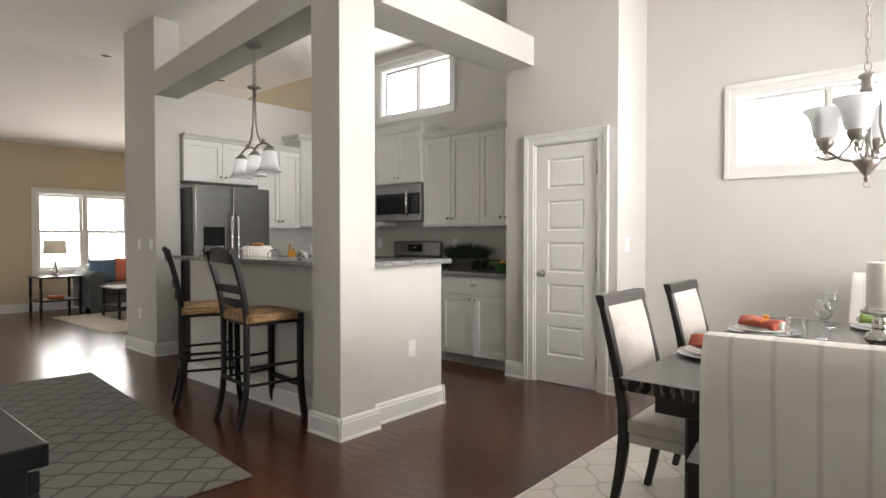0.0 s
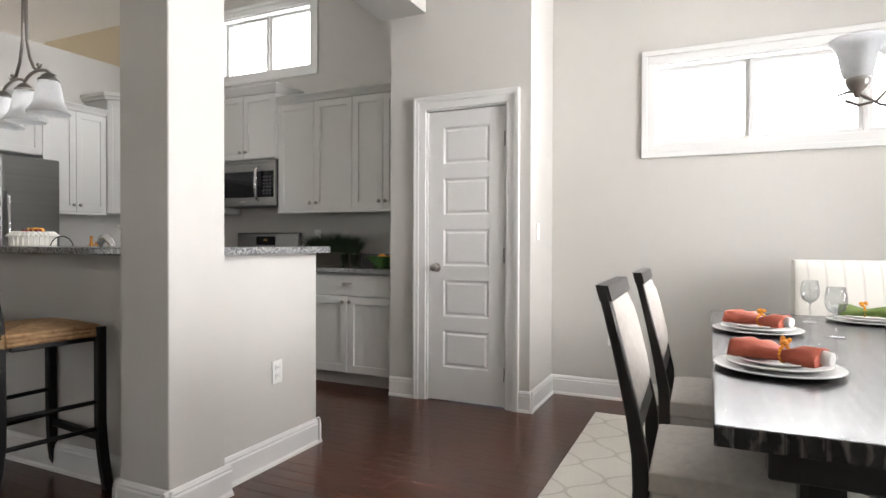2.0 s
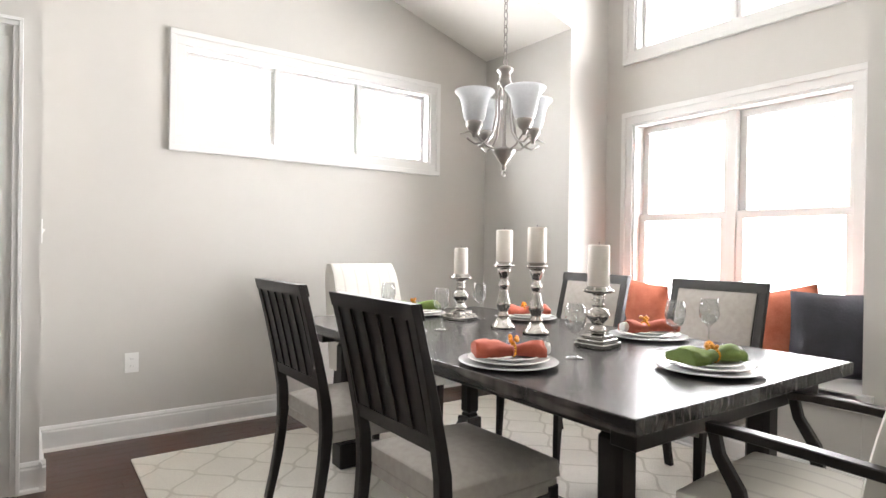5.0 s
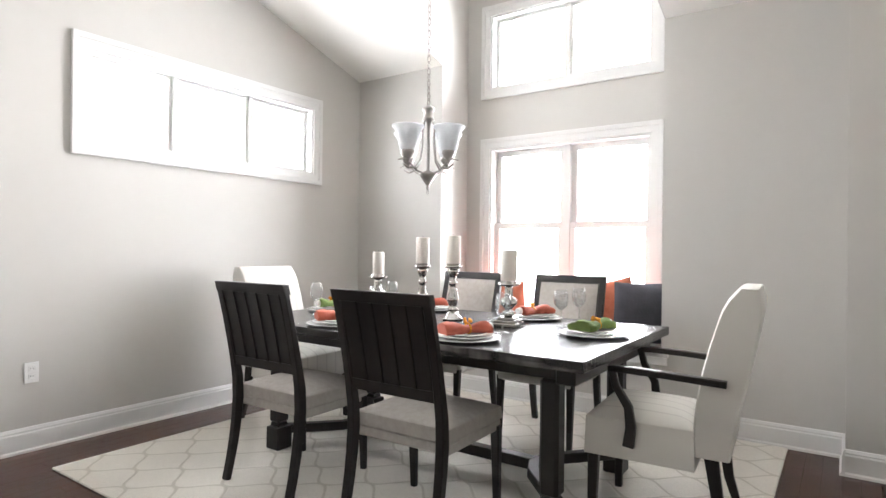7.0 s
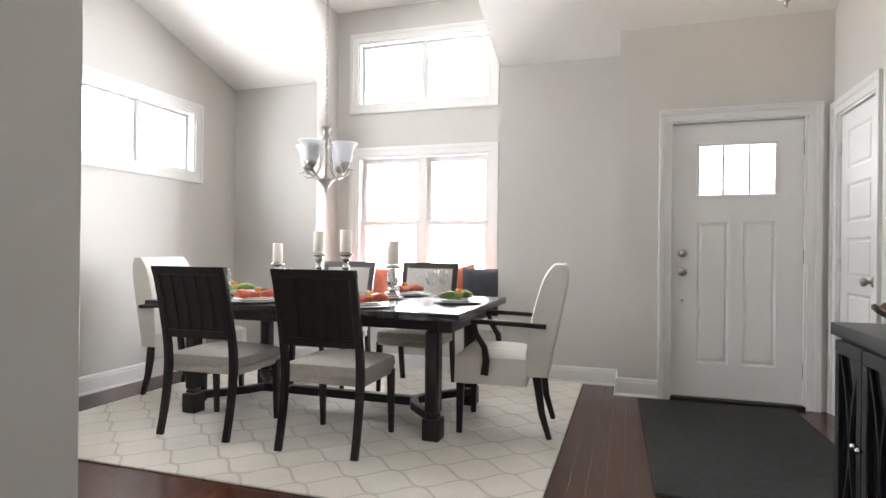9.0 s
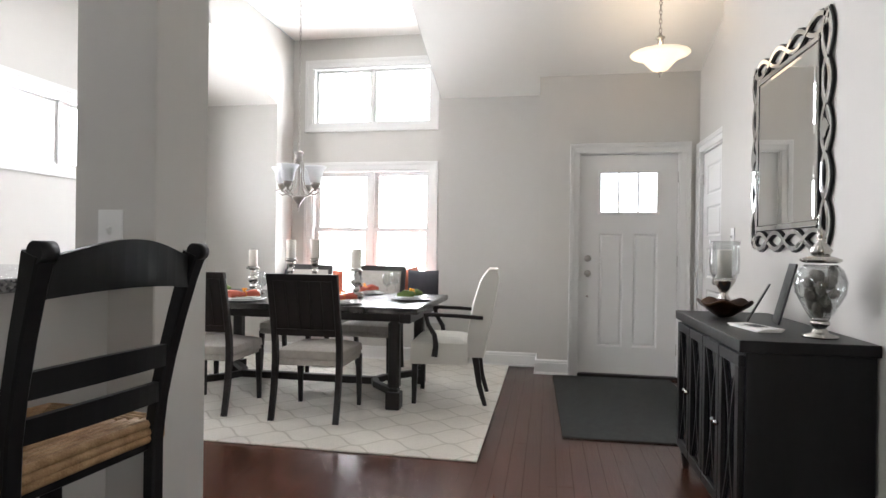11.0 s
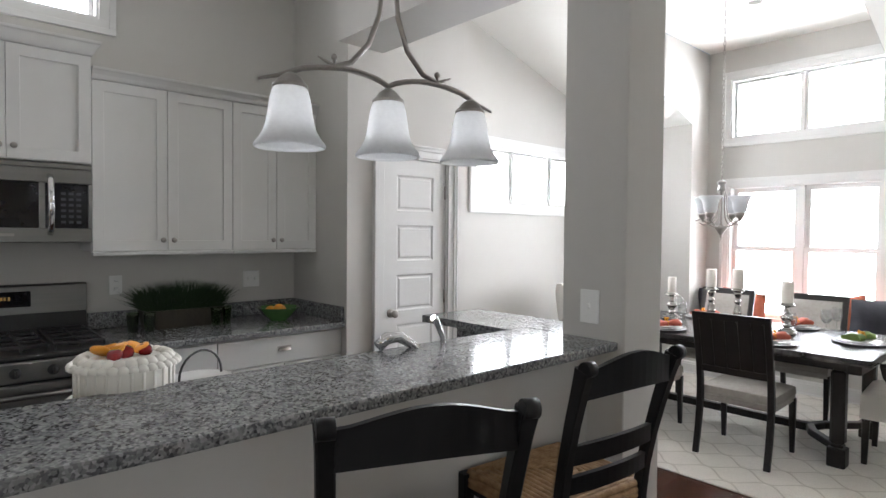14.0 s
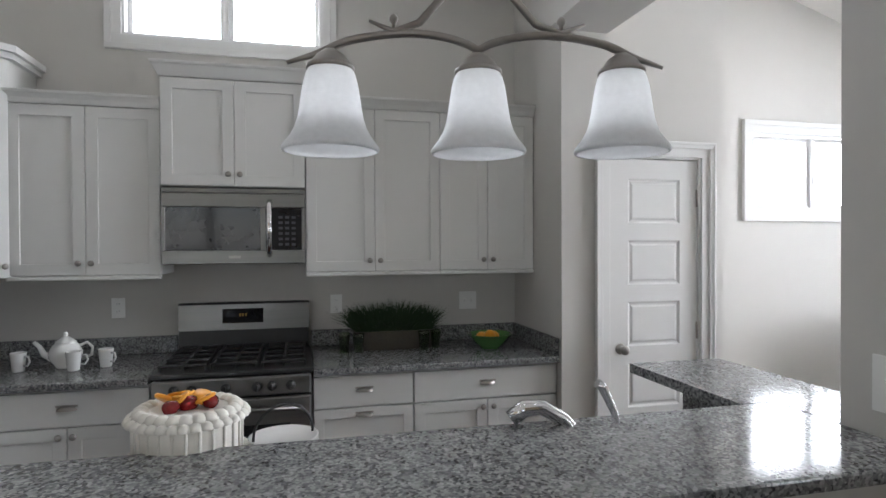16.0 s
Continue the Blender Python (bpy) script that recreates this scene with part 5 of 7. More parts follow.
# cake on the sink worktop
ck = thing("fruit_cake", (-3.30, 3.58, 1.03), 0, "white iced layer cake topped with strawberries and orange slices", "cake")
bm = B()
lathe(bm, [(0, -0.1165), (0.07, -0.1165), (0.06, -0.09), (0.02, -0.055), (0.018, -0.02), (0.04, -0.002), (0.15, 0), (0.155, 0.008), (0.15, 0.012), (0, 0.012)], 36)
part("stand", bm, M["china"], ck)
bm = B()
lathe(bm, [(0.0, 0.012), (0.118, 0.012), (0.118, 0.125), (0.11, 0.13), (0, 0.13)], 48)
part("body", bm, M["cream"], ck)
bm = B()
for k in range(26):
    a = 2 * math.pi * k / 26
    x, y = 0.119 * math.cos(a), 0.119 * math.sin(a)
    tube(bm, [(x, y, 0.02), (x * 1.004, y * 1.004, 0.115)], 0.004, 6)
part("piped_ribs", bm, M["cream"], ck)


def swirl(bm, cx, cy, cz, r, tilt=0):
    prof = [(r, 0), (r * 1.05, r * 0.3), (r * 0.85, r * 0.7), (r * 0.5, r * 1.05), (0, r * 1.25)]
    rings = []
    n = 14
    for i, (q, z) in enumerate(prof):
        if q == 0:
            rings.append([bm.verts.new((cx, cy, cz + z))])
        else:
            rings.append([bm.verts.new((cx + q * (1 + 0.14 * (k % 2)) * math.cos(2 * math.pi * k / n + i * 0.35), cy + q * (1 + 0.14 * (k % 2)) * math.sin(2 * math.pi * k / n + i * 0.35), cz + z)) for k in range(n)])
    for a, b in zip(rings, rings[1:]):
        for k in range(n):
            j = (k + 1) % n
            f = bm.faces.new((a[k], a[j], b[0]) if len(b) == 1 else (a[k], a[j], b[j], b[k]))
            f.smooth = True


for name_, count, radius, height, size in (("top_border", 26, 0.104, 0.122, 0.0175), ("rim_border", 34, 0.123, 0.110, 0.0145), ("foot_border", 34, 0.131, 0.013, 0.0145)):
    bm = B()
    for k in range(count):
        a = 2 * math.pi * k / count
        swirl(bm, radius * math.cos(a), radius * math.sin(a), height, size)
    part(name_, bm, M["cream"], ck)
rr = random.Random(5)
for k in range(14):
    a, q = rr.uniform(0, 6.28), rr.uniform(0.0, 0.058)
    x, y = q * math.cos(a), q * math.sin(a)
    if k < 7:
        bm = B()
        lathe(bm, [(0, -0.02), (0.010, -0.014), (0.019, 0.004), (0.017, 0.014), (0.008, 0.02), (0, 0.02)], 12)
        f = part("strawberry", bm, M["strawberry"], ck)
        f.matrix_basis = pose(x, y, 0.142, 100 + rr.uniform(-40, 40), rr.uniform(-30, 30), rr.uniform(0, 360))
    else:
        bm = B()
        lathe(bm, [(0, 0), (0.026, 0), (0.028, 0.003), (0.026, 0.008), (0, 0.009)], 16)
        f = part("orange_slice", bm, M["orangefruit"], ck)
        f.matrix_basis = pose(x - 0.015, y + 0.015, 0.146, rr.uniform(-35, 35), 20, rr.uniform(0, 360))
pl = thing("plate_caddy", (-3.085, 3.62, 0.913), 20, "stack of white plates in a black wire caddy", "plate rack")
bm = B()
bx(bm, -0.06, 0.06, -0.06, 0.06, 0.0, 0.085, 0.01)
part("stand", bm, M["blackmetal"], pl)
for k in range(5):
    bm = B()
    z = 0.086 + k * 0.013
    lathe(bm, [(0, z), (0.055, z), (0.085, z + 0.012), (0.087, z + 0.014), (0.083, z + 0.014), (0.054, z + 0.005), (0, z + 0.004)], 36)
    part("plate", bm, M["china"], pl)
bm = B()
tube(bm, [(0.075, 0, 0.0), (0.076, 0, 0.13)] + [(0.076 * math.cos(math.pi * k / 12), 0, 0.155 + 0.075 * math.sin(math.pi * k / 12)) for k in range(13)] + [(-0.076, 0, 0.13), (-0.075, 0, 0.0)], 0.0035, 8)
part("wire_handle", bm, M["blackmetal"], pl)
bt = thing("dish_soap_bottle", (-4.72, 4.95, 0.913), 0, "amber soap bottle on the corner worktop", "bottle")
bm = B()
lathe(bm, [(0, 0), (0.032, 0), (0.034, 0.01), (0.034, 0.13), (0.02, 0.16), (0.012, 0.17), (0.012, 0.2), (0, 0.2)], 20)
part("bottle", bm, M["amber"], bt)
bm = B()
bx(bm, -0.01, 0.035, -0.008, 0.008, 0.2005, 0.215, 0.003)
part("pump", bm, M["plastic"], bt)


ob_ = thing("sauce_bottle", (-4.72, 4.90, 0.913), 0, "amber glass bottle on the corner worktop", "bottle")
bm = B()
lathe(bm, [(0, 0), (0.030, 0), (0.032, 0.004), (0.032, 0.12), (0.026, 0.15), (0.012, 0.185), (0.011, 0.225), (0, 0.225)], 20)
part("bottle", bm, M["amber"], ob_)
bm = B()
lathe(bm, [(0, 0.226), (0.013, 0.226), (0.013, 0.25), (0, 0.25)], 16)
part("cap", bm, M["amber"], ob_)

# breakfast bar stools: ladder-back, facing +y
def ladder_curve(z):
    return -0.20 - (0.11 * ((z - 0.72) / 0.45) ** 1.4 if z > 0.72 else 0) - (0.06 * ((0.35 - z) / 0.35) ** 2 if z < 0.35 else 0)


def make_stool(loc, rz):
    s = thing("bar_stool", loc, rz, "black ladder-back bar stool with a woven rush seat", "bar stool", "bar stools")
    W2 = 0.180
    s.matrix_basis = s.matrix_basis @ Matrix.Diagonal((1, 0.92, 1.0, 1))
    for sx in (-1, 1):
        bm = B()
        pts = [(sx * (W2 + (0.02 if z > 0.7 else 0.0) * (z - 0.7) / 0.45), ladder_curve(z), z) for z in [i * 0.1 for i in range(12)] + [1.155]]
        sweep_rect(bm, pts, [0.036] * 12 + [0.040], [0.036] * 10 + [0.038, 0.042, 0.048], (1, 0, 0))
        part("back_post", bm, M["black"], s)
        bm = B()
        tube(bm, [(sx * 0.200 - 0.018, ladder_curve(1.155) - 0.012, 1.158), (sx * 0.200 + 0.016, ladder_curve(1.155) - 0.012, 1.158)], 0.021, 14)
        part("finial", bm, M["black"], s)
        bm = B()
        pts = [(sx * (0.215 - (0.0 if z > 0.3 else -0.012 * (0.3 - z) / 0.3)), 0.20 + (0.03 * ((0.35 - z) / 0.35) ** 2 if z < 0.35 else 0), z) for z in [i * 0.1 for i in range(8)] + [0.735]]
        sweep_rect(bm, pts, 0.042, 0.042, (1, 0, 0))
        part("front_leg", bm, M["black"], s)
    for z, h, arch in ((0.815, 0.048, 0), (0.905, 0.052, 0), (1.112, 0.082, 1)):
        bm = B()
        n = 12
        rows = []
        for i in range(n + 1):
            u = -1 + 2 * i / n
            bow = -0.028 * (1 - u * u)
            top = h / 2 + (0.036 * (1 - u * u) ** 1.6 - 0.004 if arch else 0.008 * (1 - u * u))
            bot = -h / 2 + (0.012 * (1 - u * u) if arch else 0.006 * (1 - u * u))
            x = u * 0.186
            yy = ladder_curve(z)
            rows.append([bm.verts.new(v) for v in ((x, yy + bow - 0.009, z + bot), (x, yy + bow + 0.009, z + bot), (x, yy + bow + 0.007, z + top), (x, yy + bow - 0.011, z + top))])
        for a, b in zip(rows, rows[1:]):
            for k in range(4):
                bm.faces.new((a[k], a[(k + 1) % 4], b[(k + 1) % 4], b[k]))
        bm.faces.new(rows[0])
        bm.faces.new(list(reversed(rows[-1])))
        part("ladder_rail", bm, M["black"], s)
    bm = B()
    for a, b, c, d in ((-0.2, 0.2, -0.2, -0.175), (-0.215, 0.215, 0.18, 0.215), (-0.215, -0.19, -0.174, 0.179), (0.19, 0.215, -0.174, 0.179)):
        bx(bm, a, b, c, d, 0.672, 0.712, 0.003)
    part("seat_frame", bm, M["black"], s)
    # four triangles of twisted rush cord that wrap over the frame's edges
    for quarter, (ex, ey) in enumerate(((0, 1), (1, 0), (0, -1), (-1, 0))):
        bm = B()
        cords = 11
        for k in range(cords):
            q = (k + 0.6) / cords
            off = (0.215 if ex else 0.20) * q
            reach = 0.215 * q if ey else 0.20 * q
            zt = 0.742 - 0.010 * q + 0.008 * (1 - q)
            pts = []
            for i in range(7):
                w = -1 + i / 3
                sag = 0.004 * math.cos(w * 1.3)
                if ey:
                    pts.append((reach * w, ey * off, zt + sag))
                else:
                    pts.append((ex * off, reach * w, zt + sag))
            tube(bm, pts, 0.0105 + 0.002 * (k == cords - 1), 7)
            if k == cords - 1:
                for drop in (0.018, 0.034):
                    tube(bm, [(p[0] + ex * 0.006, p[1] + ey * 0.006, p[2] - drop) for p in pts], 0.0115, 7)
        part("rush_seat", bm, M["rush"], s)["kind"] = "stuff"
    for z, fy in ((0.22, 0.2), (0.32, None), (0.44, None)):
        if fy:
            bm = B()
            bx(bm, -0.2, 0.2, 0.195, 0.22, z, z + 0.035, 0.004)
            part("footrest", bm, M["black"], s)
            bm = B()
            bx(bm, -0.175, 0.175, -0.225, -0.205, z + 0.06, z + 0.085, 0.004)
            part("stretcher", bm, M["black"], s)
        else:
            for sx in (-1, 1):
                bm = B()
                tube(bm, [(sx * 0.183, -0.2, z - 0.04), (sx * 0.212, 0.2, z - 0.04)], 0.0105, 8)
                part("stretcher", bm, M["black"], s)
    return s


make_stool((-2.22, 2.945, 0), -6)
make_stool((-2.89, 2.91, 0), -23)


# pendant over the bar
def bell_shade(mat, parent, x, y, z, s=1.0, down=True, name="glass_shade", tall=1.0):
    """Bell shade hanging mouth down from z; s scales it. Mouth up if down is False."""
    k = -1 if down else 1
    out = [(0.038, 0.0), (0.0435, 0.010), (0.048, 0.026), (0.0515, 0.046), (0.0545, 0.066), (0.058, 0.084), (0.063, 0.099), (0.071, 0.113), (0.080, 0.124), (0.085, 0.130), (0.086, 0.135), (0.084, 0.138)]
    prof = [(r * s, k * z_ * s * tall) for r, z_ in out] + [((r - 0.004) * s, k * z_ * s * tall) for r, z_ in reversed(out)]
    bm = B()
    lathe(bm, prof, 32)
    o = part(name, bm, mat, parent)
    o.matrix_basis = pose(x, y, z)
    return o


kp = thing("bar_pendant", (-2.70, 3.20, 0), -10.5, "brushed nickel bar pendant with three frosted bell shades", "pendant light")
bm = B()
lathe(bm, [(0, BZ0 - 0.001), (0.065, BZ0 - 0.001), (0.065, BZ0 - 0.012), (0.045, BZ0 - 0.028), (0.014, BZ0 - 0.035), (0, BZ0 - 0.035)], 28)
part("canopy", bm, M["nickel"], kp)


def chain(parent, x, y, z0, z1, link=0.045, r=0.0026, tilt=0.0):
    n = int((z1 - z0) / (link * 0.78))
    bm = B()
    for i in range(n + 1):
        zc = z0 + (z1 - z0) * (i + 0.5) / (n + 1)
        h, w = link / 2, 0.009
        pts = []
        for k in range(13):
            a = 2 * math.pi * k / 12
            px, pz = w * math.cos(a), h * math.sin(a)
            pts.append((x + (px if i % 2 else 0) + tilt * (zc - z0), y + (0 if i % 2 else px), zc + pz))
        tube(bm, pts, r, 5)
    return part("chain", bm, M["nickel"], parent)


for sx in (-1, 1):
    chain(kp, sx * 0.016, 0, 2.425, BZ0 - 0.035)
RZ = 2.398
bm = B()
lathe(bm, [(0, RZ + 0.045), (0.012, RZ + 0.04), (0.014, RZ + 0.02), (0.05, RZ + 0.012), (0.052, RZ), (0.02, RZ - 0.012), (0.012, RZ - 0.02), (0, RZ - 0.02)], 24)
part("hub", bm, M["nickel"], kp)
for sx in (-1, 1):
    bm = B()
    tube(bm, [(sx * 0.02, 0, RZ - 0.01), (sx * 0.020, 0, RZ - 0.16), (sx * 0.030, 0, RZ - 0.27), (sx * 0.062, 0, RZ - 0.36), (sx * 0.115, 0, RZ - 0.42), (sx * 0.165, 0, RZ - 0.438), (sx * 0.212, 0, RZ - 0.418)], 0.0078, 8, radii=[0.008, 0.008, 0.008, 0.008, 0.008, 0.007, 0.003])
    part("arm", bm, M["nickel"], kp)
    bm = B()
    lathe(bm, [(0, RZ - 0.432), (0.004, RZ - 0.430), (0.004, RZ - 0.423), (0.0085, RZ - 0.418), (0.009, RZ - 0.412), (0.005, RZ - 0.405), (0, RZ - 0.404)], 12, sx * 0.165, 0)
    part("finial", bm, M["nickel"], kp)
AZ = RZ - 0.475
bm = B()
pts = []
for i in range(33):
    u = -1 + i / 16
    a = abs(u) * 0.355
    zz = 0.030 * math.sin(math.pi * min(a / 0.30, 1.0) ** 0.8) - (0.030 * ((a - 0.24) / 0.115) ** 1.3 if a > 0.24 else 0)
    pts.append((u * 0.37, 0, AZ + 0.004 + zz))
tube(bm, pts, 0.0078, 10, radii=[0.004 + 0.0042 * min(1, (16 - abs(i - 16)) / 4) for i in range(33)])
part("cross_bar", bm, M["nickel"], kp)
for u in (-0.287, 0, 0.287):
    zt = AZ - (0.0 if u == 0 else -0.004)
    bm = B()
    lathe(bm, [(0, zt + 0.0), (0.012, zt - 0.004), (0.028, zt - 0.016), (0.039, zt - 0.031), (0.046, zt - 0.036), (0.047, zt - 0.043), (0.040, zt - 0.045), (0, zt - 0.050)], 22, u, 0)
    part("shade_holder", bm, M["nickel"], kp)
    bell_shade(M["shade"], kp, u, 0, zt - 0.040, 1.09, tall=1.07)
    bm = B()
    lathe(bm, [(0.012, zt - 0.05), (0.014, zt - 0.08), (0.026, zt - 0.12), (0.028, zt - 0.14), (0.018, zt - 0.162), (0, zt - 0.168)], 16, u, 0)
    part("bulb", bm, M["bulb"], kp)


# ---- dining ----
TX0, TX1, TY0, TY1, TZ = 0.49, 1.72, 2.66, 4.76, 0.76
tb = thing("dining_table", ((TX0 + TX1) / 2, (TY0 + TY1) / 2, 0.012), 0, "dark espresso wooden trestle dining table, laid for six", "table")
hx, hy = (TX1 - TX0) / 2, (TY1 - TY0) / 2
bm = B()
bx(bm, -hx, hx, -hy, hy, 0.705, 0.748, 0.004, 2)
part("tabletop", bm, M["oaktop"], tb)
bm = B()
for s in (-1, 1):
    bx(bm, -hx + 0.10, hx - 0.10, s * (hy - 0.11) - 0.04, s * (hy - 0.11) + 0.04, 0.63, 0.7045, 0.004)
    bx(bm, s * (hx - 0.19) - 0.02, s * (hx - 0.19) + 0.02, -hy + 0.151, hy - 0.151, 0.63, 0.7045, 0.003)
part("apron", bm, M["espresso"], tb)
for sx in (-1, 1):
    for sy in (-1, 1):
        x, y = sx * (hx - 0.21), sy * (hy - 0.21)
        bm = B()
        bx(bm, x - 0.052, x + 0.052, y - 0.052, y + 0.052, 0.0, 0.125, 0.006)
        bx(bm, x - 0.037, x + 0.037, y - 0.037, y + 0.037, 0.126, 0.148, 0.008)
        bx(bm, x - 0.042, x + 0.042, y - 0.042, y + 0.042, 0.149, 0.629, 0.014)
        part("leg", bm, M["espresso"], tb)
bm = B()
for sy in (-1, 1):
    y = sy * (hy - 0.21)
    for sx in (-1, 1):
        sweep_rect(bm, [(sx * (hx - 0.25), y, 0.10), (sx * 0.12, y - sy * 0.22, 0.10), (0, y - sy * 0.27, 0.10)], 0.05, 0.055, (0, 0, 1))
bx(bm, -0.03, 0.03, -hy + 0.48, hy - 0.48, 0.072, 0.127, 0.004)
part("stretcher", bm, M["espresso"], tb)

rug = thing("dining_rug", (1.135, 3.70, 0), 0, "cream wool rug with a pale trellis under the dining table", "rug")
bm = B()
bx(bm, -1.325, 1.325, -1.54, 1.54, 0.0005, 0.012, 0.004)
part("woven_field", bm, M["rug"], rug)


def back_y(z):
    return -0.205 - (0.115 * ((z - 0.45) / 0.53) ** 1.25 if z > 0.45 else 0) - (0.065 * ((0.45 - z) / 0.45) ** 1.8 if z < 0.45 else 0)


def curved_slab(bm, x0, x1, z0, z1, dy0, dy1, n=8, bulge=0.0, yf=back_y):
    rows = []
    for i in range(n + 1):
        z = z0 + (z1 - z0) * i / n
        yc = yf(z)
        rows.append([bm.verts.new(v) for v in ((x0, yc + dy0, z), (x1, yc + dy0, z), (x1, yc + dy1, z), (x0, yc + dy1, z))])
    for a, b in zip(rows, rows[1:]):
        for k in range(4):
            bm.faces.new((a[k], a[(k + 1) % 4], b[(k + 1) % 4], b[k]))
    bm.faces.new(list(reversed(rows[0])))
    bm.faces.new(rows[-1])


def padded_panel(bm, x0, x1, z0, z1, dy, puff, n=8, yf=back_y):
    g, bk = {}, {}
    for i in range(n + 1):
        for j in range(n + 1):
            u, v = -math.cos(math.pi * i / n), -math.cos(math.pi * j / n)
            z = (z0 + z1) / 2 + (z1 - z0) / 2 * v
            x = (x0 + x1) / 2 + (x1 - x0) / 2 * u
            k = (1 - u ** 6) * (1 - v ** 6)
            g[i, j] = bm.verts.new((x, yf(z) + dy + puff * k, z))
    for i in range(n):
        for j in range(n):
            f = bm.faces.new((g[i, j], g[i + 1, j], g[i + 1, j + 1], g[i, j + 1]))
            f.smooth = True


def make_chair(loc, rz, label):
    c = thing("dining_chair", loc, rz, label, "chair", "chairs round the dining table")
    HW = 0.245
    for sx in (-1, 1):
        bm = B()
        zs = [0, 0.1, 0.2, 0.3, 0.4, 0.5, 0.6, 0.7, 0.8, 0.9, 0.975]
        sweep_rect(bm, [(sx * (HW - 0.02), back_y(z), z) for z in zs], 0.038, [0.03, 0.033, 0.038, 0.042, 0.046, 0.044, 0.038, 0.034, 0.03, 0.028, 0.026], (1, 0, 0))
        part("back_leg", bm, M["espresso"], c)
        bm = B()
        sweep_rect(bm, [(sx * (HW - 0.018), 0.215 + 0.015, 0), (sx * (HW - 0.018), 0.215, 0.38)], [0.028, 0.042], [0.028, 0.042], (1, 0, 0))
        part("front_leg", bm, M["espresso"], c)
    bm = B()
    curved_slab(bm, -HW + 0.002, HW - 0.002, 0.935, 0.98, -0.016, 0.020, 3)
    part("top_rail", bm, M["espresso"], c)
    bm = B()
    curved_slab(bm, -HW + 0.04, HW - 0.04, 0.565, 0.61, -0.014, 0.016, 3)
    part("lower_back_rail", bm, M["espresso"], c)
    bm = B()
    nsl = 5
    w = (2 * HW - 0.08) / nsl
    for i in range(nsl):
        x0 = -HW + 0.04 + i * w
        curved_slab(bm, x0 + 0.003, x0 + w - 0.003, 0.611, 0.934, -0.010, 0.004, 5)
    curved_slab(bm, -HW + 0.04, HW - 0.04, 0.611, 0.934, 0.0042, 0.012, 5)
    for i in range(nsl + 1):
        x0 = -HW + 0.04 + i * w
        curved_slab(bm, max(x0 - 0.006, -HW + 0.04), min(x0 + 0.006, HW - 0.04), 0.611, 0.934, -0.017, -0.0102, 5)
    part("back_slats", bm, M["espresso"], c)
    bm = B()
    padded_panel(bm, -HW + 0.045, HW - 0.045, 0.615, 0.93, 0.014, 0.022)
    part("back_cushion", bm, M["linen"], c)
    bm = B()
    cushion(bm, -HW + 0.003, HW - 0.003, -0.19, 0.245, 0.405, 0.475, 0.022, 10, 0.02)
    part("seat_cushion", bm, M["linen"], c)
    bm = B()
    bx(bm, -HW + 0.006, HW - 0.006, -0.185, 0.24, 0.355, 0.404, 0.008)
    part("seat_rail", bm, M["linen"], c)
    return c


base = make_chair((0.51, 3.37, 0.012), -89, "espresso dining chair with slatted back and beige linen seat")
chair_b = copy_thing(base, pose(0.52, 4.17, 0.012, 0, 0, -89))
chair_c = copy_thing(base, pose(1.85, 3.40, 0.012, 0, 0, 90))
chair_d = copy_thing(base, pose(1.81, 4.14, 0.012, 0, 0, 89))


def arm_back_y(z):
    return -0.19 - (0.125 * ((z - 0.42) / 0.62) ** 1.3 if z > 0.42 else 0)


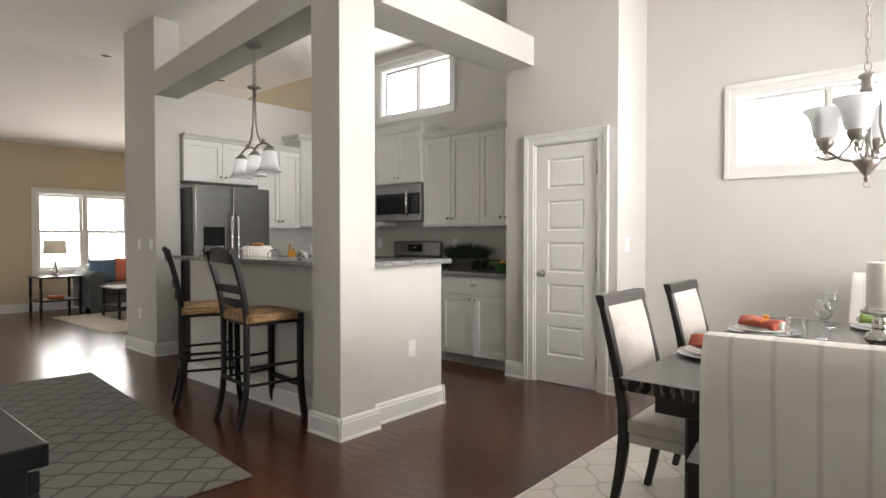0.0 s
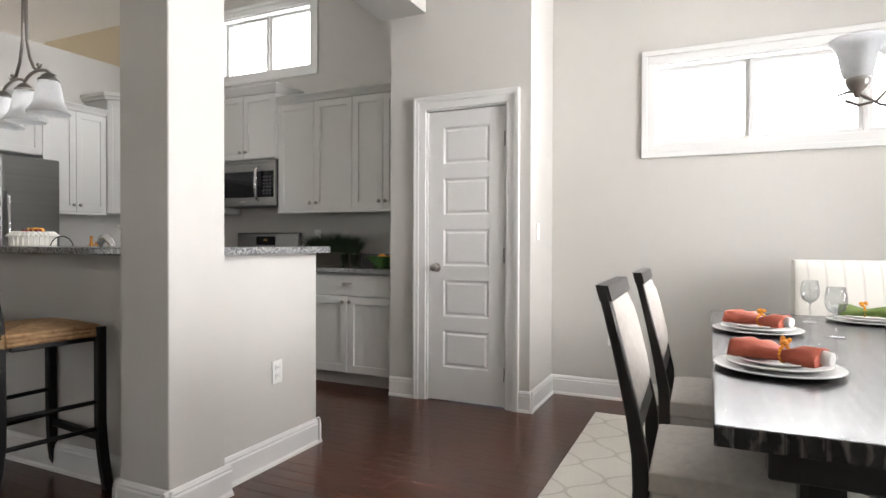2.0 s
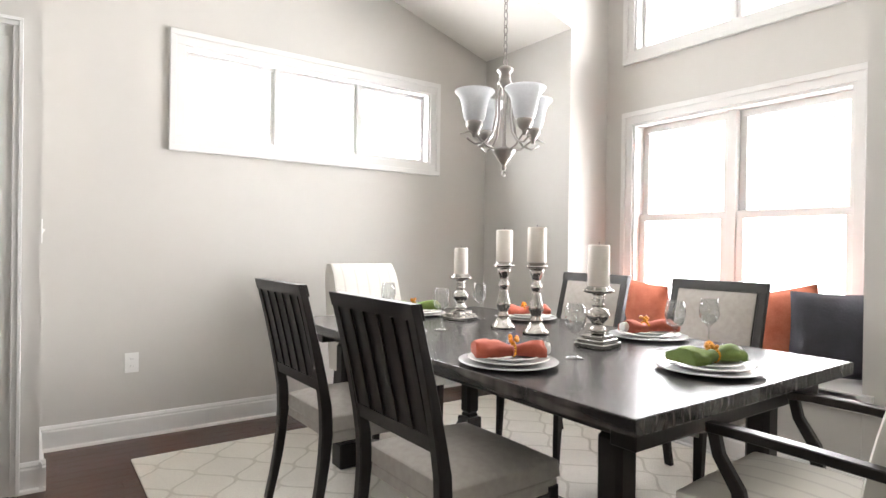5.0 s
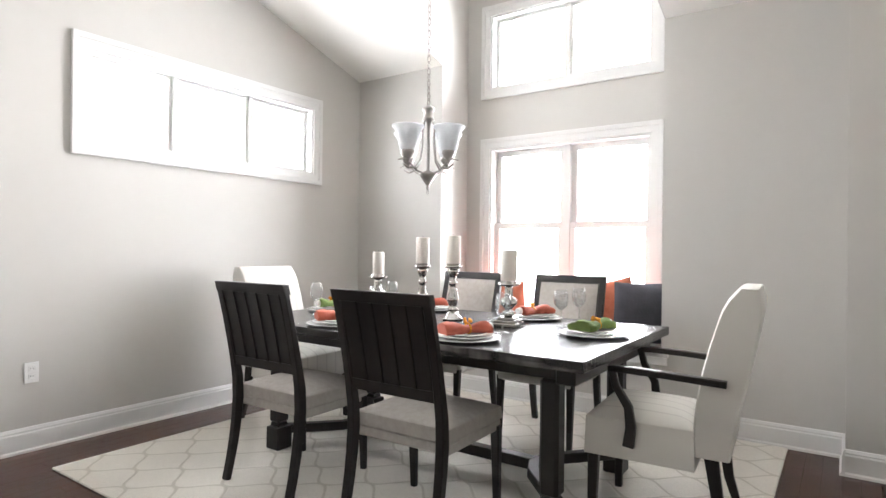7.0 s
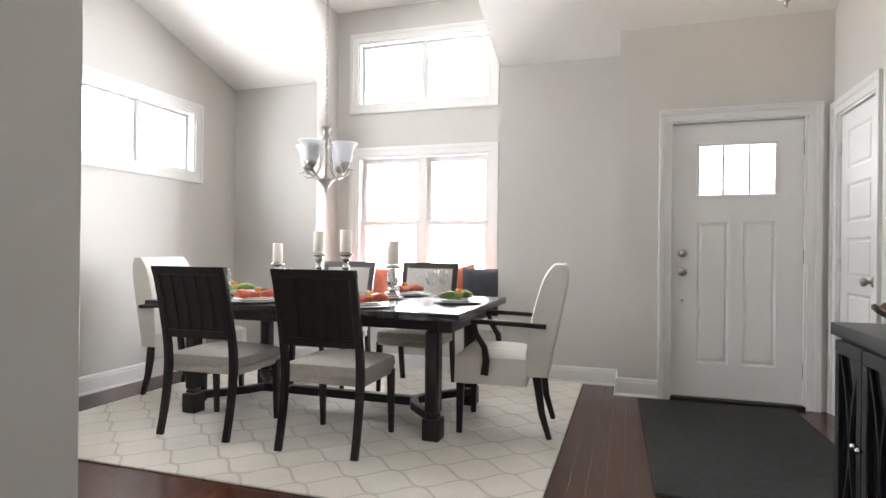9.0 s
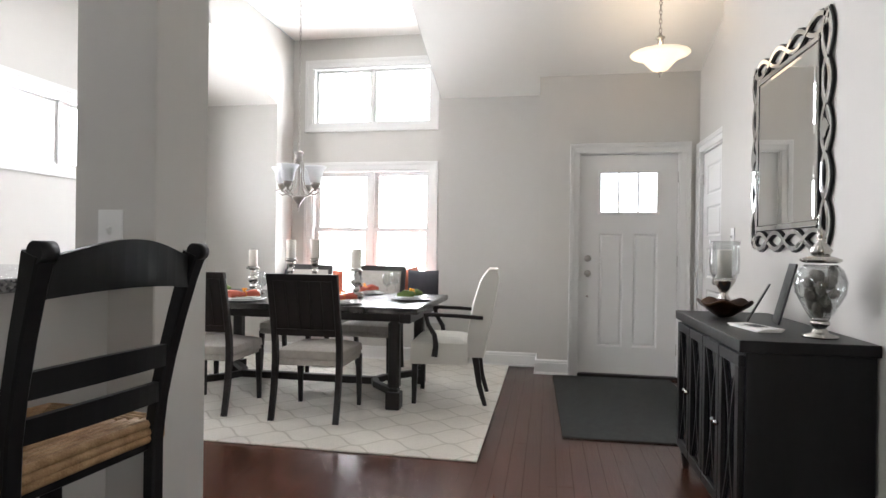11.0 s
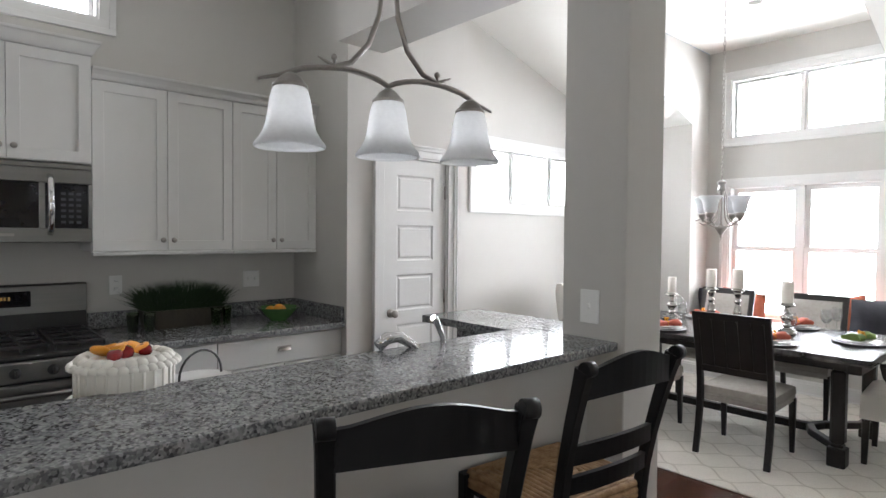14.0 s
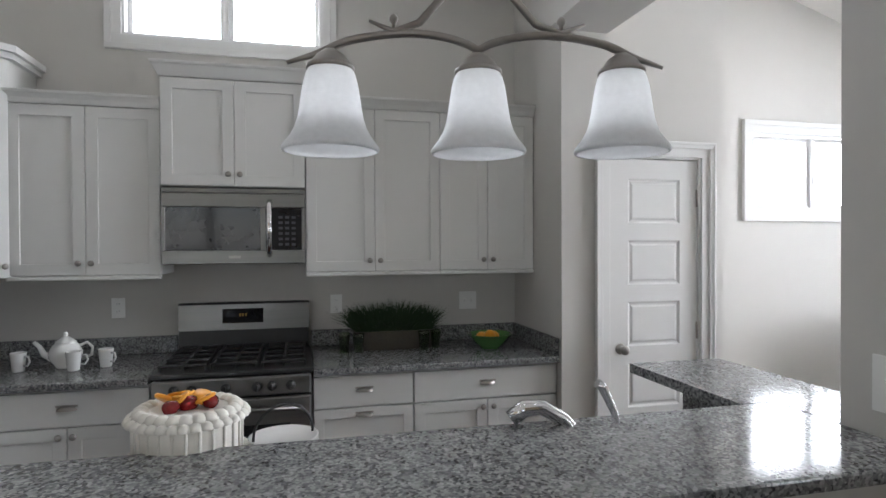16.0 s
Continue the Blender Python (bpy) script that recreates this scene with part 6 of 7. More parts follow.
def make_armchair(loc, rz):
    c = thing("host_armchair", loc, rz, "cream upholstered dining armchair with grey stripes and dark wooden arms", "armchair", "armchairs at the table ends")
    HW = 0.25
    bm = B()
    n, rows = 14, []
    for i in range(n + 1):
        z = 0.36 + 0.65 * i / n
        t = 0.055 + 0.02 * math.sin(math.pi * i / n)
        if i >= n - 2:
            t *= (1.0, 0.85, 0.45)[i - n + 2]
        yc = arm_back_y(z) - 0.03
        HW = 0.25 - 0.02 * max(0, (z - 0.5) / 0.5)
        row = []
        for x, y in ((-HW, -t), (-HW + 0.012, -t - 0.006), (HW - 0.012, -t - 0.006), (HW, -t), (HW, t), (HW - 0.012, t + 0.006), (HW * 0.4, t + 0.014), (-HW * 0.4, t + 0.014), (-HW + 0.012, t + 0.006), (-HW, t)):
            row.append(bm.verts.new((x, yc + y, z)))
        rows.append(row)
    for a, b in zip(rows, rows[1:]):
        for k in range(10):
            f = bm.faces.new((a[k], a[(k + 1) % 10], b[(k + 1) % 10], b[k]))
            f.smooth = k in (5, 6, 7, 1)
    bm.faces.new(rows[0])
    bm.faces.new(list(reversed(rows[-1])))
    HW = 0.25
    part("backrest", bm, M["stripe"], c)
    bm = B()
    cushion(bm, -HW, HW, -0.16, 0.27, 0.30, 0.485, 0.02, 12, 0.03)
    part("seat", bm, M["stripe"], c)
    for sx in (-1, 1):
        bm = B()
        sweep_rect(bm, [(sx * 0.225, 0.24, 0), (sx * 0.225, 0.235, 0.31)], [0.032, 0.045], [0.032, 0.045], (1, 0, 0))
        part("front_leg", bm, M["espresso"], c)
        bm = B()
        sweep_rect(bm, [(sx * 0.215, -0.29, 0), (sx * 0.215, -0.245, 0.15), (sx * 0.215, -0.215, 0.36)], [0.03, 0.036, 0.045], [0.03, 0.038, 0.05], (1, 0, 0))
        part("back_leg", bm, M["espresso"], c)
        bm = B()
        sweep_rect(bm, [(sx * 0.272, -0.27, 0.655), (sx * 0.278, -0.05, 0.668), (sx * 0.278, 0.10, 0.672), (sx * 0.272, 0.165, 0.668)], [0.036, 0.042, 0.042, 0.036], 0.026, (1, 0, 0))
        sweep_rect(bm, [(sx * 0.272, 0.150, 0.662), (sx * 0.272, 0.135, 0.60), (sx * 0.270, 0.085, 0.52), (sx * 0.268, 0.075, 0.44), (sx * 0.268, 0.085, 0.36)], 0.026, [0.03, 0.03, 0.034, 0.04, 0.044], (1, 0, 0))
        part("arm", bm, M["espresso"], c)
    return c


arm_a = make_armchair((1.12, 2.54, 0.012), 4)
arm_b = copy_thing(arm_a, pose(1.16, 4.93, 0.012, 0, 0, 183))


def napkin(parent_mat, loc, rz, label):
    s = thing("napkin", loc, rz, label, "napkin", "napkins on the plates")
    bm = B()
    rr = random.Random(int(loc[0] * 100 + loc[1] * 10))
    n, rows = 16, []
    for i in range(n + 1):
        u = -1 + 2 * i / n
        pinch = 0.62 + 0.38 * min(1, abs(u - 0.15) * 2.2)
        w, h = 0.048 * pinch + (0.012 if u < -0.5 else 0), 0.020 * pinch + 0.004
        row = []
        for k in range(14):
            a = 2 * math.pi * k / 14
            q = 1 + 0.20 * math.sin(3 * a + u * 4) + 0.10 * math.sin(7 * a - u * 6) + rr.uniform(-0.05, 0.05)
            row.append(bm.verts.new((u * 0.115, w * q * math.cos(a), h + 0.001 + h * q * 0.95 * math.sin(a) if math.sin(a) > -0.3 else 0.004)))
        rows.append(row)
    for a, b in zip(rows, rows[1:]):
        for k in range(14):
            f = bm.faces.new((a[k], a[(k + 1) % 14], b[(k + 1) % 14], b[k]))
            f.smooth = True
    bm.faces.new(rows[0])
    bm.faces.new(list(reversed(rows[-1])))
    part("cloth", bm, parent_mat, s)
    bm = B()
    tube(bm, [(0.112, 0, 0.025), (0.137, 0, 0.024)], 0.02, 12, radii=[0.022, 0.018])
    part("lining", bm, M["whitecloth"], s)
    bm = B()
    n = 16
    for k in range(n):
        a = 2 * math.pi * k / n
        bmesh.ops.create_icosphere(bm, subdivisions=1, radius=0.0055, matrix=Matrix.Translation((0.017, 0.028 * math.cos(a), 0.022 + 0.022 * math.sin(a))))
    for k in range(9):
        bmesh.ops.create_icosphere(bm, subdivisions=1, radius=0.008, matrix=Matrix.Translation((0.017 + rr.uniform(-0.015, 0.015), rr.uniform(-0.018, 0.018), 0.047 + rr.uniform(0, 0.016))))
    part("beaded_ring", bm, M["amber"], s)
    return s


def place_setting(x, y, rz, mat, nlabel):
    g = "place settings"
    z = TZ + 0.0005
    ch = thing("charger_plate", (x, y, z), 0, "pale grey charger plate", "plate", g)
    bm = B()
    lathe(bm, [(0, 0.002), (0.10, 0.002), (0.162, 0.012), (0.165, 0.015), (0.162, 0.017), (0.115, 0.008), (0, 0.007)], 44)
    part("plate", bm, M["charger"], ch)
    dp = thing("dinner_plate", (x, y, z + 0.008), 0, "white china dinner plate", "plate", g)
    bm = B()
    lathe(bm, [(0, 0.002), (0.08, 0.002), (0.132, 0.016), (0.135, 0.018), (0.131, 0.020), (0.088, 0.008), (0, 0.007)], 44)
    part("plate", bm, M["china"], dp)
    sp = thing("salad_plate", (x, y, z + 0.016), 0, "small white china salad plate", "plate", g)
    bm = B()
    lathe(bm, [(0, 0.002), (0.06, 0.002), (0.098, 0.015), (0.101, 0.017), (0.097, 0.019), (0.066, 0.008), (0, 0.007)], 40)
    part("plate", bm, M["china"], sp)
    napkin(mat, (x, y, z + 0.028), rz, nlabel)


RUST_L, GREEN_L = "rust coloured cloth napkin in an amber beaded ring", "olive green cloth napkin in an amber beaded ring"
place_setting(0.655, 3.27, -30, M["rust"], RUST_L)
place_setting(0.655, 4.04, -35, M["rust"], RUST_L)
place_setting(1.55, 3.37, 165, M["rust"], RUST_L)
place_setting(1.535, 4.11, 160, M["rust"], RUST_L)
place_setting(1.138, 2.86, -12, M["green"], GREEN_L)
place_setting(1.13, 4.555, 170, M["green"], GREEN_L)


def wine_glass(x, y):
    w = thing("wine_glass", (x, y, TZ + 0.0005), 0, "clear stemmed wine glass", "wine glass", "wine glasses")
    bm = B()
    lathe(bm, [(0, 0.0), (0.034, 0.0), (0.035, 0.002), (0.012, 0.007), (0.004, 0.014), (0.0035, 0.08), (0.010, 0.088), (0.030, 0.105), (0.038, 0.13), (0.037, 0.155), (0.030, 0.19), (0.0288, 0.19), (0.0355, 0.155), (0.0365, 0.13), (0.029, 0.107), (0.008, 0.092), (0, 0.091)], 28)
    part("glass", bm, M["glass"], w)


for x, y in ((0.93, 3.23), (0.915, 4.02), (0.89, 4.46), (1.32, 4.24), (1.56, 3.10), (1.36, 3.12)):
    wine_glass(x, y)


def candlestick(x, y, h, style, candle_h, cr=0.036):
    s = thing("candlestick", (x, y, TZ + 0.0005), 8, "mercury glass candlestick with a fluted stem" if style else "mercury glass candlestick with a stepped square foot", "candlestick", "candlesticks on the table")
    bm = B()
    if style == 0:
        for a, z0, z1 in ((0.066, 0, 0.022), (0.058, 0.0225, 0.036), (0.044, 0.0365, 0.05)):
            bx(bm, -a, a, -a, a, z0, z1, 0.005, 2)
    else:
        lathe(bm, [(0, 0), (0.058, 0), (0.060, 0.012), (0.048, 0.022), (0.040, 0.030), (0.03, 0.05), (0, 0.05)], 8)
    part("foot", bm, M["mercury"], s)
    b0, b1 = 0.0505, h - 0.03
    L = b1 - b0
    if style == 0:
        prof = [(0.024, 0), (0.034, 0.08), (0.030, 0.16), (0.018, 0.22), (0.022, 0.27), (0.044, 0.42), (0.046, 0.48), (0.038, 0.60), (0.020, 0.66), (0.024, 0.70), (0.024, 0.76), (0.018, 0.80), (0.026, 0.86), (0.018, 0.92), (0.026, 1.0)]
    else:
        prof = [(0.026, 0), (0.030, 0.05), (0.020, 0.12), (0.024, 0.16), (0.034, 0.24), (0.030, 0.34), (0.019, 0.55), (0.017, 0.60), (0.026, 0.64), (0.024, 0.70), (0.016, 0.74), (0.020, 0.82), (0.030, 0.92), (0.032, 1.0)]
    bm = B()
    lathe(bm, [(0, b0)] + [(r, b0 + z * L) for r, z in prof] + [(0, b1)], 24)
    part("stem", bm, M["mercury"], s)
    bm = B()
    q = 0.058 if style == 0 else 0.048
    lathe(bm, [(0, b1 + 0.0005), (q * 0.8, b1 + 0.003), (q, b1 + 0.008), (q * 1.02, b1 + 0.013), (q, b1 + 0.017), (q * 0.82, b1 + 0.013), (q * 0.78, b1 + 0.028), (0, b1 + 0.0285)], 32)
    part("drip_pan", bm, M["mercury"], s)
    c = thing("pillar_candle", (x, y, TZ + h + 0.0005), 0, "ivory pillar candle, unlit", "candle", "pillar candles")
    bm = B()
    lathe(bm, [(0, 0), (cr - 0.002, 0), (cr, 0.003), (cr, candle_h - 0.006), (cr - 0.004, candle_h), (cr - 0.014, candle_h - 0.004), (0, candle_h - 0.005)], 28)
    part("wax", bm, M["wax"], c)
    bm = B()
    tube(bm, [(0, 0, candle_h - 0.005), (0.001, 0, candle_h + 0.010)], 0.0012, 5)
    part("wick", bm, M["ink"], c)


candlestick(1.205, 4.255, 0.240, 0, 0.137, 0.035)
candlestick(1.198, 3.91, 0.315, 1, 0.15, 0.039)
candlestick(1.204, 3.70, 0.318, 1, 0.155, 0.042)
candlestick(1.172, 3.33, 0.238, 0, 0.16, 0.042)

# chandelier
cl = thing("dining_chandelier", (1.09, 3.80, 0), 0, "brushed nickel chandelier with four frosted bell shades, mouths up", "chandelier")
CB = 1.487
bm = B()
lathe(bm, [(0, CZ - 0.001), (0.062, CZ - 0.001), (0.062, CZ - 0.012), (0.03, CZ - 0.03), (0, CZ - 0.03)], 24)
part("canopy", bm, M["nickel"], cl)
chain(cl, 0, 0, CB + 0.50, CZ - 0.03)
bm = B()
tube(bm, [(0.012 * math.cos(a * math.pi / 6), 0, CB + 0.485 + 0.022 * math.sin(a * math.pi / 6)) for a in range(13)], 0.003, 6)
part("loop", bm, M["nickel"], cl)
bm = B()
lathe(bm, [(0, CB + 0.465), (0.018, CB + 0.462), (0.034, CB + 0.452), (0.036, CB + 0.44), (0.024, CB + 0.43), (0.026, CB + 0.40), (0.034, CB + 0.385), (0.012, CB + 0.37), (0.009, CB + 0.30), (0.009, CB + 0.11), (0.02, CB + 0.10), (0.05, CB + 0.092), (0.052, CB + 0.082), (0.035, CB + 0.06), (0.014, CB + 0.03), (0.008, CB + 0.02), (0.012, CB + 0.010), (0.006, CB), (0, CB - 0.004)], 24)
part("column", bm, M["nickel"], cl)
bm = B()
tube(bm, [(0.011 * math.cos(a * math.pi / 6), 0, CB - 0.013 + 0.013 * math.sin(a * math.pi / 6)) for a in range(13)], 0.0025, 6)
part("ring", bm, M["nickel"], cl)
for k in range(4):
    a = math.pi / 2 * k - 0.14
    ca, sa = math.cos(a), math.sin(a)

    def P(r, z):
        return (r * ca, r * sa, CB + z)
    bm = B()
    tube(bm, [P(0.03, 0.375), P(0.045, 0.33), P(0.045, 0.24), P(0.06, 0.16), P(0.10, 0.115), P(0.15, 0.105), P(0.19, 0.125)], 0.0055, 8)
    tube(bm, [P(0.03, 0.085), P(0.09, 0.10), P(0.15, 0.145), P(0.18, 0.155), P(0.225, 0.14)], 0.005, 8, radii=[0.005, 0.005, 0.006, 0.005, 0.003])
    part("arm", bm, M["nickel"], cl)
    bm = B()
    lathe(bm, [(0, 0.13), (0.008, 0.132), (0.012, 0.150), (0.028, 0.165), (0.036, 0.182), (0.036, 0.196), (0.030, 0.202), (0, 0.202)], 20)
    h_ = part("shade_cup", bm, M["nickel"], cl)
    h_.matrix_basis = pose(0.155 * ca, 0.155 * sa, CB)
    bell_shade(M["shade"], cl, 0.155 * ca, 0.155 * sa, CB + 0.20, 1.02, down=False, tall=0.94)

# pillows on the bench
def pillow(loc, rot, w, h, t, mat, label, name="cushion", group="cushions on the bench"):
    s = tagged(new(name), label, "pillow", group)
    s.matrix_world = pose(*loc, *rot)
    bm = B()
    n = 14
    for sgn in (-1, 1):
        g = {}
        for i in range(n + 1):
            for j in range(n + 1):
                u, v = -1 + 2 * i / n, -1 + 2 * j / n
                k = max(0, (1 - abs(u) ** 2.6) * (1 - abs(v) ** 2.6)) ** 0.55
                pin = 1 - 0.07 * (1 - max(abs(u), abs(v)) ** 2) * 0 - 0.05 * (1 - min(abs(u), abs(v)) ** 2) * (max(abs(u), abs(v)) ** 4)
                wob = 0.006 * math.sin(5 * u + 3 * v + sgn) * k
                g[i, j] = bm.verts.new((w / 2 * u * pin, sgn * t / 2 * k + wob, h / 2 * v * pin))
        for i in range(n):
            for j in range(n):
                f = bm.faces.new((g[i, j], g[i + 1, j], g[i + 1, j + 1], g[i, j + 1]))
                f.smooth = True
    bmesh.ops.remove_doubles(bm, verts=bm.verts, dist=0.0015)
    part("cover", bm, mat, s)
    return s


pillow((2.70, 3.06, 0.715), (-10, 0, 125), 0.46, 0.46, 0.17, M["charcoal"], "charcoal quilted cushion on the bench seat")
pillow((2.63, 3.33, 0.715), (-14, 12, 112), 0.46, 0.46, 0.17, M["orange"], "coral orange cushion on the bench seat")
pillow((2.70, 4.20, 0.715), (-14, -6, 80), 0.46, 0.46, 0.17, M["orange"], "coral orange cushion on the bench seat")
pillow((2.72, 4.50, 0.71), (-12, 3, 66), 0.45, 0.45, 0.16, M["charcoal"], "charcoal quilted cushion on the bench seat")

# ---- entry ----
mt = thing("doormat", (1.25, 1.19, 0), 1.5, "black fibre entrance mat before the front door", "doormat")
bm = B()
bx(bm, -0.90, 0.90, -0.52, 0.52, 0.0005, 0.011, 0.004)
part("mat", bm, M["mat"], mt)

sb = thing("sideboard", (-0.51, 0.86, 0), 0, "black sideboard with glazed doors crossed by curved fretwork", "sideboard")
SWd, SD, SH = 0.54, 0.235, 0.85
bm = B()
bx(bm, -SWd, SWd, -SD, SD, SH - 0.045, SH, 0.004, 2)
part("top", bm, M["black"], sb)
bm = B()
bx(bm, -SWd + 0.02, SWd - 0.02, -SD + 0.005, SD - 0.03, 0.09, SH - 0.046, 0.002)
part("body", bm, M["black"], sb)
for sx in (-1, 1):
    for sy in (-1, 1):
        bm = B()
        sweep_rect(bm, [(sx * (SWd - 0.05), sy * (SD - 0.05), 0), (sx * (SWd - 0.05), sy * (SD - 0.05), 0.089)], [0.03, 0.05], [0.03, 0.05], (1, 0, 0))
        part("foot", bm, M["black"], sb)
dwid = (2 * SWd - 0.06) / 4
for i in range(4):
    x0 = -SWd + 0.03 + i * dwid
    x1 = x0 + dwid
    fy = SD - 0.029
    bm = B()
    z0, z1, s_ = 0.12, SH - 0.06, 0.045
    for a, b, c, d in ((x0 + 0.002, x1 - 0.002, z1 - s_, z1), (x0 + 0.002, x1 - 0.002, z0, z0 + s_), (x0 + 0.002, x0 + s_, z0 + s_, z1 - s_), (x1 - s_, x1 - 0.002, z0 + s_, z1 - s_)):
        bx(bm, a, b, fy, fy + 0.022, c, d, 0.003)
    door = part("door", bm, M["black"], sb)
    bm = B()
    bx(bm, x0 + s_ - 0.004, x1 - s_ + 0.004, fy + 0.002, fy + 0.006, z0 + s_ - 0.004, z1 - s_ + 0.004)
    part("door_glass", bm, M["darkglass"], door)
    bm = B()
    xm = (x0 + x1) / 2
    hw = (x1 - x0) / 2 - s_
    for sg in (-1, 1):
        pts = []
        for k in range(13):
            v = -1 + k / 6
            pts.append((xm + sg * hw * (1 - 1.9 * math.cos(v * math.pi / 2) ** 1.0 * 0.5 - 0.0) * (1 if v else 1) * (1 if True else 0) * (1), fy + 0.012, (z0 + z1) / 2 + v * ((z1 - z0) / 2 - s_)))
        sweep_rect(bm, [(xm + sg * hw * v_, fy + 0.012 + 0.001 * sg, (z0 + z1) / 2 + zz * ((z1 - z0) / 2 - s_)) for v_, zz in ((-1, -1), (-0.45, -0.62), (-0.12, -0.25), (0.12, 0.25), (0.45, 0.62), (1, 1))], 0.009, 0.013, (0, 1, 0))
        sweep_rect(bm, pts, 0.008, 0.012, (0, 1, 0))
    part("fretwork", bm, M["black"], door)
    if i in (1, 2) or True:
        bm = B()
        bmesh.ops.create_icosphere(bm, subdivisions=2, radius=0.012, matrix=Matrix.Translation((x1 - 0.022 if i % 2 == 0 else x0 + 0.022, fy + 0.036, 0.47)))
        for f in bm.faces:
            f.smooth = True
        part("knob", bm, M["chrome"], door)

# mirror: bevelled centre glass in an openwork of interlaced mirror strips
MX, MZ0, MZ1, MHW = -0.20, 1.18, 2.24, 0.475
mir = thing("wall_mirror", (MX, 0.62, 0), 180, "tall rectangular wall mirror with an interlaced silver border", "mirror")
mh, mc = (MZ1 - MZ0) / 2, (MZ1 + MZ0) / 2
IW, IH = MHW - 0.125, mh - 0.14
bm = B()
bx(bm, -IW - 0.03, IW + 0.03, -0.022, -0.002, mc - IH - 0.03, mc + IH + 0.03, 0.002)
part("backing", bm, M["black"], mir)
bm = B()
v0 = [bm.verts.new(v) for v in ((-IW, -0.0235, mc - IH), (IW, -0.0235, mc - IH), (IW, -0.0235, mc + IH), (-IW, -0.0235, mc + IH))]
v1 = [bm.verts.new(v) for v in ((-IW + 0.02, -0.0265, mc - IH + 0.02), (IW - 0.02, -0.0265, mc - IH + 0.02), (IW - 0.02, -0.0265, mc + IH - 0.02), (-IW + 0.02, -0.0265, mc + IH - 0.02))]
for k in range(4):
    bm.faces.new((v0[k], v0[(k + 1) % 4], v1[(k + 1) % 4], v1[k]))
bm.faces.new(v1)
part("centre_glass", bm, M["mirror"], mir)
bm = B()
for a, b, c, d in ((-IW - 0.028, IW + 0.028, mc + IH + 0.002, mc + IH + 0.028), (-IW - 0.028, IW + 0.028, mc - IH - 0.028, mc - IH - 0.002), (-IW - 0.028, -IW - 0.002, mc - IH, mc + IH), (IW + 0.002, IW + 0.028, mc - IH, mc + IH)):
    bx(bm, a, b, -0.03, -0.0225, c, d, 0.004)
part("inner_border", bm, M["mirror"], mir)


def ribbon(run, length, offset, amp, waves, vertical, phase):
    back, front = B(), B()
    pts = []
    n = waves * 14
    for i in range(n + 1):
        t = i / n
        along = -length + 2 * length * t
        side = amp * math.sin(math.pi * waves * t + phase)
        if vertical:
            pts.append((offset + side, -0.014, mc + along))
        else:
            pts.append((along, -0.014, mc + offset + side))
    pts_b = [(p[0], -0.008, p[2]) for p in pts]
    sweep_rect(back, pts_b, 0.010, 0.036, (0, 1, 0))
    dy = -0.018 - 0.002 * run
    sweep_rect(front, [(p[0], dy, p[2]) for p in pts], 0.006, 0.022, (0, 1, 0))
    part("ribbon_backing", back, M["black"], mir)
    part("ribbon", front, M["mirror"], mir)


for sg in (-1, 1):
    for run, ph in ((0, 0), (1, math.pi)):
        ribbon(run, mh - 0.02, sg * (IW + 0.074), 0.036, 5, True, ph)
        ribbon(run, MHW - 0.03, sg * (IH + 0.084), 0.042, 4, False, ph)
for sx in (-1, 1):
    bm = B()
    x = sx * (IW + 0.078)
    prism(bm, [(x - 0.04, mc), (x, mc - 0.05), (x + 0.04, mc), (x, mc + 0.05)], "y", -0.026, -0.0225)
    part("diamond", bm, M["mirror"], mir)

# things on the sideboard
STZ = SH + 0.0005
hc = thing("hurricane_candle_holder", (0.0, 0.855, STZ), 0, "mercury glass footed holder with a clear glass cup", "candle holder")
bm = B()
lathe(bm, [(0, 0), (0.055, 0), (0.057, 0.008), (0.03, 0.02), (0.016, 0.04), (0.03, 0.065), (0.032, 0.075), (0.018, 0.095), (0.03, 0.125), (0.055, 0.165), (0.058, 0.178), (0, 0.178)], 28)
part("foot", bm, M["mercury"], hc)
bm = B()
lathe(bm, [(0, 0.156), (0.055, 0.156), (0.072, 0.19), (0.076, 0.25), (0.07, 0.33), (0.078, 0.36), (0.0755, 0.36), (0.067, 0.33), (0.073, 0.25), (0.069, 0.19), (0.05, 0.161), (0, 0.161)], 32)
gc_ = part("glass_cup", bm, M["glass"], hc)
gc_.matrix_basis = pose(0, 0, 0.023)
c = thing("pillar_candle", (0.0, 0.855, STZ + 0.185), 0, "ivory pillar candle inside the glass cup", "candle", "pillar candles")
bm = B()
lathe(bm, [(0, 0), (0.036, 0), (0.036, 0.145), (0.03, 0.15), (0, 0.146)], 26)
part("wax", bm, M["wax"], c)
db = thing("ruffled_bowl", (-0.22, 0.915, STZ), 0, "dark bronze bowl with a ruffled rim", "bowl")
bm = B()
rings = []
for i, (r, z) in enumerate(((0.03, 0), (0.045, 0.006), (0.08, 0.03), (0.115, 0.06), (0.13, 0.075), (0.126, 0.078), (0.075, 0.038), (0.02, 0.012))):
    rings.append([bm.verts.new((r * math.cos(2 * math.pi * k / 40), r * math.sin(2 * math.pi * k / 40), z + (0.012 * math.sin(5 * 2 * math.pi * k / 40) if r > 0.1 else 0))) for k in range(40)])
for a, b in zip(rings, rings[1:]):
    for k in range(40):
        f = bm.faces.new((a[k], a[(k + 1) % 40], b[(k + 1) % 40], b[k]))
        f.smooth = True
bm.faces.new(list(reversed(rings[0])))
bm.faces.new(rings[-1])
part("bowl", bm, M["copper"], db)
tf = thing("photo_frame", (-0.46, 0.79, STZ), 167, "thin black easel frame holding a printed sheet", "picture frame")
bm = B()
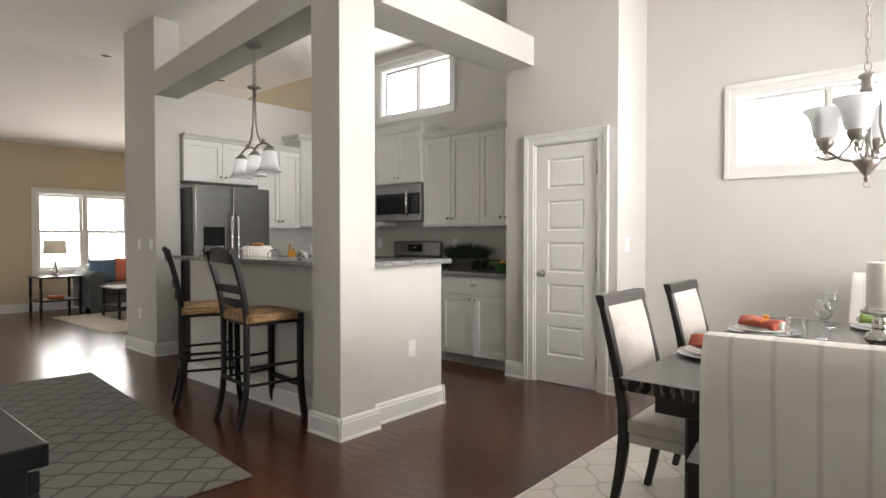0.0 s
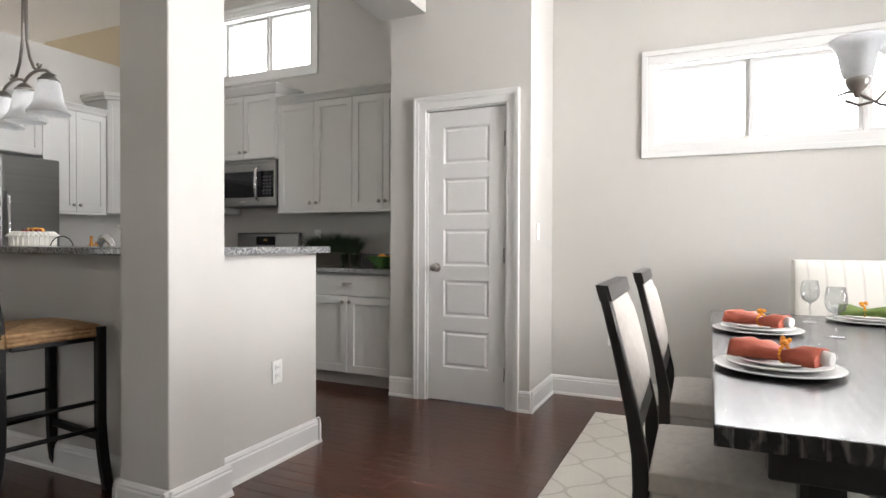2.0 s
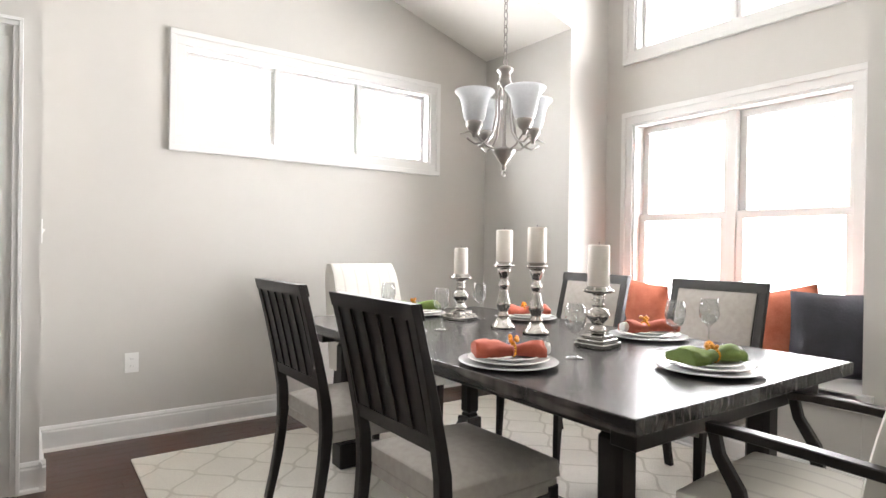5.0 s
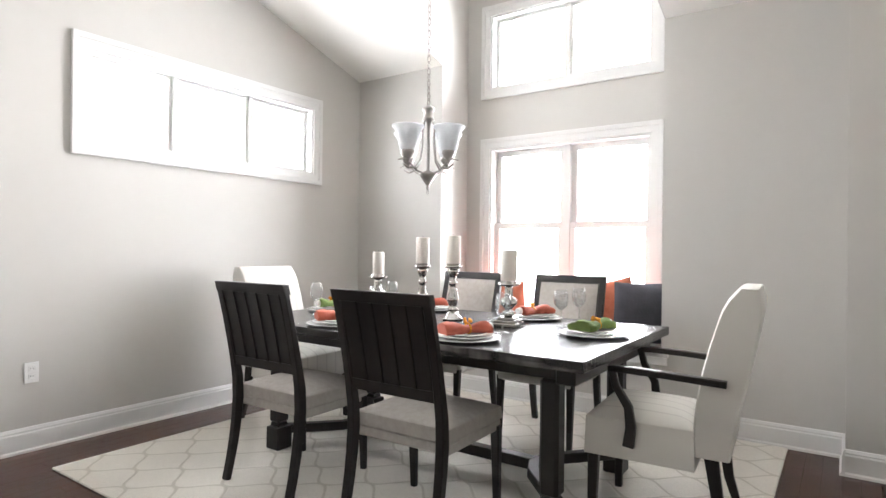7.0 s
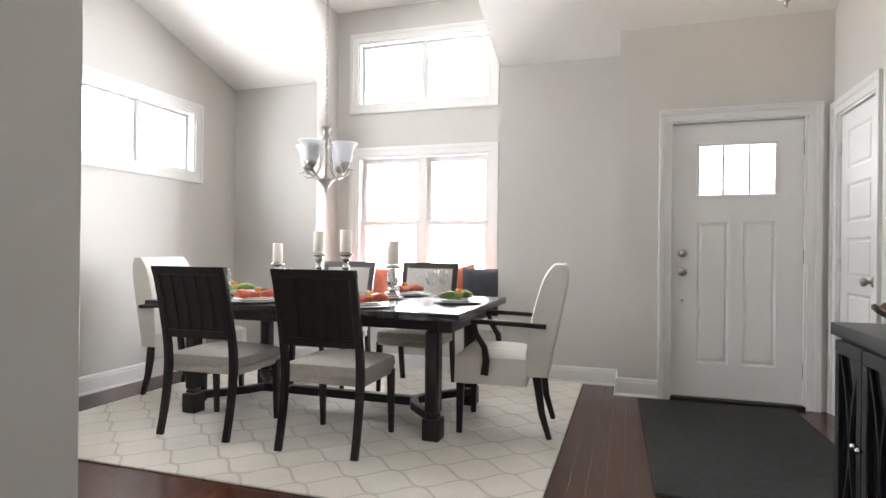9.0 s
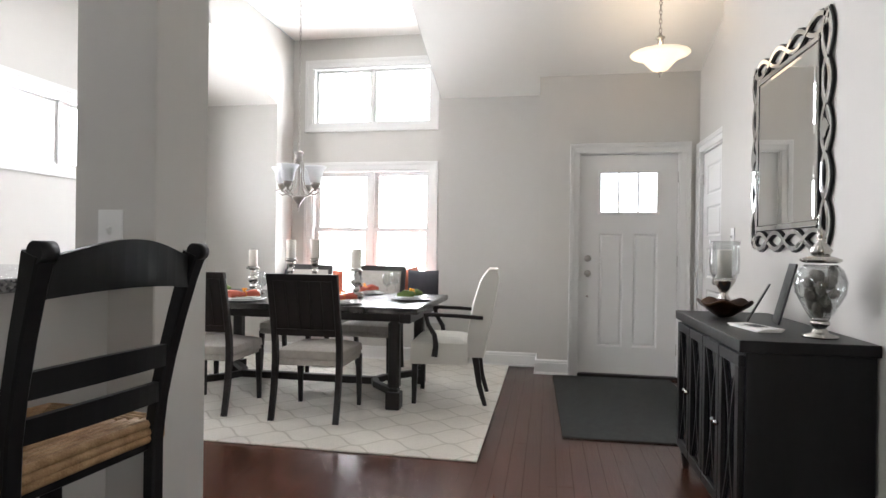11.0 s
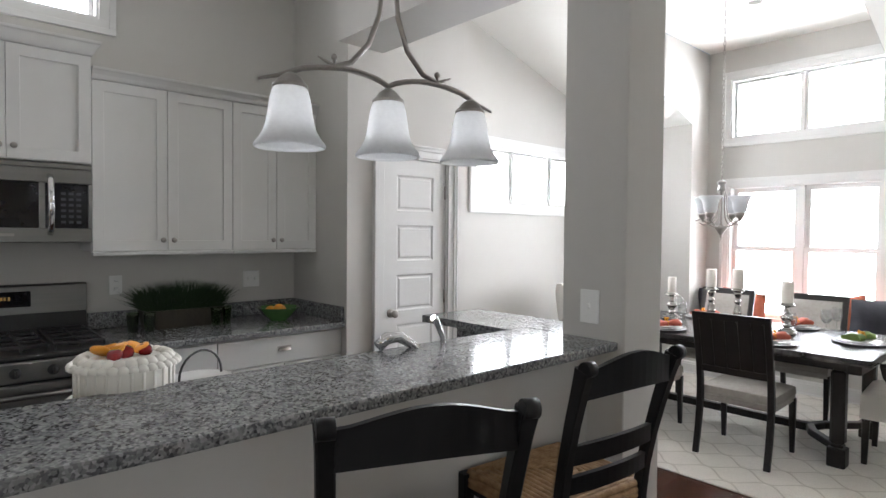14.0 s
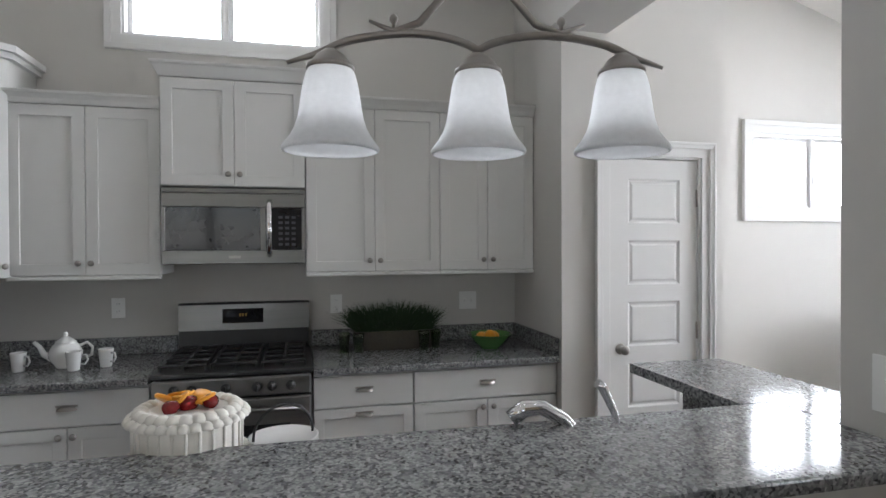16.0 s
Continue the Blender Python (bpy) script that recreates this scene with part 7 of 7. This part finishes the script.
bx(bm, -0.10, 0.10, -0.009, 0.0, 0, 0.28, 0.003)
fr_ = part("frame", bm, M["black"], tf)
fr_.matrix_basis = pose(0, 0.03, 0.002, -14, 0, 0)
bm = B()
bx(bm, -0.088, 0.088, 0.0005, 0.0025, 0.012, 0.268)
sh = part("sheet", bm, M["paper"], tf)
sh.matrix_basis = pose(0, 0.03, 0.002, -14, 0, 0)
bm = B()
for k in range(11):
    bx(bm, -0.07, 0.07 - 0.03 * (k % 3), 0.003, 0.0035, 0.04 + 0.018 * k, 0.046 + 0.018 * k)
sh = part("print", bm, M["ink"], tf)
sh.matrix_basis = pose(0, 0.03, 0.002, -14, 0, 0)
bm = B()
sweep_rect(bm, [(0, 0.0, 0.18), (0, -0.09, 0.004)], 0.05, 0.005, (1, 0, 0))
part("easel_leg", bm, M["black"], tf)
bk = thing("leaflets", (-0.70, 0.93, STZ), 12, "stack of printed leaflets lying on the sideboard", "leaflet")
for k in range(3):
    bm = B()
    bx(bm, -0.11, 0.11, -0.05, 0.05, 0.001 + k * 0.004, 0.0045 + k * 0.004)
    o = part("leaflet", bm, M["paper"], bk)
    o.matrix_basis = pose(0.006 * k, -0.004 * k, 0, 0, 0, 4 * k)
bm = B()
bx(bm, -0.04, 0.05, -0.035, 0.02, 0.0132, 0.0138)
part("print", bm, M["ink"], bk)
jr = thing("apothecary_jar", (-0.89, 0.76, STZ), 0, "footed glass jar with a mercury glass lid, filled with grey shells", "jar")
bm = B()
lathe(bm, [(0, 0), (0.06, 0), (0.062, 0.008), (0.03, 0.018), (0.022, 0.04), (0.034, 0.05), (0.034, 0.06), (0.028, 0.068), (0, 0.068)], 28)
part("foot", bm, M["mercury"], jr)
bm = B()
lathe(bm, [(0, 0.069), (0.03, 0.069), (0.05, 0.10), (0.085, 0.17), (0.09, 0.215), (0.075, 0.26), (0.055, 0.28), (0.053, 0.28), (0.072, 0.258), (0.0865, 0.215), (0.082, 0.172), (0.046, 0.102), (0.02, 0.075), (0, 0.074)], 32)
part("glass_body", bm, M["glass"], jr)
bm = B()
lathe(bm, [(0, 0.325), (0.012, 0.322), (0.07, 0.302), (0.072, 0.295), (0.058, 0.286), (0, 0.286)], 30)
lathe(bm, [(0.03, 0.315), (0.04, 0.335), (0.012, 0.37), (0.014, 0.385), (0.016, 0.40), (0.006, 0.415), (0, 0.43)], 24)
part("lid", bm, M["mercury"], jr)
rr = random.Random(11)
bm = B()
for k in range(16):
    zz = 0.10 + 0.010 * k
    q = min(0.05, 0.02 + 0.4 * (zz - 0.1)) if zz < 0.2 else 0.045
    a = k * 2.4
    mtx = pose(q * 0.9 * math.cos(a), q * 0.9 * math.sin(a), zz, rr.uniform(0, 180), rr.uniform(0, 180), 0) @ Matrix.Diagonal((1, 0.75, 0.6, 1))
    bmesh.ops.create_icosphere(bm, subdivisions=2, radius=0.03, matrix=mtx)
part("shells", bm, M["shell"], jr)

# entry pendant
fp = thing("entry_pendant", (1.13, 1.00, 0), 0, "nickel chain pendant with a lit alabaster glass bowl", "pendant light")
FZ, FC = 2.47, slope_z(1.13)
bm = B()
lathe(bm, [(0, FC - 0.022), (0.06, FC - 0.022), (0.06, FC - 0.034), (0.02, FC - 0.05), (0, FC - 0.05)], 24)
part("canopy", bm, M["nickel"], fp)
chain(fp, 0, 0, FZ + 0.31, FC - 0.05)
bm = B()
lathe(bm, [(0, FZ + 0.31), (0.010, FZ + 0.305), (0.014, FZ + 0.285), (0.034, FZ + 0.275), (0.034, FZ + 0.268), (0.01, FZ + 0.255), (0.008, FZ + 0.16), (0, FZ + 0.16)], 20)
lathe(bm, [(0, FZ + 0.02), (0.016, FZ + 0.018), (0.018, FZ + 0.008), (0.006, FZ - 0.004), (0.009, FZ - 0.016), (0, FZ - 0.026)], 18)
part("stem", bm, M["nickel"], fp)
bm = B()
for k in range(3):
    a = 2 * math.pi * k / 3
    tube(bm, [(0.02 * math.cos(a), 0.02 * math.sin(a), FZ + 0.27), (0.022 * math.cos(a), 0.022 * math.sin(a), FZ + 0.16)], 0.003, 6)
part("rods", bm, M["nickel"], fp)
bm = B()
out = [(0.012, 0.02), (0.054, 0.036), (0.088, 0.07), (0.118, 0.105), (0.162, 0.135), (0.21, 0.15)]
lathe(bm, [(r, FZ + z) for r, z in out] + [(r - 0.003, FZ + z + 0.004) for r, z in reversed(out)], 40)
part("glass_bowl", bm, M["litshade"], fp)
ld = bpy.data.lights.new("entry_bulb", "POINT")
ld.energy, ld.color, ld.shadow_soft_size = 7, (1.0, 0.76, 0.5), 0.05
lo = new("entry_bulb", ld)
lo.location = (1.13, 1.00, FZ + 0.20)


def downlight(x, y, z, tilt=0):
    d = thing("recessed_light", (x, y, z), 0, "white trimmed recessed ceiling light, off", "ceiling light", "recessed ceiling lights")
    bm = B()
    lathe(bm, [(0.055, -0.001), (0.088, -0.001), (0.090, -0.004), (0.086, -0.008), (0.062, -0.006), (0.055, -0.001)], 32)
    p = part("trim_ring", bm, M["plastic"], d)
    p.matrix_basis = pose(0, 0, 0, 0, tilt, 0)
    bm = B()
    lathe(bm, [(0.0, -0.0015), (0.056, -0.0015)], 32)
    p = part("lamp_face", bm, M["shell"], d)
    p.matrix_basis = pose(0, 0, 0, 0, tilt, 0)


for a in ((1.70, 3.80, CZ), (-6.68, 3.54, CZ), (-6.65, 5.06, CZ), (-3.4, 4.6, CZ)):
    downlight(*a)
downlight(-9.1, 3.87, CZ - 0.215 * 2.1, -12)

# ---- living room ----
gr = thing("hall_rug", (-3.05, 1.45, 0), -5, "dark grey rug with a raised trellis pattern", "rug")
bm = B()
bx(bm, -1.62, 1.60, -1.1, 1.06, 0.0005, 0.010, 0.003)
part("woven_field", bm, M["greyrug"], gr)
lrr = thing("living_rug", (-7.95, 4.62, 0), 0, "pale patterned living room rug", "rug")
bm = B()
bx(bm, -1.13, 1.13, -1.05, 1.0, 0.0005, 0.012, 0.004)
part("woven_field", bm, M["lrrug"], lrr)
so = thing("sofa", (-9.55, 5.22, 0), 90, "dark grey fabric sofa with rolled arms", "sofa")
bm = B()
bx(bm, -1.0, 1.0, -0.42, 0.42, 0.10, 0.32, 0.03, 2)
part("base", bm, M["sofa"], so)
for sx in (-1, 1):
    bm = B()
    bx(bm, sx * 1.0 - 0.11, sx * 1.0 + 0.11, -0.45, 0.42, 0.08, 0.56, 0.03, 2)
    tube(bm, [(sx * 1.0, -0.46, 0.56), (sx * 1.0, 0.40, 0.56)], 0.125, 16)
    part("arm", bm, M["sofa"], so)
bm = B()
bx(bm, -0.9, 0.9, 0.25, 0.47, 0.30, 0.80, 0.06, 3)
part("back", bm, M["sofa"], so)
for k in range(2):
    bm = B()
    cushion(bm, -0.88 + k * 0.89, -0.01 + k * 0.89, -0.44, 0.25, 0.32, 0.46, 0.03, 8, 0.03)
    part("seat_cushion", bm, M["sofa"], so)
for sx in (-1, 1):
    for sy in (-1, 1):
        bm = B()
        bx(bm, sx * 0.9 - 0.03, sx * 0.9 + 0.03, sy * 0.34 - 0.03, sy * 0.34 + 0.03, 0, 0.099)
        part("foot", bm, M["black"], so)
pillow((-9.62, 4.47, 0.67), (-12, 0, 80), 0.42, 0.42, 0.14, M["blue"], "dusty blue cushion on the sofa", group="cushions on the sofa")
pillow((-9.50, 4.85, 0.68), (-14, 0, 68), 0.44, 0.44, 0.14, M["orange"], "coral orange cushion on the sofa", group="cushions on the sofa")


def spindle_table(name, loc, w, d, h, label, top):
    t = thing(name, loc, 0, label, "side table")
    bm = B()
    bx(bm, -w / 2, w / 2, -d / 2, d / 2, h - 0.025, h, 0.005)
    part("top", bm, top, t)
    bm = B()
    bx(bm, -w / 2 + 0.02, w / 2 - 0.02, -d / 2 + 0.02, d / 2 - 0.02, h * 0.36, h * 0.36 + 0.02, 0.003)
    part("shelf", bm, M["black"], t)
    for sx in (-1, 1):
        for sy in (-1, 1):
            bm = B()
            prof = [(0, 0)] + [(0.016 + 0.007 * abs(math.sin(z * 9)), h * z) for z in [i / 16 for i in range(17)]][:-1] + [(0.016, h - 0.026), (0, h - 0.026)]
            lathe(bm, prof, 10)
            l = part("leg", bm, M["black"], t)
            l.matrix_basis = pose(sx * (w / 2 - 0.035), sy * (d / 2 - 0.035), 0)
    return t


spindle_table("end_table", (-9.60, 3.76, 0), 0.62, 0.62, 0.62, "black turned-leg end table with a shelf", M["black"])
spindle_table("coffee_table", (-8.3, 4.55, 0.012), 0.7, 0.9, 0.48, "black turned-leg coffee table with a pale top", M["shell"])
tl = thing("table_lamp", (-9.60, 3.76, 0.6205), 0, "glass table lamp with a beige drum shade", "table lamp")
bm = B()
lathe(bm, [(0, 0), (0.06, 0), (0.062, 0.015), (0.03, 0.03), (0.045, 0.08), (0.02, 0.13), (0.035, 0.18), (0.012, 0.24), (0.008, 0.34), (0, 0.34)], 24)
part("base", bm, M["mercury"], tl)
bm = B()
lathe(bm, [(0.17, 0.36), (0.155, 0.58), (0.153, 0.58), (0.168, 0.36)], 32)
part("shade", bm, M["lampshade"], tl)
bm = B()
tube(bm, [(0, 0, 0.33), (0, 0, 0.53)], 0.004, 6)
tube(bm, [(-0.154, 0, 0.53), (0.154, 0, 0.53)], 0.003, 6)
part("harp", bm, M["nickel"], tl)
bx_ = thing("book", (-9.60, 3.76, 0.244), 0, "red bound book on the table shelf", "book")
bm = B()
bx(bm, -0.12, 0.12, -0.09, 0.09, 0, 0.05, 0.004)
part("cover", bm, M["rust"], bx_)

# ---- floor boards ----
rb = random.Random(21)
BWD = 0.083
boards = []
y = SW + 0.001
row = 0
while y < N + 0.13 + 0.2:
    x = LRW - rb.uniform(0, 0.9)
    while x < WX:
        L = rb.choice((0.6, 0.75, 0.9, 1.05, 1.2, 1.5))
        boards.append((x, min(x + L, WX + 0.1), y))
        x += L
    y += BWD
    row += 1


def board_verts(x0, x1, y0, y1):
    g, c = 0.0004, 0.0007
    return [(x0 + g, y0 + g, -0.009), (x1 - g, y0 + g, -0.009), (x1 - g, y1 - g, -0.009), (x0 + g, y1 - g, -0.009),
            (x0 + g, y0 + g, -c), (x1 - g, y0 + g, -c), (x1 - g, y1 - g, -c), (x0 + g, y1 - g, -c),
            (x0 + g + c, y0 + g + c, 0), (x1 - g - c, y0 + g + c, 0), (x1 - g - c, y1 - g - c, 0), (x0 + g + c, y1 - g - c, 0)]


BF = [(0, 1, 5, 4), (1, 2, 6, 5), (2, 3, 7, 6), (3, 0, 4, 7), (4, 5, 9, 8), (5, 6, 10, 9), (6, 7, 11, 10), (7, 4, 8, 11), (8, 9, 10, 11)]
near = sorted(boards, key=lambda b: abs((b[0] + b[1]) / 2 + 1.0) * 0.9 + abs(b[2] - 2.6))[:290]
near_set = set(near)
verts, faces = [], []
for b in boards:
    if b in near_set:
        continue
    o = len(verts)
    verts += board_verts(b[0], b[1], b[2], b[2] + BWD)
    faces += [tuple(o + k for k in f) for f in BF]
me = bpy.data.meshes.new("floor_boards")
me.from_pydata(verts, [], faces)
me.materials.append(M["floor"])
tagged(new("floor_boards", me), "dark red cherry strip floor boards", kind="stuff")
floor_ob = bpy.data.objects["floor"]
meshes = {}
for b in near:
    L = round(b[1] - b[0], 3)
    if L not in meshes:
        me = bpy.data.meshes.new("board")
        me.from_pydata(board_verts(0, L, 0, BWD), [], BF)
        me.materials.append(M["floor"])
        meshes[L] = me
    ob = new("board", meshes[L])
    ob.location = (b[0], b[2], 0)
    ob.parent = floor_ob
